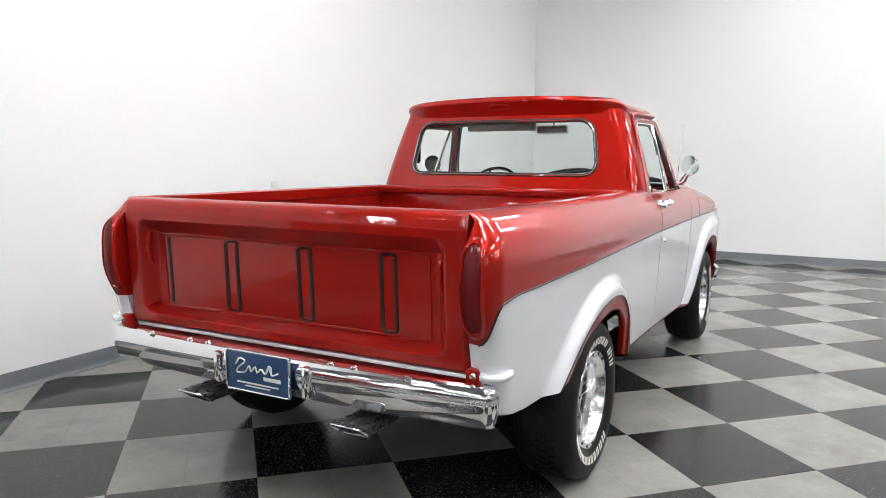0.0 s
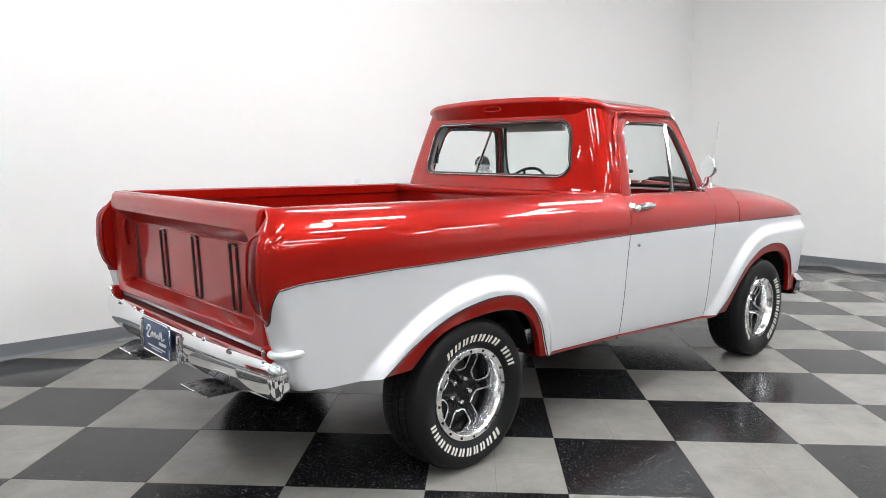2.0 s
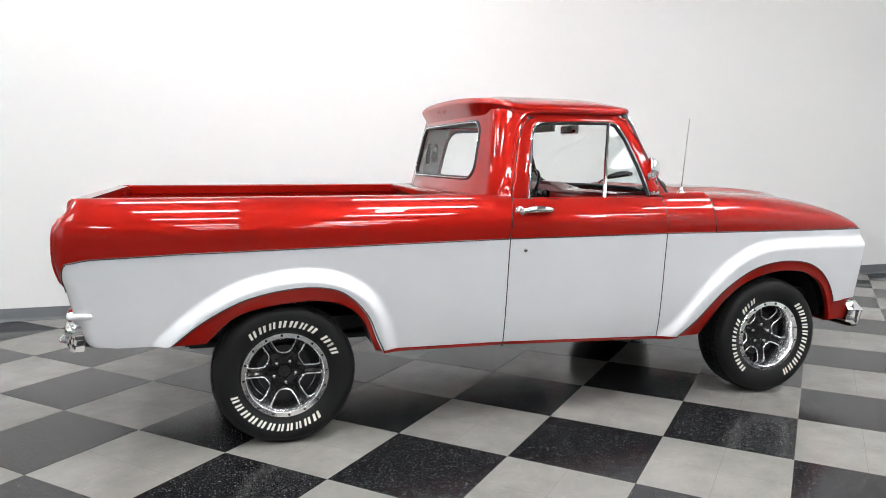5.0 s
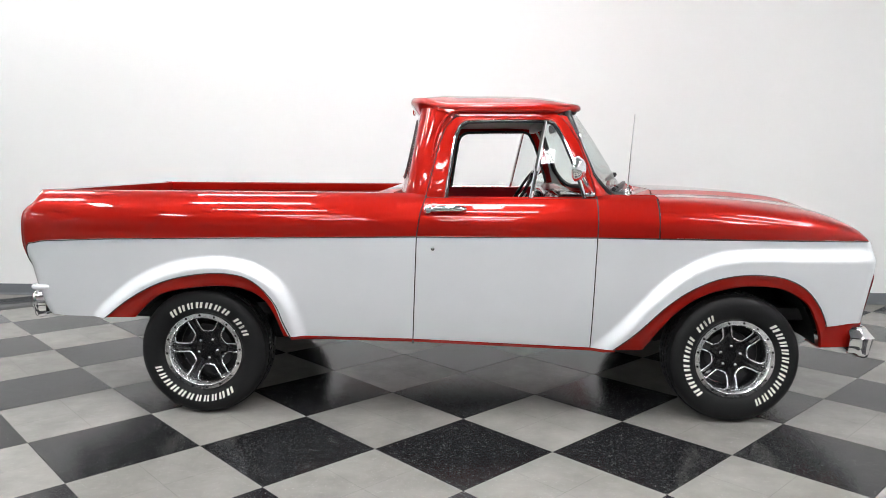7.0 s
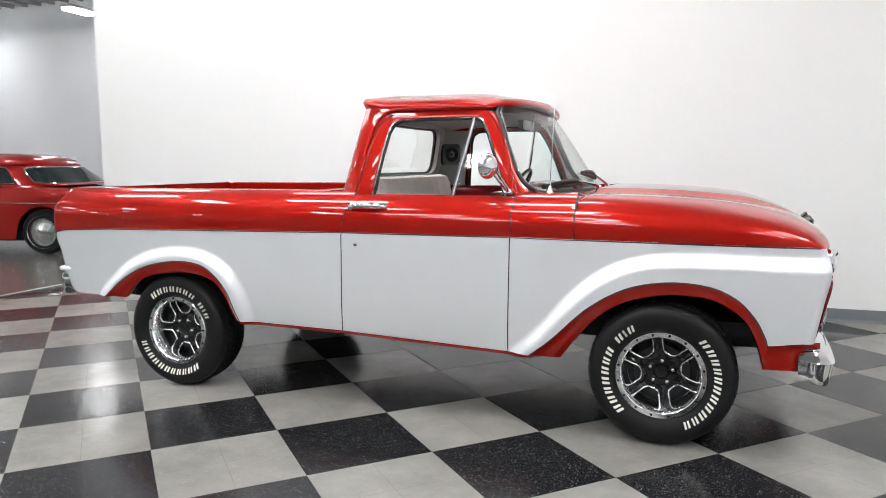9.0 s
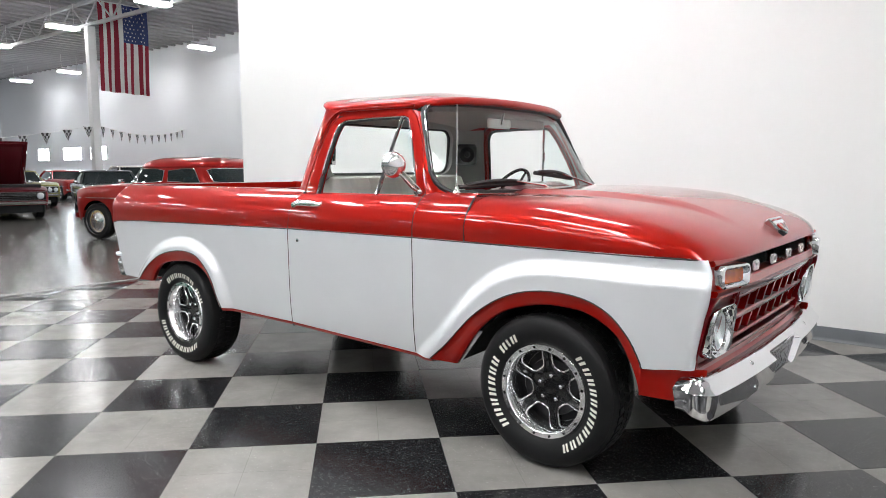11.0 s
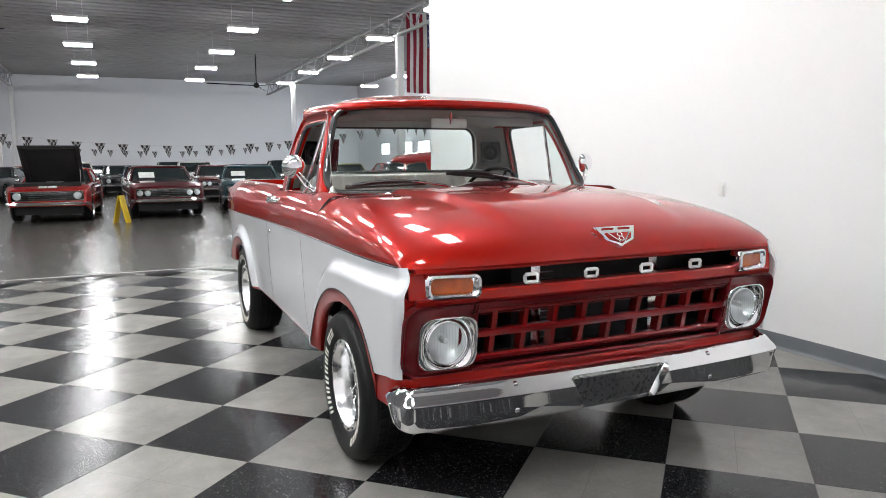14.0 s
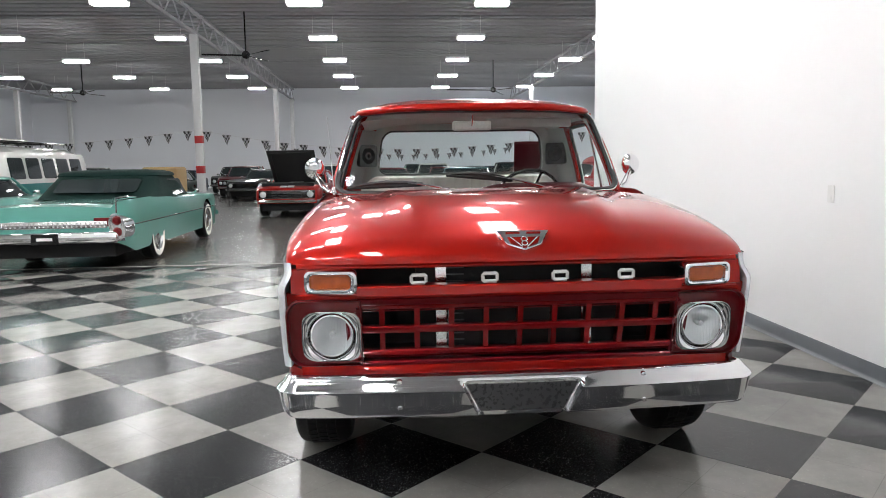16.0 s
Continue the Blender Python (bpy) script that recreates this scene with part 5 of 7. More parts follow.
# edges of the opening: shade painted in with the darker red
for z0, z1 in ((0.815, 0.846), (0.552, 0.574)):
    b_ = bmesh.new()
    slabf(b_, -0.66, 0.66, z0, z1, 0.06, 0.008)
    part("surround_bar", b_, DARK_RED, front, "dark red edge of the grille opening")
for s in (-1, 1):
    # dished panel round the headlamp, its dim reflection painted as darker red
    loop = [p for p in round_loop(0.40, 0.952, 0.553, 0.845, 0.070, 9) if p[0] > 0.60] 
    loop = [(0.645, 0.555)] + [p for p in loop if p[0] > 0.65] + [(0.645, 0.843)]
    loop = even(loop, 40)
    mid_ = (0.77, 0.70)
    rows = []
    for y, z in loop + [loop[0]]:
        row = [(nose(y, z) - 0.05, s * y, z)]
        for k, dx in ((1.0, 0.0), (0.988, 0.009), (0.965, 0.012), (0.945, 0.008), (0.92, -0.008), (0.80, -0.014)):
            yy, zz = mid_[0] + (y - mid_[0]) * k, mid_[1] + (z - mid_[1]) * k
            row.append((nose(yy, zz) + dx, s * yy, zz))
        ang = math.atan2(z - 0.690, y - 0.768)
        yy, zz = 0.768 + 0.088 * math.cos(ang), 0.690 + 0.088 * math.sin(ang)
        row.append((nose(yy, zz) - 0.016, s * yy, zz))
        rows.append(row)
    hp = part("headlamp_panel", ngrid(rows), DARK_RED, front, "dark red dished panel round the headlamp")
    hl = thing("headlamp", "", "")
    hl.parent = truck
    cy, cz = 0.768, 0.690
    lamp_x = nose(cy, cz) - 0.004

    def sq(a, r, n_=4.5):
        c_, s_ = math.cos(a), math.sin(a)
        return (cy + r * (1 + 0.09 * (n_ - 2) / 2.5) * math.copysign(abs(c_) ** (2 / n_), c_), cz + r * (1 - 0.05 * (n_ - 2) / 2.5) * math.copysign(abs(s_) ** (2 / n_), s_))
    rows = []
    for a in np.linspace(0, 2 * math.pi, 65):
        row = []
        for r, dx, n_ in ((0.112, -0.03, 4.5), (0.114, 0.020, 4.5), (0.110, 0.030, 4.3), (0.104, 0.031, 3.4), (0.099, 0.026, 2.4), (0.095, 0.014, 2.0), (0.092, 0.0, 2.0)):
            y, z = sq(a, r, n_)
            row.append((lamp_x + dx - 0.05 * (y - cy) * 1.2 + 0.12 * (z - cz), s * y, z))
        rows.append(row)
    part("bezel", ngrid(rows), CHROME, hl, "chrome squared headlamp bezel")
    part("ring", lathe([(0.080, 0.014), (0.083, 0.020), (0.087, 0.018), (0.093, 0.004), (0.093, -0.01)], 40, "x", (lamp_x, s * cy, cz)), CHROME, hl, "chrome retaining ring")
    part("reflector", lathe([(0.0, -0.050), (0.03, -0.046), (0.055, -0.030), (0.072, -0.010), (0.081, 0.010)], 40, "x", (lamp_x, s * cy, cz)), REFLECTOR, hl, "bright bowl behind the lens")
    part("bulb", lathe([(0.0, 0.012), (0.010, 0.008), (0.013, -0.02), (0.010, -0.045)], 14, "x", (lamp_x - 0.005, s * cy, cz + 0.004)), STEEL_WHITE, hl)
    lens = part("lens", lathe([(0.0, 0.036), (0.03, 0.034), (0.055, 0.028), (0.072, 0.020), (0.082, 0.012)], 40, "x", (lamp_x, s * cy, cz)), LENS, hl, "clear fluted headlamp lens")
    lens.visible_shadow = False
    for k in range(-5, 6):
        h_ = 0.076 * math.sqrt(max(0.05, 1 - (k / 6.2) ** 2))
        yk = cy + k * 0.0125
        part("flute", tube([(lamp_x + 0.0365 - 0.27 * ((yk - cy) ** 2 + zz * zz) ** 0.95, s * yk, cz + zz) for zz in np.linspace(-h_, h_, 9)], 0.0004, 4), CLEAR, lens)
    # marker lamp
    mk = thing("marker_lamp", "", "")
    mk.parent = truck
    y0, y1, z0, z1 = 0.655, 0.872, 0.868, 0.963
    rows = []
    lp = round_loop(y0, y1, z0, z1, 0.026, 6)
    cyy, czz = (y0 + y1) / 2, (z0 + z1) / 2
    for y, z in lp + [lp[0]]:
        row = []
        for k, dx in ((1.0, -0.03), (1.0, 0.020), (0.95, 0.030), (0.82, 0.034), (0.70, 0.028), (0.60, 0.010)):
            yy, zz = cyy + (y - cyy) * (1 - (1 - k) * 0.75), czz + (z - czz) * (1 - (1 - k) * 1.15)
            row.append((nose(cyy, 0.91) + dx - 0.22 * (yy - cyy), s * yy, zz))
        rows.append(row)
    part("bezel", ngrid(rows), CHROME, mk, "chrome marker lamp bezel")
    bm = prism(round_loop(y0 + 0.032, y1 - 0.032, z0 + 0.022, z1 - 0.022, 0.008, 4), lambda y, z: (nose(cyy, 0.91) + 0.016 - 0.22 * (y - cyy), s * y, z), lambda y, z: (nose(cyy, 0.91) - 0.01 - 0.22 * (y - cyy), s * y, z))
    part("lens", bm, AMBER, mk, "amber marker lens")

# insert in two darkened reds, the shade of the opening in their colour
grille = part("grille", bmesh.new(), GRILLE_SHADED_RED, front, "red grille insert of bars and uprights")
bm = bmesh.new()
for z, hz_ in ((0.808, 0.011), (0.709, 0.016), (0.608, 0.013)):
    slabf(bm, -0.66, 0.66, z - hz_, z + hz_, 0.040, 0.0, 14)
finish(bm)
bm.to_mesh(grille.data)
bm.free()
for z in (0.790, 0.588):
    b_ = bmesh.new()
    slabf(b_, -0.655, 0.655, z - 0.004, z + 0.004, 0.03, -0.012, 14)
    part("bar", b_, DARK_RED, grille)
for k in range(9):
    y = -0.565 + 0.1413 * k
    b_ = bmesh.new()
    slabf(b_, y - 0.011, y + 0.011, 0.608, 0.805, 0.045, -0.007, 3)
    part("upright", b_, GRILLE_SHADED_RED, grille)
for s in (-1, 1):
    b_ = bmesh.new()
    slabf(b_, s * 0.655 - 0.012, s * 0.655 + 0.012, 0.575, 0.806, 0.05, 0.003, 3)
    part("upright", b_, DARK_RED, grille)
part("radiator", nbox(1.94, 2.02, -0.42, 0.42, 0.56, 0.96), UNDER, front, "black radiator core behind the grille")
part("grille_back", nbox(1.90, 1.92, -0.93, 0.93, 0.50, 0.985), UNDER, front)
for y in (-0.318, 0.300):
    part("radiator_support", nbox(2.022, 2.045, y - 0.022, y + 0.022, 0.57, 0.955), ALLOY, front, "bright radiator support strip")
for k in range(14):
    z = 0.575 + k * 0.028
    part("fin", nbox(2.02, 2.026, -0.30, -0.22, z, z + 0.005), FIN, front)
for y, w in ((-0.415, 0.07), (-0.128, 0.07), (0.158, 0.07), (0.431, 0.07)):
    x = nose(y, 0.915)
    lp = round_loop(y - w / 2 + 0.006, y + w / 2 - 0.006, 0.905, 0.936, 0.004, 2)
    part("emblem_loop", tube([(x + 0.002, yy, zz) for yy, zz in lp], 0.0075, 6, closed=True), STEEL_WHITE, front, "pale metal loop-shaped emblem in the slot")
# hood badge, laid on the slope of the nose
BADGE = Matrix(((0.0, -0.66, 0.75, 2.156), (1.0, 0.0, 0.0, 0.010), (0.0, 0.75, 0.66, 1.064), (0, 0, 0, 1)))


def badge(y, h, d):
    return BADGE @ Vector((y * 1.18, h * 1.22, d))


b_ = prism([(-0.092, 0.036), (0.092, 0.036), (0.072, 0.012), (0.060, -0.020), (0.0, -0.044), (-0.060, -0.020), (-0.072, 0.012)], lambda y, h: badge(y, h, 0.012), lambda y, h: badge(y, h, -0.02))
bmesh.ops.bevel(b_, geom=list(b_.edges), offset=0.004, segments=2, affect="EDGES")
bd = part("hood_badge", b_, CHROME, hood, "chrome winged shield badge")
b_ = prism([(-0.056, 0.006), (0.056, 0.006), (0.046, -0.018), (0.0, -0.037), (-0.046, -0.018)], lambda y, h: badge(y, h, 0.0155), lambda y, h: badge(y, h, 0.005))
part("badge_field", b_, RED, bd, "red field of the badge")
for h_ in (-0.004, -0.021):
    part("badge_ring", tube([badge(0.010 * math.cos(a), h_ + 0.0085 * math.sin(a), 0.018) for a in np.linspace(0, 6.283, 17)[:-1]], 0.003, 6, closed=True), CHROME, bd)
for s in (-1, 1):
    part("badge_vane", tube([badge(s * 0.046, 0.004, 0.017), badge(s * 0.008, -0.034, 0.017)], 0.003, 6), CHROME, bd)
    part("badge_block", tube([badge(s * 0.012, 0.024, 0.014), badge(s * 0.060, 0.024, 0.014)], 0.004, 6), RED, bd)

# door furniture, mirrors, aerial
for s in (-1, 1):
    dob = [o for o in truck.children if o.name.startswith("door") and not o.name.startswith("door_")][0 if s < 0 else 1]
    yb = side_y(-0.12, 1.145)
    lever = [(-0.200, yb + 0.010, 1.140), (-0.185, yb + 0.026, 1.142), (-0.135, yb + 0.034, 1.148), (-0.085, yb + 0.034, 1.149), (-0.040, yb + 0.027, 1.146), (-0.012, yb + 0.004, 1.142)]
    hd = part("handle", tube([(x, s * y, z) for x, y, z in spline(lever, 20)], [0.012 + 0.007 * math.sin(math.pi * k / 19) for k in range(20)], 10), CHROME, dob, "chrome push-button door handle")
    part("handle_plate", lathe([(0.0, s * (yb + 0.012)), (0.020, s * (yb + 0.011)), (0.027, s * (yb + 0.005)), (0.029, s * (yb - 0.012))], 20, "y", (-0.205, 0, 1.138)), CHROME, hd)
    part("end_plate", lathe([(0.0, s * (yb + 0.010)), (0.013, s * (yb + 0.008)), (0.018, s * (yb - 0.012))], 16, "y", (-0.016, 0, 1.142)), CHROME, hd)
    part("button", lathe([(0.0, s * (yb + 0.042)), (0.014, s * (yb + 0.040)), (0.018, s * (yb + 0.034)), (0.020, s * (yb + 0.008))], 16, "y", (-0.205, 0, 1.137)), CHROME, hd)
    part("lock", lathe([(0.0, s * 0.990), (0.010, s * 0.989), (0.012, s * 0.980)], 14, "y", (-0.181, 0, 0.934)), CHROME, dob, "chrome door lock")
    mr = thing("side_mirror", "", "")
    mr.parent = truck
    part("base", nbox(0.630, 0.680, s * 0.892 - 0.012, s * 0.892 + 0.012, 1.212, 1.235, bevel=0.006), CHROME, mr)
    part("arm", tube([(0.655, s * 0.892, 1.225), (0.645, s * 0.935, 1.25), (0.60, s * 0.970, 1.315), (0.585, s * 0.978, 1.355)], 0.0075, 8), CHROME, mr, "chrome mirror arm")
    part("stay", tube([(0.665, s * 0.89, 1.235), (0.605, s * 0.965, 1.335)], 0.005, 6), CHROME, mr)
    head = lathe([(0.0, 0.046), (0.012, 0.0455), (0.024, 0.043), (0.036, 0.039), (0.047, 0.032), (0.056, 0.022), (0.062, 0.011), (0.066, 0.0), (0.066, -0.006), (0.063, -0.010), (0.0, -0.008)], 48, "x")
    h_ = part("head", head, CHROME, mr, "round chrome mirror head")
    h_.matrix_basis = pose(0.568, s * 0.980, 1.360, 0, 0, s * 25)
part("aerial", tube([(0.862, -0.845, 1.222), (0.872, -0.855, 1.43), (0.884, -0.868, 1.650)], [0.0035, 0.0028, 0.0018], 6), CHROME, truck, "thin whip aerial")
part("aerial_base", lathe([(0.0, 0.035), (0.010, 0.032), (0.014, 0.01), (0.022, 0.0), (0.022, -0.01)], 16, "z", (0.862, -0.845, 1.222)), CHROME, truck)

# underside
for s in (-1, 1):
    part("frame_rail", nbox(-2.05, 2.06, s * 0.42 - 0.035, s * 0.42 + 0.035, 0.43, 0.54, bevel=0.008), UNDER, truck)
    for cx, o in ((-1.42, ROUT_I), (1.42, FOUT_I)):
        rows = []
        for x, z in o:
            rows.append([(x, s * 0.905, z + 0.008), (x, s * 0.55, z + 0.02), (x * 1.0, s * 0.50, z - 0.02)])
        part("wheel_well", ngrid(rows), UNDER, truck, "black inner wheel well")
        part("wheel_well_wall", nbox(cx - 0.50, cx + 0.50, s * 0.52 - 0.01, s * 0.52 + 0.01, 0.42, 0.80), UNDER, truck)
part("underbody", nbox(-2.25, 2.0, -0.80, 0.80, 0.535, 0.60), UNDER, truck)
for cx, y in ((-1.438, 0.70), (1.438, 0.74)):
    ax = tube([(cx, -y, 0.352), (cx, y, 0.352)], 0.045, 12)
    part("axle", ax, UNDER, truck)
dif = lathe([(0.0, -0.16), (0.09, -0.13), (0.14, -0.04), (0.14, 0.05), (0.08, 0.14), (0.0, 0.16)], 20, "y", (-1.438, 0, 0.352))
part("differential", dif, UNDER, truck)
part("shock", tube([(-1.70, -0.55, 0.42), (-1.60, -0.50, 0.66)], 0.030, 10), STEEL_WHITE, truck)
part("spring", nbox(-1.90, -0.95, -0.58, -0.50, 0.42, 0.455, bevel=0.01), UNDER, truck)


# wheels
def make_wheel():
    """Outer face towards -y, centre at the origin."""
    w = new("wheel")
    w.parent = truck
    R, W = 0.352, 0.262
    prof = [(0.212, -0.098), (0.222, -0.112), (0.236, -0.120), (0.262, -0.128), (0.290, -0.131), (0.315, -0.127), (0.333, -0.116), (0.344, -0.098)]
    tyre = part("tyre", lathe(prof + [(0.3475, -0.06), (0.3485, 0.0), (0.3475, 0.06)] + [(r, -h) for r, h in reversed(prof)], 72, "y", close=True), RUBBER, w, "black tyre with pale raised sidewall marks")
    tread = bmesh.new()
    for ring_, (y0, y1) in enumerate(((-0.108, -0.070), (-0.062, -0.026), (-0.018, 0.018), (0.026, 0.062), (0.070, 0.108))):
        nseg = 54
        for k in range(nseg):
            a0 = 2 * math.pi * (k + 0.5 * (ring_ % 2)) / nseg
            a1 = a0 + 2 * math.pi / nseg * 0.78
            sk = 0.02 * (1 if ring_ % 2 else -1)
            vv = []
            for r in (0.345, R + 0.0015 if abs(y0 + y1) < 0.12 else R - 0.004):
                for a, y in ((a0, y0), (a1, y0), (a1 + sk, y1), (a0 + sk, y1)):
                    rr = r - (0.009 if abs(y) > 0.1 else 0)
                    vv.append(tread.verts.new((rr * math.cos(a), y, rr * math.sin(a))))
            for f in ((4, 5, 6, 7), (0, 1, 5, 4), (1, 2, 6, 5), (2, 3, 7, 6), (3, 0, 4, 7)):
                tread.faces.new([vv[i] for i in f])
    tagged(part("tread", tread, RUBBER, tyre), kind="stuff")
    # raised pale marks round the sidewall, in two groups
    for start, step, letters in ((-70, 11.4, (1.0, 1.0, 0.9, 1.0, 1.0, 0.9, 1.0, 0, 1.0, 0.45, 0.9)), (111, 10.6, (1.15, 1.0, 0.9, 0.9, 0.9, 1.0, 1.0, 1.0, 1.0, 0.9, 0.9))):
        a = start
        for wd in letters:
            span = step * (wd if wd else 0.6)
            if wd:
                def on_wall(t, r, a=a, span=span):
                    ang = radians(-(a + (span - 2.6) * t) + 90)
                    y = interp(r, [(0.236, -0.120), (0.262, -0.128), (0.290, -0.131)])
                    return (r * math.cos(ang), y - 0.0012, r * math.sin(ang))
                lo, hi = 0.244, 0.278
                b_ = bmesh.new()
                for t0, t1, f0, f1 in ((0.0, 0.32, 0.0, 1.0), (0.56, 0.88, 0.0, 1.0)):
                    rows = []
                    for f in np.linspace(f0, f1, 4):
                        r = lo + (hi - lo) * f
                        i0, i1 = on_wall(t0 + 0.2 * f, r), on_wall(t1 + 0.2 * f, r)
                        rows.append([(i0[0], i0[1] + 0.004, i0[2]), i0, i1, (i1[0], i1[1] + 0.004, i1[2])])
                    grid(b_, rows)
                part("sidewall_mark", b_, TYRE_WHITE, tyre)
            a += span
    rim = part("rim", lathe([(0.2135, -0.100), (0.2165, -0.108), (0.212, -0.114), (0.190, -0.116), (0.186, -0.112), (0.178, -0.070), (0.170, -0.040), (0.168, 0.10), (0.21, 0.115), (0.213, 0.10)], 72, "y"), ALLOY, w, "polished alloy rim with a bolted lip")
    for k in range(16):
        a = 2 * math.pi * (k + 0.5) / 16
        part("lip_bolt", lathe([(0.0, -0.1185), (0.0062, -0.1180), (0.0070, -0.114)], 8, "y", (0.2015 * math.cos(a), 0, 0.2015 * math.sin(a))), GLOSS_BLACK, rim)
    part("barrel_back", lathe([(0.0, 0.02), (0.168, 0.02)], 40, "y"), UNDER, rim)
    disc = part("brake_drum", lathe([(0.0, -0.02), (0.13, -0.02), (0.135, 0.0), (0.135, 0.02)], 40, "y"), UNDER, rim)
    # black centre with six spokes
    hub = part("hub", lathe([(0.0, -0.074), (0.030, -0.074), (0.034, -0.068), (0.040, -0.060), (0.072, -0.058), (0.080, -0.050), (0.084, -0.02)], 48, "y"), GLOSS_BLACK, w, "gloss black wheel centre")
    hub.location = (0, 0.034, 0)
    for k in range(6):
        a = radians(60 * k + 30)
        u, v = Vector((math.cos(a), 0, math.sin(a))), Vector((-math.sin(a), 0, math.cos(a)))
        rows = []
        for r, hw, y in ((0.066, 0.040, -0.056), (0.095, 0.026, -0.060), (0.130, 0.020, -0.064), (0.155, 0.019, -0.066), (0.171, 0.021, -0.066)):
            rows.append([u * r + v * (-hw) + Vector((0, y + 0.03, 0)), u * r + v * (-hw) + Vector((0, y, 0)), u * r + v * (-hw * 0.55) + Vector((0, y - 0.004, 0)), u * r + Vector((0, y + 0.002, 0)), u * r + v * (hw * 0.55) + Vector((0, y - 0.004, 0)), u * r + v * hw + Vector((0, y, 0)), u * r + v * hw + Vector((0, y + 0.03, 0))])
        sp = part("spoke", ngrid(rows), GLOSS_BLACK, hub, "gloss black spoke")
        am = a + radians(30)
        u2, v2 = Vector((math.cos(am), 0, math.sin(am))), Vector((-math.sin(am), 0, math.cos(am)))
        edge_ = [(0.174, -0.067), (0.158, -0.063), (0.135, -0.051), (0.112, -0.038), (0.099, -0.026), (0.094, 0.0), (0.099, 0.026), (0.112, 0.038), (0.135, 0.051), (0.158, 0.063), (0.174, 0.067)]
        part("machined_edge", tube([u2 * r + v2 * w_ + Vector((0, -0.066 - 0.002 * (r > 0.12), 0)) for r, w_ in spline(edge_, 30)], 0.0042, 6), ALLOY, hub, "bright machined window edge")
    for k in range(5):
        a = radians(72 * k + 90)
        part("lug_nut", lathe([(0.0, -0.082), (0.008, -0.080), (0.012, -0.072), (0.012, -0.056)], 8, "y", (0.056 * math.cos(a), 0, 0.056 * math.sin(a))), ALLOY, hub, "bright lug nut")
    return w


w0 = make_wheel()
w0.location = (1.438, -0.862, 0.352)
w0.rotation_euler = (0, radians(-68), 0)
for cx, y, spin, flip in ((-1.438, -0.842, 30, 0), (1.438, 0.862, 200, 180), (-1.438, 0.842, 110, 180)):
    copy_thing(w0, pose(cx, y, 0.352, 0, 0, flip) @ pose(0, 0, 0, 0, spin, 0))

# ---- cars and things in the hall ----
CAR_PAINTS = {}


def car_paint(key, c):
    if key not in CAR_PAINTS:
        CAR_PAINTS[key] = paint_mat(key + "_car_paint", tuple(0.55 * q for q in c), metal=0.2, rough=0.3)
    return CAR_PAINTS[key]


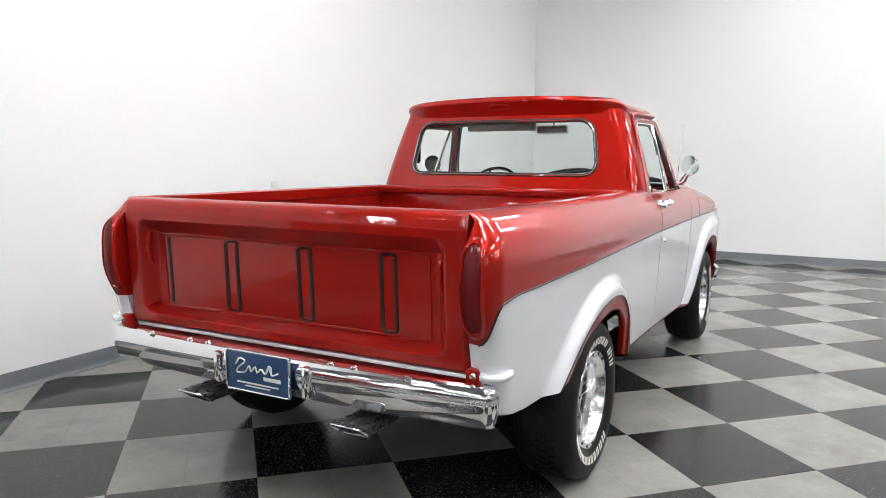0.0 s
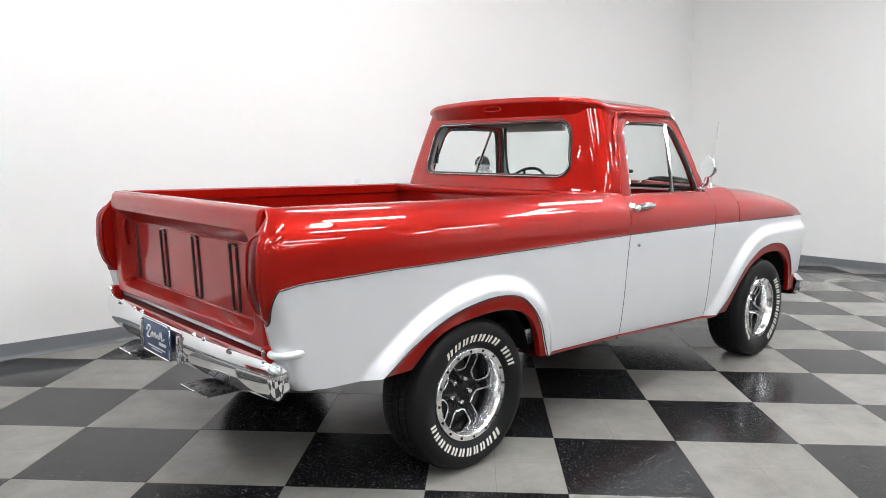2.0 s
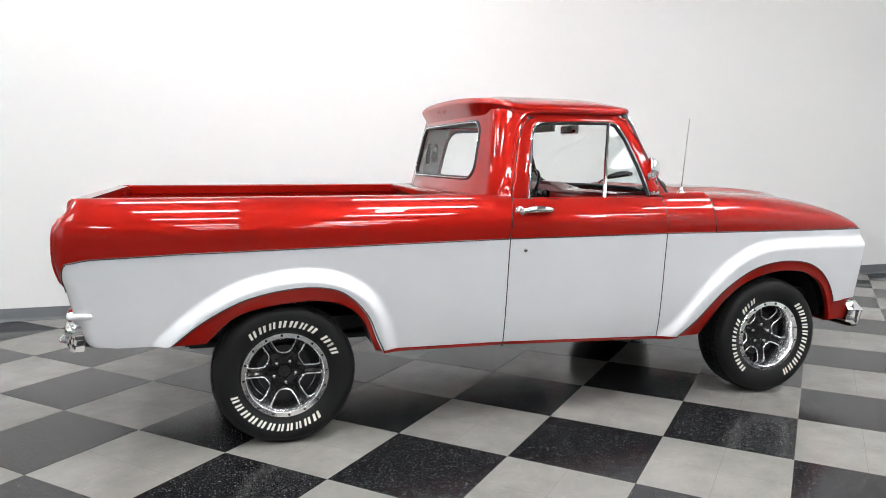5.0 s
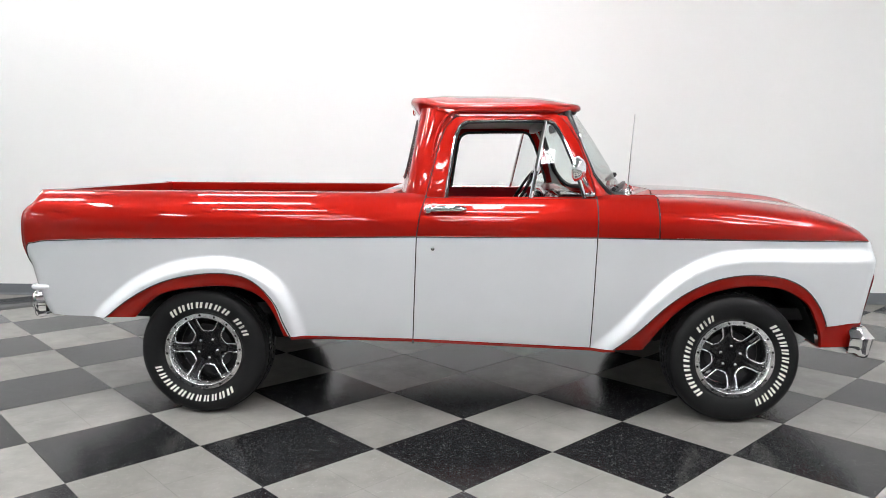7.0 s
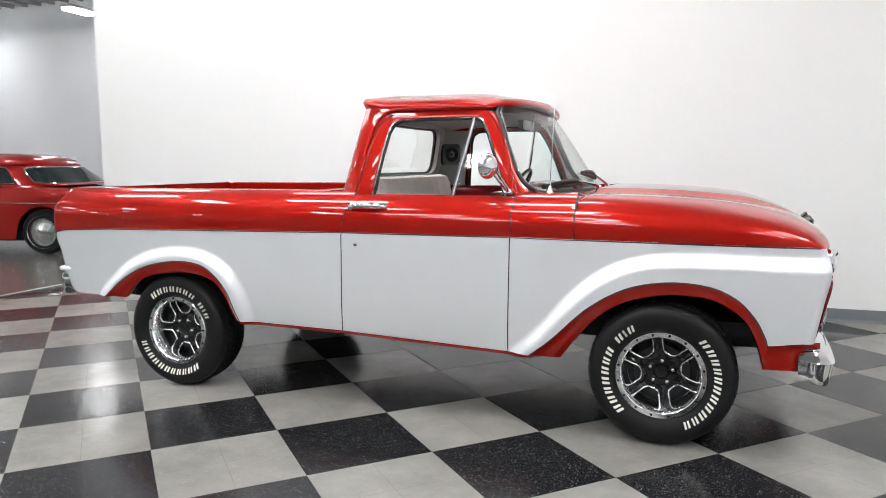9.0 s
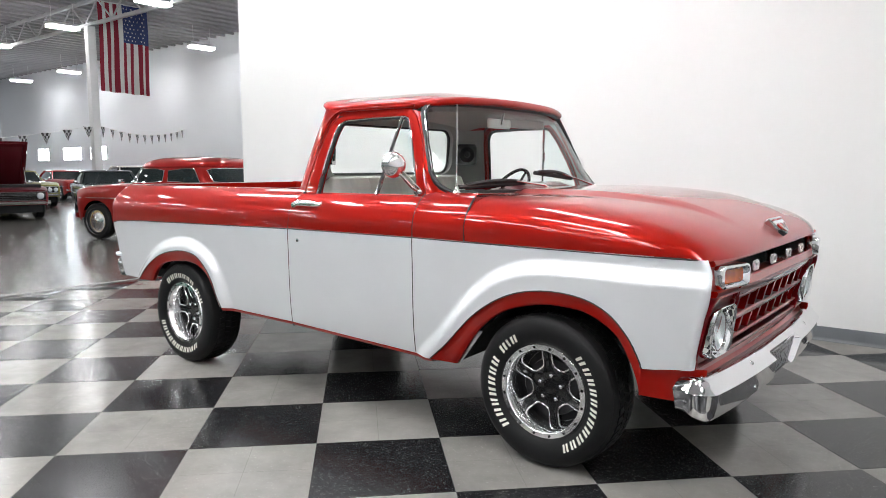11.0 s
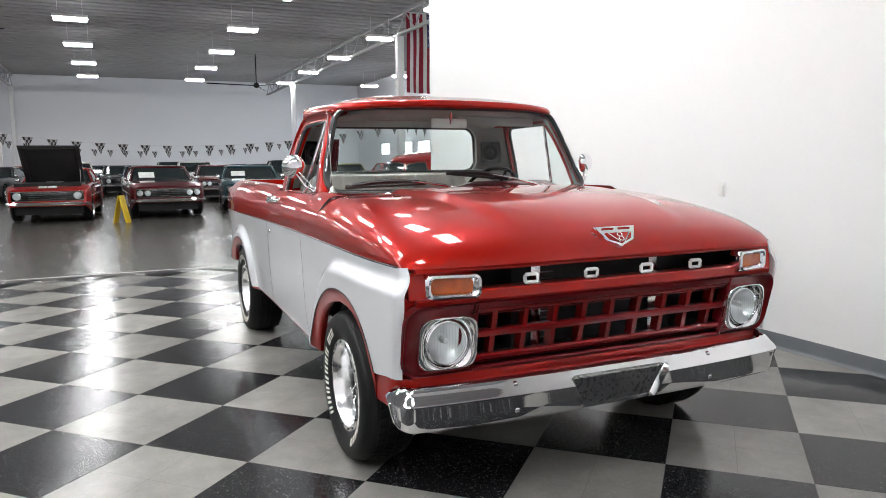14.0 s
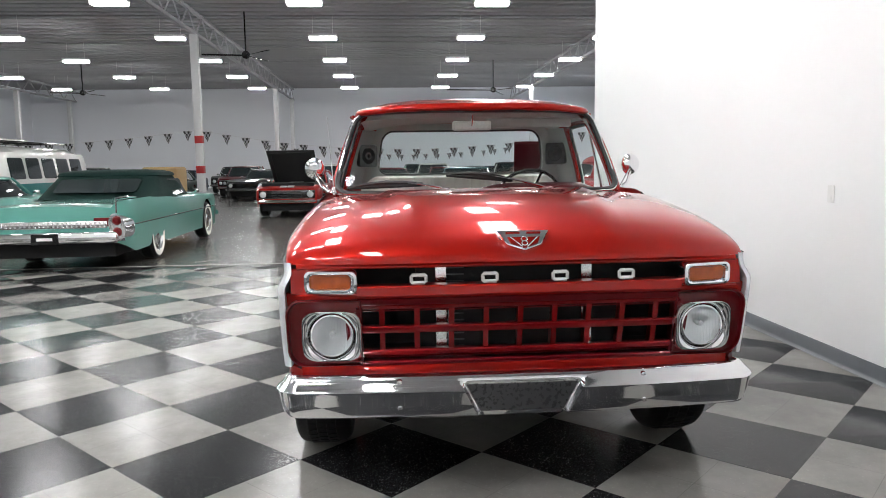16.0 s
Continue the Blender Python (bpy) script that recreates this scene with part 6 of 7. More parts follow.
def car(name, label, at, heading, paint, L=4.7, W=1.82, H=1.34, wb=2.75, front=0.85, hood_z=0.90, belt=0.92, deck_z=0.92, roof=None,
        cabin=(0.30, -0.15, -1.15, -1.75), hood_up=None, stripes=None, wheel_r=0.33, white_wall=False, lamps=2, grille=None, nose_drop=0.10, tail_drop=0.08, paper=False, fins=False, group="cars in the hall", dome=0.055, soft=None, panes=False, rim=0.64, trim_z=None, skirts=False, hood_tilt=42):
    """A saloon or coupe of the period: nose towards +x, origin on the floor between the wheels. cabin: windshield base, roof front, roof rear, rear glass base."""
    t = thing(name, label, "car", at, group)
    t.rotation_euler = (0, 0, radians(heading))
    xf, xr = wb / 2 + front, wb / 2 + front - L
    hw = W / 2
    wx = (wb / 2, -wb / 2)
    ra = wheel_r + 0.07

    def top(x):
        e = 0.12
        z = interp(x, [(xr, deck_z - tail_drop), (xr + 0.25, deck_z), (cabin[3], deck_z + 0.01), (cabin[2], belt + 0.01), (cabin[0], belt), (cabin[0] + 0.25, hood_z + 0.03), (xf - 0.3, hood_z - 0.01), (xf, hood_z - nose_drop)])
        return z

    def width(x):
        return hw * (1 - 0.10 * max(0, (x - xf + 0.6) / 0.6) ** 3 - 0.08 * max(0, (xr + 0.6 - x) / 0.6) ** 3)

    def low(x):
        z = 0.24 + 0.16 * max(0, (x - xf + 0.35) / 0.35) + 0.16 * max(0, (xr + 0.45 - x) / 0.45)
        for w in wx:
            d = abs(x - w)
            if skirts and w < 0:
                z = max(z, min(wheel_r + 0.03, z + 0.4 * max(0.0, ra - d)))
            elif d < ra:
                z = max(z, wheel_r + math.sqrt(ra * ra - d * d) - 0.02)
        return z
    cols = []
    for x in np.linspace(xr, xf, 90):
        w, zt, zl = width(x), top(x), low(x)
        mid = zl + (zt - 0.10 - zl) * 0.55
        half_ = [(w - 0.03, zl), (w, mid), (w - 0.005, zt - 0.10), (w - 0.03, zt - 0.035), (w - 0.10, zt), (w * 0.5, zt + 0.015), (0, zt + 0.02)]
        if fins and x < -0.4:
            f = min(1, (-0.4 - x) / 1.6)
            half_[3] = (w - 0.02, zt - 0.035 + 0.10 * f)
            half_[4] = (w - 0.09, zt - 0.01 * f)
        cols.append([(x, -y, z) for y, z in half_] + [(x, y, z) for y, z in reversed(half_[:-1])])
    bm = bmesh.new()
    vs = grid(bm, cols)
    for row in (vs[0], vs[-1]):
        cap(bm, row)
    body = part("body", bm, paint, t, angle=30)
    part("underside", nbox(xr + 0.15, xf - 0.15, -hw + 0.2, hw - 0.2, 0.2, 0.5), UNDER, t)
    # glasshouse
    bz, rz = belt + 0.005, H - dome
    ex = 0.38 if panes else 0.28
    rows = []
    for z, x0, x1, w0_ in ((bz, cabin[3], cabin[0], hw - 0.08), (bz + (rz - bz) * 0.5, (cabin[3] * 0.45 + cabin[2] * 0.55), (cabin[0] * 0.45 + cabin[1] * 0.55), hw - 0.13), (rz, cabin[2], cabin[1], hw - 0.22)):
        rows.append([(x0 + (x1 - x0) * (0.5 + 0.5 * u), w0_ * v, z) for u, v in [(math.copysign(abs(math.cos(a)) ** ex, math.cos(a)), math.copysign(abs(math.sin(a)) ** ex, math.sin(a))) for a in np.linspace(0, 2 * math.pi, 49)[:-1]]])
    g_ = part("glasshouse", ngrid(rows, closed=True), paint if panes else soft or CAR_GLASS, t, "body-coloured window surrounds" if panes else "canvas hood sides" if soft else "dark tinted window band")
    if panes:
        def on_house(a, q):
            """Just outside the glasshouse at angle a and height q 0..1."""
            x0, x1 = cabin[3] + (cabin[2] - cabin[3]) * 1.1 * q / (1 + 0.1 * q), cabin[0] + (cabin[1] - cabin[0]) * 1.1 * q / (1 + 0.1 * q)
            w_ = hw - 0.08 - 0.10 * q if q < 0.5 else hw - 0.13 - 0.18 * (q - 0.5)
            u_, v_ = math.copysign(abs(math.cos(a)) ** ex, math.cos(a)), math.copysign(abs(math.sin(a)) ** ex, math.sin(a))
            return ((x0 + x1) / 2 + ((x1 - x0) / 2 + 0.008) * u_, (w_ + 0.012) * v_, bz + (rz - bz) * q)

        def turn(u_):
            return math.acos(math.copysign(abs(u_) ** (1 / ex), u_))
        spans = [("windshield", -1.05, 1.05), ("rear_window", math.pi - 1.15, math.pi + 1.15)]
        for s in (-1, 1):
            spans += [("side_window", s * turn(0.86), s * turn(0.22)), ("quarter_window", s * turn(0.12), s * turn(-0.47))]
        for nm, a0, a1 in spans:
            rows = []
            for k in range(25):
                f = k / 24
                inset = 0.30 * max(0, abs(2 * f - 1) - 0.82) / 0.18
                rows.append([on_house(a0 + (a1 - a0) * f, 0.10 + 0.78 * (inset * 0.3 + (1 - inset * 0.75) * j / 5)) for j in range(6)])
            w_ob = part(nm, ngrid(rows, thick=0.004), CAR_GLASS, t)
            rim_pts = [r[0] for r in rows] + [r[-1] for r in reversed(rows)]
            part("bright_frame", tube(rim_pts, 0.010, 5, closed=True), CHROME, w_ob, "bright window frame")
    rows = []
    shape = ((1.03, -0.02), (1.05, 0.0), (1.02, dome * 0.35), (0.95, dome * 0.6), (0.82, dome * 0.8), (0.5, dome * 0.96), (0.01, dome))
    if panes:
        shape = ((1.015, -0.02), (1.03, 0.0), (1.0, dome * 0.22), (0.95, dome * 0.42), (0.86, dome * 0.62), (0.72, dome * 0.80), (0.48, dome * 0.94), (0.2, dome * 0.99), (0.01, dome))
    for k, dz in shape:
        cx_, hl_ = (cabin[1] + cabin[2]) / 2, (cabin[1] - cabin[2]) / 2
        rows.append([(cx_ + hl_ * k * u, (hw - 0.20) * k * v, rz + dz) for u, v in [(math.copysign(abs(math.cos(a)) ** (ex + 0.07), math.cos(a)), math.copysign(abs(math.sin(a)) ** (ex + 0.07), math.sin(a))) for a in np.linspace(0, 2 * math.pi, 49)[:-1]]])
    part("roof", ngrid(rows, closed=True), roof or paint, t)
    for s in (-1, 1):
        if soft:
            xm_, zq = (cabin[1] + cabin[2]) / 2, (bz + rz) / 2
            b_ = prism(round_loop(xm_ - 0.10, cabin[1] + 0.12, bz + 0.02, rz - 0.07, 0.05, 4), lambda x, z: (x, s * (hw - 0.07 - 0.14 * (z - bz) / (rz - bz)), z), lambda x, z: (x, s * (hw - 0.16 - 0.14 * (z - bz) / (rz - bz)), z))
            part("side_window", b_, CAR_GLASS, t)
        for a, b, r in () if soft or panes else (((cabin[0], bz), (cabin[1], rz), 0.022), ((cabin[3] + 0.03, bz), (cabin[2], rz), 0.05)):
            part("pillar", tube([(a[0] - 0.02, s * (hw - 0.10), a[1]), (b[0], s * (hw - 0.235), b[1])], r, 6), roof or paint, t)
        part("side_trim", tube([(x, s * (width(x) - 0.002), trim_z or low(0) + 0.38) for x in np.linspace(xr + 0.15, xf - 0.1, 16)], 0.010, 5), CHROME, t)
        part("mirror", nbox(cabin[0] - 0.15, cabin[0] - 0.07, s * (hw + 0.02) - 0.05, s * (hw + 0.02) + 0.05, belt + 0.02, belt + 0.10, bevel=0.02), CHROME, t)
        for w in wx:
            wh = new("wheel")
            wh.parent = t
            wh.location = (w, s * (hw - 0.13), wheel_r)
            part("tyre", lathe([(wheel_r * 0.62, -0.10), (wheel_r * 0.9, -0.11), (wheel_r, -0.07), (wheel_r, 0.07), (wheel_r * 0.9, 0.11), (wheel_r * 0.62, 0.10)], 28, "y", close=True), RUBBER, wh)
            if white_wall:
                part("white_wall", lathe([(wheel_r * 0.64, s * 0.106), (wheel_r * 0.86, s * 0.113)], 28, "y"), TYRE_WHITE, wh, "wide white wall")
            part("rim", lathe([(0.0, s * 0.10), (wheel_r * 0.2, s * 0.10), (wheel_r * 0.35, s * 0.07), (wheel_r * (rim - 0.05), s * 0.085), (wheel_r * rim, s * 0.112)], 24, "y"), ALLOY, wh)
    # ends
    zb = 0.46
    bmf = ngrid([[(xf - 0.10 * (abs(y) / hw) ** 3 + dx, y, zb + dz) for dx, dz in ((0.0, 0.045), (0.05, 0.04), (0.07, 0.0), (0.05, -0.04), (0.0, -0.045))] for y in np.linspace(-hw * 0.98, hw * 0.98, 15)])
    part("front_bumper", bmf, CHROME, t, "chrome bumper")
    bmr = ngrid([[(xr + 0.10 * (abs(y) / hw) ** 3 - dx, y, zb + dz) for dx, dz in ((0.0, 0.045), (0.05, 0.04), (0.07, 0.0), (0.05, -0.04), (0.0, -0.045))] for y in np.linspace(-hw * 0.98, hw * 0.98, 15)])
    part("rear_bumper", bmr, CHROME, t, "chrome bumper")
    z1 = hood_z - nose_drop - 0.05
    part("grille", nbox(xf - 0.06, xf + 0.012, -hw * 0.84, hw * 0.84, 0.54, z1, bevel=0.012), grille or GLOSS_BLACK, t, "dark full-width grille")
    for z in (0.535, z1):
        part("grille_edge", tube([(xf + 0.014, -hw * 0.84, z), (xf + 0.014, hw * 0.84, z)], 0.007, 5), CHROME, t)
    for k in range(4):
        z = 0.575 + k * (z1 - 0.61) / 3
        part("grille_bar", nbox(xf + 0.010, xf + 0.016, -hw * 0.45, hw * 0.45, z, z + 0.004), FIN, t)
    ly = [hw * 0.70] if lamps == 2 else [hw * 0.75, hw * 0.55]
    for s in (-1, 1):
        for y in ly:
            k_ = 0.088 if lamps == 2 else 0.072
            hl_ = part("headlamp", lathe([(0.0, 0.030), (k_ * 0.5, 0.026), (k_ * 0.85, 0.012), (k_ * 0.92, 0.004)], 20, "x", (xf + 0.006, s * y, (0.54 + z1) / 2)), CLEAR, t, "round headlamp")
            part("ring", lathe([(k_ * 0.9, 0.008), (k_ * 0.97, 0.020), (k_ * 1.06, 0.014), (k_ * 1.1, -0.02)], 20, "x", (xf + 0.006, s * y, (0.54 + z1) / 2)), CHROME, hl_, "chrome lamp ring")
        part("tail_lamp", nbox(xr - 0.012, xr + 0.02, s * hw * 0.72 - 0.12, s * hw * 0.72 + 0.12, 0.62, 0.74, bevel=0.01), TAIL_RED, t, "red tail lamp")
    if soft:
        b_ = prism(round_loop(-hw * 0.62, hw * 0.62, 0.22, 0.80, 0.08, 5), lambda y, q: (cabin[3] + (cabin[2] - cabin[3]) * q - 0.035, y, bz + (rz - bz) * q + 0.02), lambda y, q: (cabin[3] + (cabin[2] - cabin[3]) * q + 0.06, y, bz + (rz - bz) * q))
        part("rear_window", b_, CAR_GLASS, t, "wide rear window in the soft top")
    if stripes:
        for s in (-1, 1):
            rows = [[(x, s * 0.10 + dy, top(x) + 0.026) for dy in (-0.09, 0.09)] for x in np.linspace(cabin[0] + 0.1, xf - 0.03, 12)]
            part("stripe", ngrid(rows, thick=0.003), stripes, t, "painted racing stripe")
    if hood_up:
        hx = cabin[0] + 0.28
        ln = (xf - hx) * 0.80
        m = Matrix.Translation((hx, 0, hood_z + 0.03)) @ Matrix.Rotation(radians(-hood_tilt), 4, "Y")
        bm = nbox(0, ln, -hw + 0.24, hw - 0.24, -0.02, 0.02, bevel=0.012)
        box(bm, 0.05, ln - 0.05, -hw + 0.30, -hw + 0.36, -0.05, -0.02)
        box(bm, 0.05, ln - 0.05, hw - 0.36, hw - 0.30, -0.05, -0.02)
        box(bm, ln - 0.14, ln - 0.05, -hw + 0.30, hw - 0.30, -0.05, -0.02)
        bm.transform(m)
        part("open_hood", bm, hood_up, t, "raised hood")
        part("engine_bay", nbox(hx + 0.05, xf - 0.18, -hw + 0.2, hw - 0.2, hood_z - 0.05, hood_z + 0.045), UNDER, t)
        part("hood_prop", tube([(hx + 0.5, hw - 0.30, hood_z), m @ Vector((0.6, hw - 0.30, -0.01))], 0.006, 5), STEEL_WHITE, t)
    if paper:
        xx, zz = cabin[0] * 0.55 + cabin[1] * 0.45, bz + (rz - bz) * 0.42
        pm = nbox(-0.004, 0.004, -0.20, 0.20, -0.13, 0.13)
        pm.transform(Matrix.Translation((xx + 0.06, -0.36, zz)) @ Matrix.Rotation(-math.atan2(cabin[0] - cabin[1], rz - bz), 4, "Y"))
        part("window_sheet", pm, PAPER, t, "white information sheet behind the windshield")
    return t


TEAL = car_paint("pale_teal", (0.22, 0.66, 0.55))
BRIGHT_RED = car_paint("bright_red", (0.62, 0.018, 0.014))
MAROON = car_paint("maroon", (0.16, 0.006, 0.014))
DEEP_TEAL = car_paint("deep_teal", (0.015, 0.11, 0.14))
DARK_GREY = car_paint("dark_grey", (0.05, 0.055, 0.06))
DARK_GREEN = car_paint("dark_green", (0.02, 0.07, 0.05))
OFF_WHITE = car_paint("off_white", (1.15, 1.15, 1.08))
SOFT_YELLOW = car_paint("soft_yellow", (0.45, 0.42, 0.14))
NAVY = car_paint("navy", (0.015, 0.03, 0.08))
TOP_GREEN = mat("dark_green_canvas", (0.006, 0.022, 0.019), spec=0.2, rough=0.8, bump=0.3, bump_scale=300)

car("coupe", "bright red coupe with white stripes and its black hood raised", (-16.9, -3.25, 0), -3, BRIGHT_RED, hood_up=BLACK_CLOTH, stripes=FLAG_WHITE, cabin=(0.25, -0.25, -1.0, -1.65), H=1.30)
car("coupe", "maroon coupe with a white sheet behind the windshield", (-17.1, -0.75, 0), 2, MAROON, lamps=4, paper=True, cabin=(0.35, -0.2, -1.1, -1.7), H=1.33)
car("coupe", "deep teal coupe parked in the row on concrete", (-17.8, 1.85, 0), -42 + 36, DEEP_TEAL, paper=True, cabin=(0.35, -0.2, -1.1, -1.75), H=1.31)
car("coupe", "maroon coupe with its maroon hood raised", (-19.6, 4.35, 0), -8, MAROON, hood_up=MAROON, hood_tilt=60, cabin=(0.25, -0.25, -1.0, -1.65), H=1.30)
car("saloon_car", "red two-door saloon of the fifties with a rounded roof", (-9.6, 4.25, 0), 196, BRIGHT_RED, dome=0.19, L=4.9, W=1.88, H=1.58, wb=2.92, front=0.56, hood_z=1.03, belt=1.06, deck_z=1.0, nose_drop=0.05, cabin=(0.84, 0.62, -1.30, -1.75), wheel_r=0.35, panes=True, rim=0.74, trim_z=0.80)
cad = car("convertible_car", "pale teal fifties convertible with fins and a dark green soft top", (-7.95, -5.15, 0), 181, TEAL, soft=TOP_GREEN, dome=0.10, L=5.7, W=2.0, H=1.38, wb=3.25, front=0.95, hood_z=0.90, belt=0.92, deck_z=0.90, roof=TOP_GREEN, cabin=(0.75, 0.15, -0.95, -1.60), wheel_r=0.36, white_wall=True, lamps=4, fins=True, tail_drop=0.02, skirts=True)
xr = 3.25 / 2 + 0.95 - 5.7
part("rear_grille", nbox(xr - 0.03, xr + 0.05, -0.78, 0.78, 0.60, 0.70, bevel=0.01), CHROME, cad, "chrome rear grille strip")
for k in range(26):
    y = -0.75 + k * 0.06
    part("grille_tooth", nbox(xr - 0.045, xr - 0.03, y - 0.012, y + 0.012, 0.615, 0.685, bevel=0.004, seg=1), ALLOY, cad)
part("valance_bar", nbox(xr - 0.10, xr + 0.02, -0.92, 0.92, 0.40, 0.56, bevel=0.04), CHROME, cad, "deep chrome rear bumper")
part("plate_blank", nbox(xr - 0.112, xr - 0.10, -0.17, 0.17, 0.40, 0.54), GLOSS_BLACK, cad, "dark plate with a plain pale bar")
part("plate_bar", nbox(xr - 0.116, xr - 0.112, -0.10, 0.10, 0.45, 0.49), WHITE, cad)
for s in (-1, 1):
    pod = part("tail_pod", tube([(xr + 0.35, s * 0.90, 0.62), (xr - 0.02, s * 0.90, 0.62)], [0.11, 0.105], 16, flat=1.7), CHROME, cad, "chrome tail lamp pod")
    for z in (0.545, 0.70):
        part("lens", lathe([(0.0, -0.035), (0.04, -0.028), (0.062, 0.0)], 18, "x", (xr - 0.02, s * 0.90, z)), TAIL_RED, pod, "round red lens")
    part("fin_tip", tube([(xr + 0.75, s * 0.92, 0.98), (xr + 0.30, s * 0.915, 1.00), (xr - 0.04, s * 0.91, 0.99), (xr - 0.02, s * 0.905, 0.80)], [0.008, 0.022, 0.018, 0.012], 8), CHROME, cad, "chrome fin edge")
car("convertible_car", "pale teal car beside the bus, mostly hidden", (-8.6, -8.2, 0), 184, TEAL, L=5.2, W=1.95, H=1.30, wb=3.0, cabin=(0.55, 0.05, -1.0, -1.55))

# far rows
far = [(-23.5, -12.5, DARK_GREY, 0), (-23.8, -9.4, DARK_GREEN, 4), (-27.5, -6.2, DARK_GREY, -10), (-25.2, -3.4, OFF_WHITE, 2), (-25.0, -0.8, NAVY, 0), (-24.6, 1.8, MAROON, -3), (-24.8, 4.6, DARK_GREY, -5), (-25.4, 7.2, SOFT_YELLOW, -8),
       (-31.5, -11.0, NAVY, 3), (-31.8, -7.9, MAROON, 0), (-31.2, -4.6, DARK_GREEN, 0), (-31.6, -1.6, DARK_GREY, 2), (-31.4, 1.6, OFF_WHITE, -2), (-31.6, 4.9, NAVY, 0), (-31.2, 8.2, DARK_GREEN, 0), (-21.4, 9.8, OFF_WHITE, -12), (-19.0, 7.4, DARK_GREY, -20), (-30.5, 11.4, BRIGHT_RED, -6),
       (-37.0, -9.5, DARK_GREY, 0), (-37.2, -6.0, BRIGHT_RED, 0), (-37.0, -2.5, NAVY, 0), (-37.1, 1.0, DARK_GREEN, 0), (-37.0, 4.5, DARK_GREY, 0)]
protos = {}
words = {"dark_grey": "dark grey", "dark_green": "dark green", "off_white": "off-white", "navy": "navy blue", "maroon": "maroon", "soft_yellow": "soft yellow", "bright_red": "bright red"}
for n_, (x, y, p, hdg) in enumerate(far):
    key = p.name.replace("_car_paint", "")
    tall = n_ % 3 == 0
    m = pose(x, y, 0, 0, 0, hdg)
    if (key, tall) in protos:
        copy_thing(protos[(key, tall)], m)
    else:
        c = car("saloon_car" if tall else "coupe", words[key] + " classic car parked in the far rows", (0, 0, 0), 0, p, H=1.48 if tall else 1.32, lamps=4 if n_ % 2 else 2, belt=0.98 if tall else 0.92, hood_z=0.96 if tall else 0.9, group="cars in the far rows")
        c.matrix_basis = m
        protos[(key, tall)] = c
pk = thing("van", "teal and white vintage minibus with a loaded roof rack", "van", (-12.4, -9.30, 0))
pk.rotation_euler = (0, 0, radians(180))
hull = []
for x in np.linspace(-2.15, 2.15, 30):
    e = 1 - 0.06 * (abs(x) / 2.15) ** 6
    zr = 1.92 - 0.10 * (abs(x) / 2.15) ** 8
    hull.append((x, e, zr))


def van_ring(x, e, pts):
    return [(x, -y * e, z) for y, z in pts] + [(x, y * e, z) for y, z in reversed(pts)]


part("lower_body", ngrid([van_ring(x, e, [(0.80, 0.32), (0.86, 0.45), (0.87, 0.85), (0.865, 1.10)]) for x, e, z in hull]), car_paint("bus_teal", (0.03, 0.36, 0.35)), pk, "teal lower body")
part("upper_body", ngrid([van_ring(x, e, [(0.865, 1.10), (0.83, 1.35), (0.79, 1.62), (0.72, 1.78), (0.5, z - 0.02), (0.0, z + 0.02)]) for x, e, z in hull]), OFF_WHITE, pk, "white upper body")
for xe in (-2.15, 2.15):
    bm = bmesh.new()
    cap(bm, [bm.verts.new(p) for p in van_ring(xe, 0.94, [(0.80, 0.32), (0.86, 0.45), (0.87, 0.85), (0.865, 1.10), (0.83, 1.35), (0.79, 1.62), (0.72, 1.78), (0.5, 1.80), (0.0, 1.84)])])
    part("end_panel", bm, OFF_WHITE, pk)
for s in (-1, 1):
    for k in range(5):
        x0 = -1.75 + k * 0.72
        b_ = prism(round_loop(x0, x0 + 0.58, 1.20, 1.66, 0.06, 5), lambda x, z: (x, s * (0.872 - 0.16 * (z - 1.17)), z), lambda x, z: (x, s * (0.82 - 0.16 * (z - 1.17)), z))
        part("window", b_, CAR_GLASS, pk, "side window")
    for w in (-1.2, 1.2):
        part("wheel", lathe([(0.0, s * 0.80), (0.2, s * 0.80), (0.30, s * 0.82), (0.33, s * 0.78), (0.33, s * 0.65)], 26, "y", (w, 0, 0.33)), RUBBER, pk)
for y in (-0.55, 0.55):
    part("rack_rail", tube([(-1.6, y, 2.02), (1.5, y, 2.02)], 0.015, 6), GLOSS_BLACK, pk)
for k in range(6):
    x = -1.55 + k * 0.6
    part("rack_bar", tube([(x, -0.55, 1.94), (x, -0.55, 2.02), (x, 0.55, 2.02), (x, 0.55, 1.94)], 0.012, 6), GLOSS_BLACK, pk)
part("rolled_awning", tube([(-1.5, 0.35, 2.08), (1.4, 0.35, 2.08)], 0.07, 12), OFF_WHITE, pk, "rolled white awning on the rack")
tb = thing("canvas_box", "tan canvas covered box among the far cars", "box", (-21.3, -8.6, 0))
part("cover", nbox(-0.7, 0.7, -0.6, 0.6, 0.0, 1.45, bevel=0.12, seg=3), TAN, tb)

# wet floor sign
sg = thing("floor_sign", "yellow folding wet floor sign on the concrete", "sign", (-13.9, -1.8, 0))
for s in (-1, 1):
    bm = nbox(-0.012, 0.012, -0.15, 0.15, 0.0, 0.66, bevel=0.008)
    bm.transform(Matrix.Translation((s * 0.15, 0, 0)) @ Matrix.Rotation(radians(-12 * s), 4, "Y"))
    part("board", bm, YELLOW, sg)
sg.matrix_basis = pose(-13.9, -1.8, 0, 0, 0, 68)

# flag hung from the girder line
fl = thing("flag", "large striped red, white and blue cloth flag hung vertically", "flag", (-20.9, 9.15, 0))
fw, fh, fz = 1.75, 2.90, 6.84


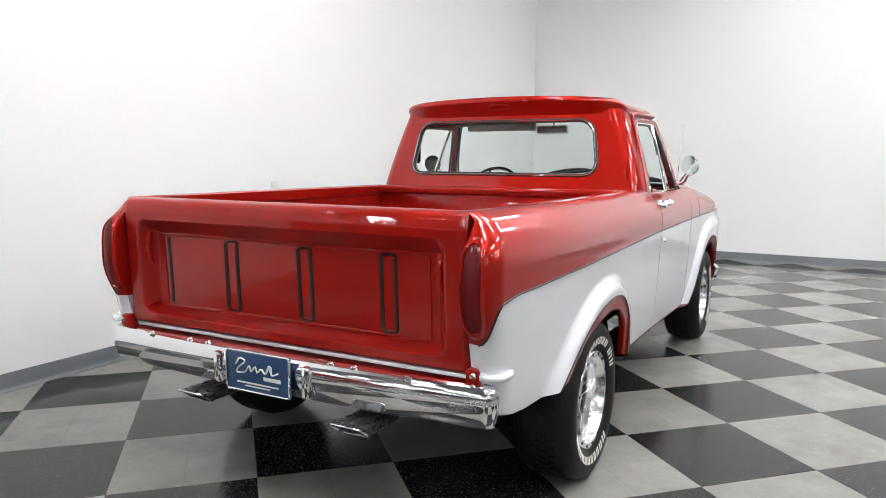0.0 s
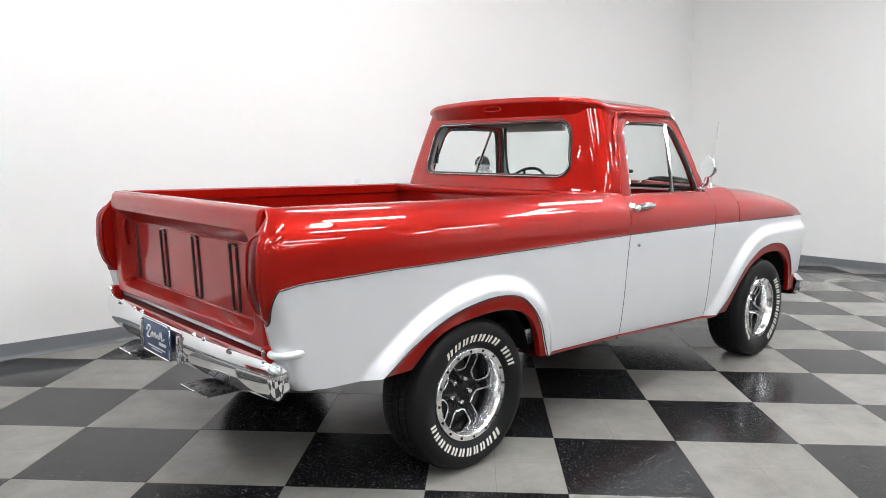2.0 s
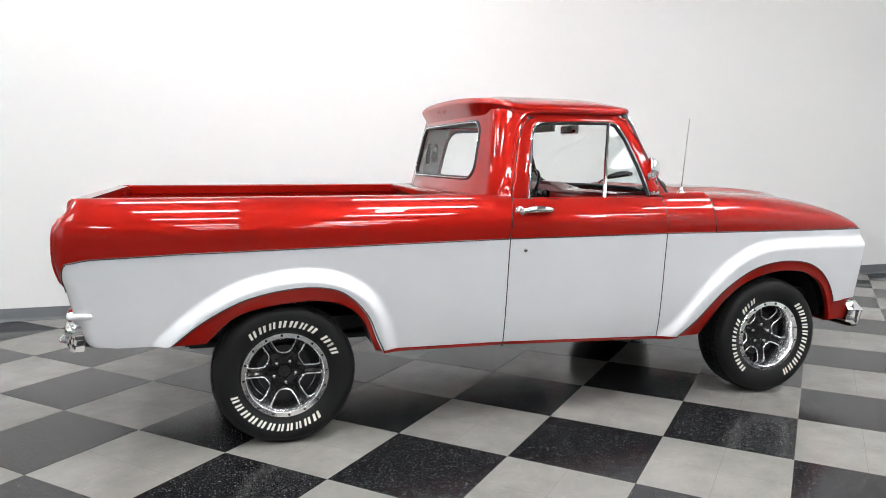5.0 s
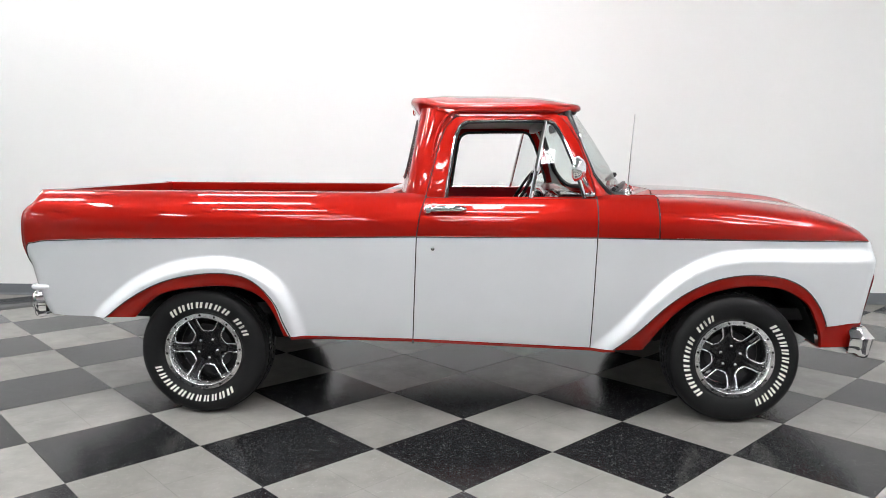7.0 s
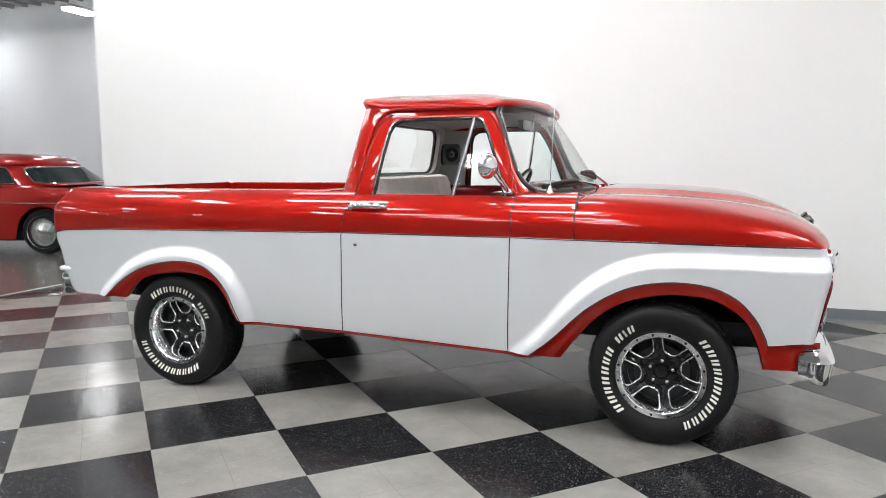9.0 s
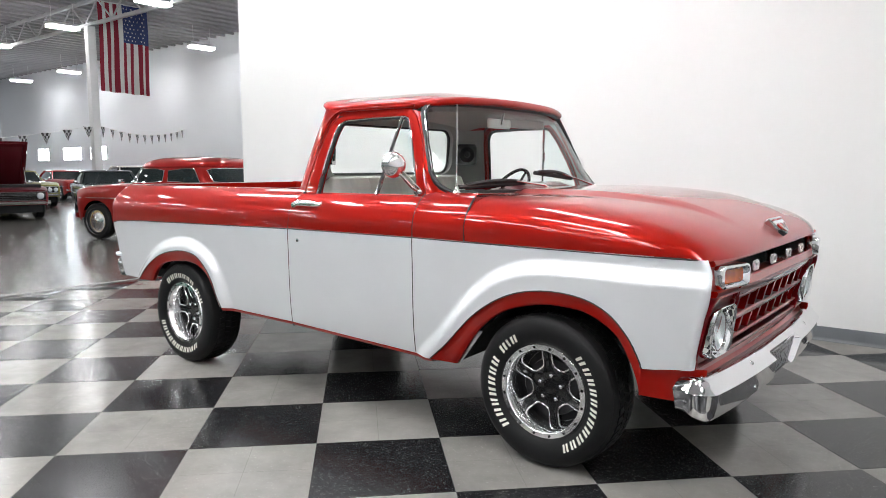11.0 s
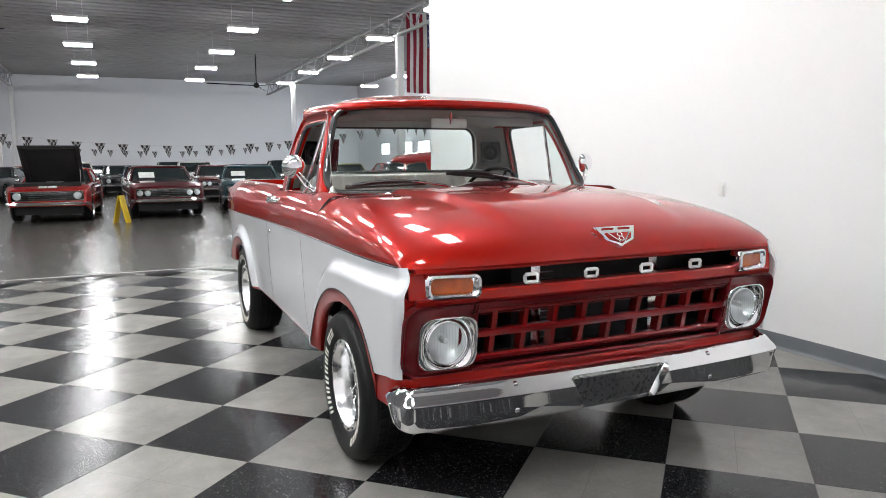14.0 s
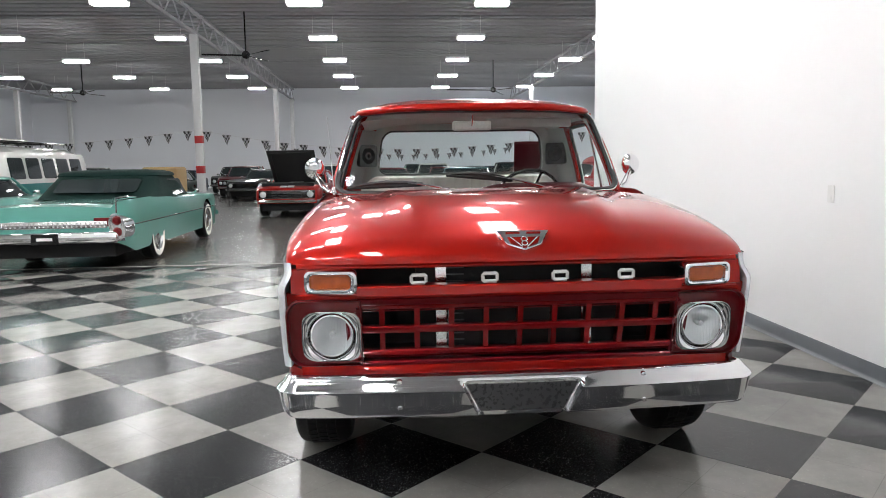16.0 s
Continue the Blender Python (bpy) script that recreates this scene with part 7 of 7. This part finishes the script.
def flag_pt(u, v):
    """u across 0..1, v down 0..1; soft folds."""
    return Vector((0.05 * math.sin(u * 17) * (0.4 + v) + 0.03 * math.sin(u * 31 + 2 * v), -fw / 2 + fw * u + 0.02 * math.sin(5 * v), fz - fh * v - 0.05 * u * v))


for k in range(13):
    u0, u1 = k / 13, (k + 1) / 13
    v0 = 0.42 if u0 >= 0.46 - 1e-6 else 0.0
    if u0 < 0.46 < u1:
        v0 = 0.0
    rows = [[flag_pt(u0 + (u1 - u0) * a, v0 + (1 - v0) * v) for a in (0, 0.5, 1)] for v in np.linspace(0, 1, 20)]
    part("stripe", ngrid(rows, thick=0.004), FLAG_RED if k % 2 == 0 else FLAG_WHITE, fl)
rows = [[flag_pt(u, v) + Vector((0.006, 0, 0)) for u in np.linspace(7 / 13 - 0.075, 1, 14)] for v in np.linspace(0, 0.42, 10)]
part("blue_field", ngrid(rows, thick=0.004), FLAG_BLUE, fl, "blue field with small white stars")
for r in range(9):
    for c_ in range(6 if r % 2 == 0 else 5):
        u, v = 0.50 + 0.08 * (c_ + (0.5 if r % 2 else 0)), 0.035 + 0.044 * r
        p = flag_pt(u, v) + Vector((0.014, 0, 0))
        star = bmesh.new()
        cap(star, [star.verts.new(p + Vector((0, (0.040 if k % 2 == 0 else 0.017) * math.sin(k * math.pi / 5), (0.040 if k % 2 == 0 else 0.017) * math.cos(k * math.pi / 5)))) for k in range(10)])
        part("star", star, FLAG_WHITE, fl)
part("pole", tube([(0, -fw / 2 - 0.05, fz + 0.02), (0, fw / 2 + 0.05, fz + 0.02)], 0.02, 8), STEEL_WHITE, fl)


# pennant strings
def pennants(a, b, sag, n):
    t = thing("pennant_string", "string of black and white checkered triangular pennants", "bunting", group="pennant strings")
    a, b = Vector(a), Vector(b)

    def at(s):
        return a.lerp(b, s) - Vector((0, 0, sag * 4 * s * (1 - s)))
    part("cord", tube([at(s) for s in np.linspace(0, 1, 30)], 0.006, 4), STEEL_WHITE, t)
    d = (b - a).normalized()
    for k in range(n):
        c = at((k + 0.5) / n)
        w, hgt = 0.155, 0.36
        pn = bmesh.new()
        cols_ = 4
        dark = bmesh.new()
        for i in range(cols_):
            for j in range(4):
                quad = []
                for ii, jj in ((i, j), (i + 1, j), (i + 1, j + 1), (i, j + 1)):
                    v = jj / 4
                    ww = w * (1 - v)
                    quad.append(c + d * (-ww + 2 * ww * ii / cols_) - Vector((0, 0, hgt * v)) + Vector((0.01 * math.sin(k), 0, 0)))
                tgt = pn if (i + j) % 2 else dark
                try:
                    tgt.faces.new([tgt.verts.new(p) for p in quad])
                except ValueError:
                    pass
        p_ = part("pennant", pn, PENNANT_GREY, t)
        part("black_check", dark, BLACK_CLOTH, p_)


pennants((-20.8, -7.25, 2.72), (-20.8, 8.05, 2.80), 0.80, 23)
pennants((-20.8, -22.0, 2.7), (-20.8, -7.25, 2.72), 0.5, 22)
pennants((-20.8, 8.05, 2.80), (-26.0, 14.5, 3.1), 0.3, 12)
pennants((-33.07, -7.25, 2.6), (-38.47, 8.05, 2.6), 0.6, 22)


# ceiling fans
def fan(x, y, z, reach=1.5):
    t = thing("ceiling_fan", "large dark ceiling fan hung on a rod, at rest", "fan", (x, y, z), "ceiling fans")
    part("rod", tube([(0, 0, 0.1), (0, 0, DECK_Z - z + 0.01)], 0.025, 8), GLOSS_BLACK, t)
    part("motor", lathe([(0.0, 0.16), (0.08, 0.15), (0.14, 0.08), (0.14, -0.04), (0.08, -0.10), (0.0, -0.12)], 20, "z"), GLOSS_BLACK, t)
    for k in range(3):
        bm = nbox(0.12, reach, -0.07, 0.07, -0.012, 0.012, bevel=0.006)
        bm.transform(Matrix.Rotation(radians(120 * k + 40), 4, "Z") @ Matrix.Rotation(radians(10), 4, "X"))
        part("blade", bm, GLOSS_BLACK, t)
    return t


fan(-21.5, -5.6, 5.35)
fan(-33.0, 4.9, 5.25, 2.5)
fan(-33.0, -16.0, 5.25)

# ---- checkered tile floor, last ----
TILE = 0.6096
TX, TY = -0.872, -0.974
Q = math.sqrt(0.5)
floor_top = tagged(part("floor", nbox(END_X, WALL_X, HALL_Y0, WALL_Y, -0.004, -0.0035), BLACK_LINE), "checkered floor of charcoal and light grey vinyl tiles", "floor", kind="structure")


def clip_half(poly, nx, ny, d):
    """The part of a polygon where nx * x + ny * y <= d."""
    out = []
    for i, a in enumerate(poly):
        b = poly[(i + 1) % len(poly)]
        fa, fb = nx * a[0] + ny * a[1] - d, nx * b[0] + ny * b[1] - d
        if fa <= 0:
            out.append(a)
        if fa * fb < 0:
            s = fa / (fa - fb)
            out.append((a[0] + s * (b[0] - a[0]), a[1] + s * (b[1] - a[1])))
    return out


def slab(bm, poly, z0, z1, edge=0.0015):
    cx, cy = sum(p[0] for p in poly) / len(poly), sum(p[1] for p in poly) / len(poly)
    lo = [bm.verts.new((p[0], p[1], z0)) for p in poly]
    mid = [bm.verts.new((p[0], p[1], z1 - edge * 0.5)) for p in poly]
    hi = [bm.verts.new((cx + (p[0] - cx) * (1 - edge * 4), cy + (p[1] - cy) * (1 - edge * 4), z1)) for p in poly]
    n = len(poly)
    for a, b in ((lo, mid), (mid, hi)):
        for i in range(n):
            bm.faces.new([a[i], a[(i + 1) % n], b[(i + 1) % n], b[i]])
    bm.faces.new(hi)


h = TILE / 2 - 0.0006
whole = {}
for dark in (0, 1):
    bm = bmesh.new()
    slab(bm, [(-h, -h), (h, -h), (h, h), (-h, h)], -0.0035, 0.0)
    me = bpy.data.meshes.new("tile")
    bm.to_mesh(me)
    bm.free()
    me.materials.append(DARK_TILE if dark else LIGHT_TILE)
    whole[dark] = me
rest = {0: bmesh.new(), 1: bmesh.new()}
for i in range(-48, 48):
    for j in range(-48, 48):
        u, v = (i + 0.5) * TILE, (j + 0.5) * TILE
        cx, cy = TX + (u + v) * Q, TY + (v - u) * Q
        if not (END_X - 0.5 < cx < WALL_X + 0.5 and HALL_Y0 - 0.5 < cy < WALL_Y + 0.5):
            continue
        dark = (i + j) % 2
        d = TILE * Q
        inside = END_X + d < cx < WALL_X - d and cy < WALL_Y - d
        if inside and cy > -5.2:
            ob = new("tile", whole[dark])
            ob.location, ob.rotation_euler = (cx, cy, 0), (0, 0, radians(-45))
            ob.parent = floor_top
        else:
            r = h / Q
            poly = [(cx - r, cy), (cx, cy - r), (cx + r, cy), (cx, cy + r)]
            for nx, ny, lim in ((-1, 0, -END_X), (1, 0, WALL_X), (0, 1, WALL_Y), (0, -1, -HALL_Y0)):
                if poly:
                    poly = clip_half(poly, nx, ny, lim)
            if len(poly) > 2:
                slab(rest[dark], poly, -0.0035, 0.0)
for dark in (0, 1):
    ob = part("tile_field", rest[dark], DARK_TILE if dark else LIGHT_TILE, floor_top)
    tagged(ob, kind="stuff")
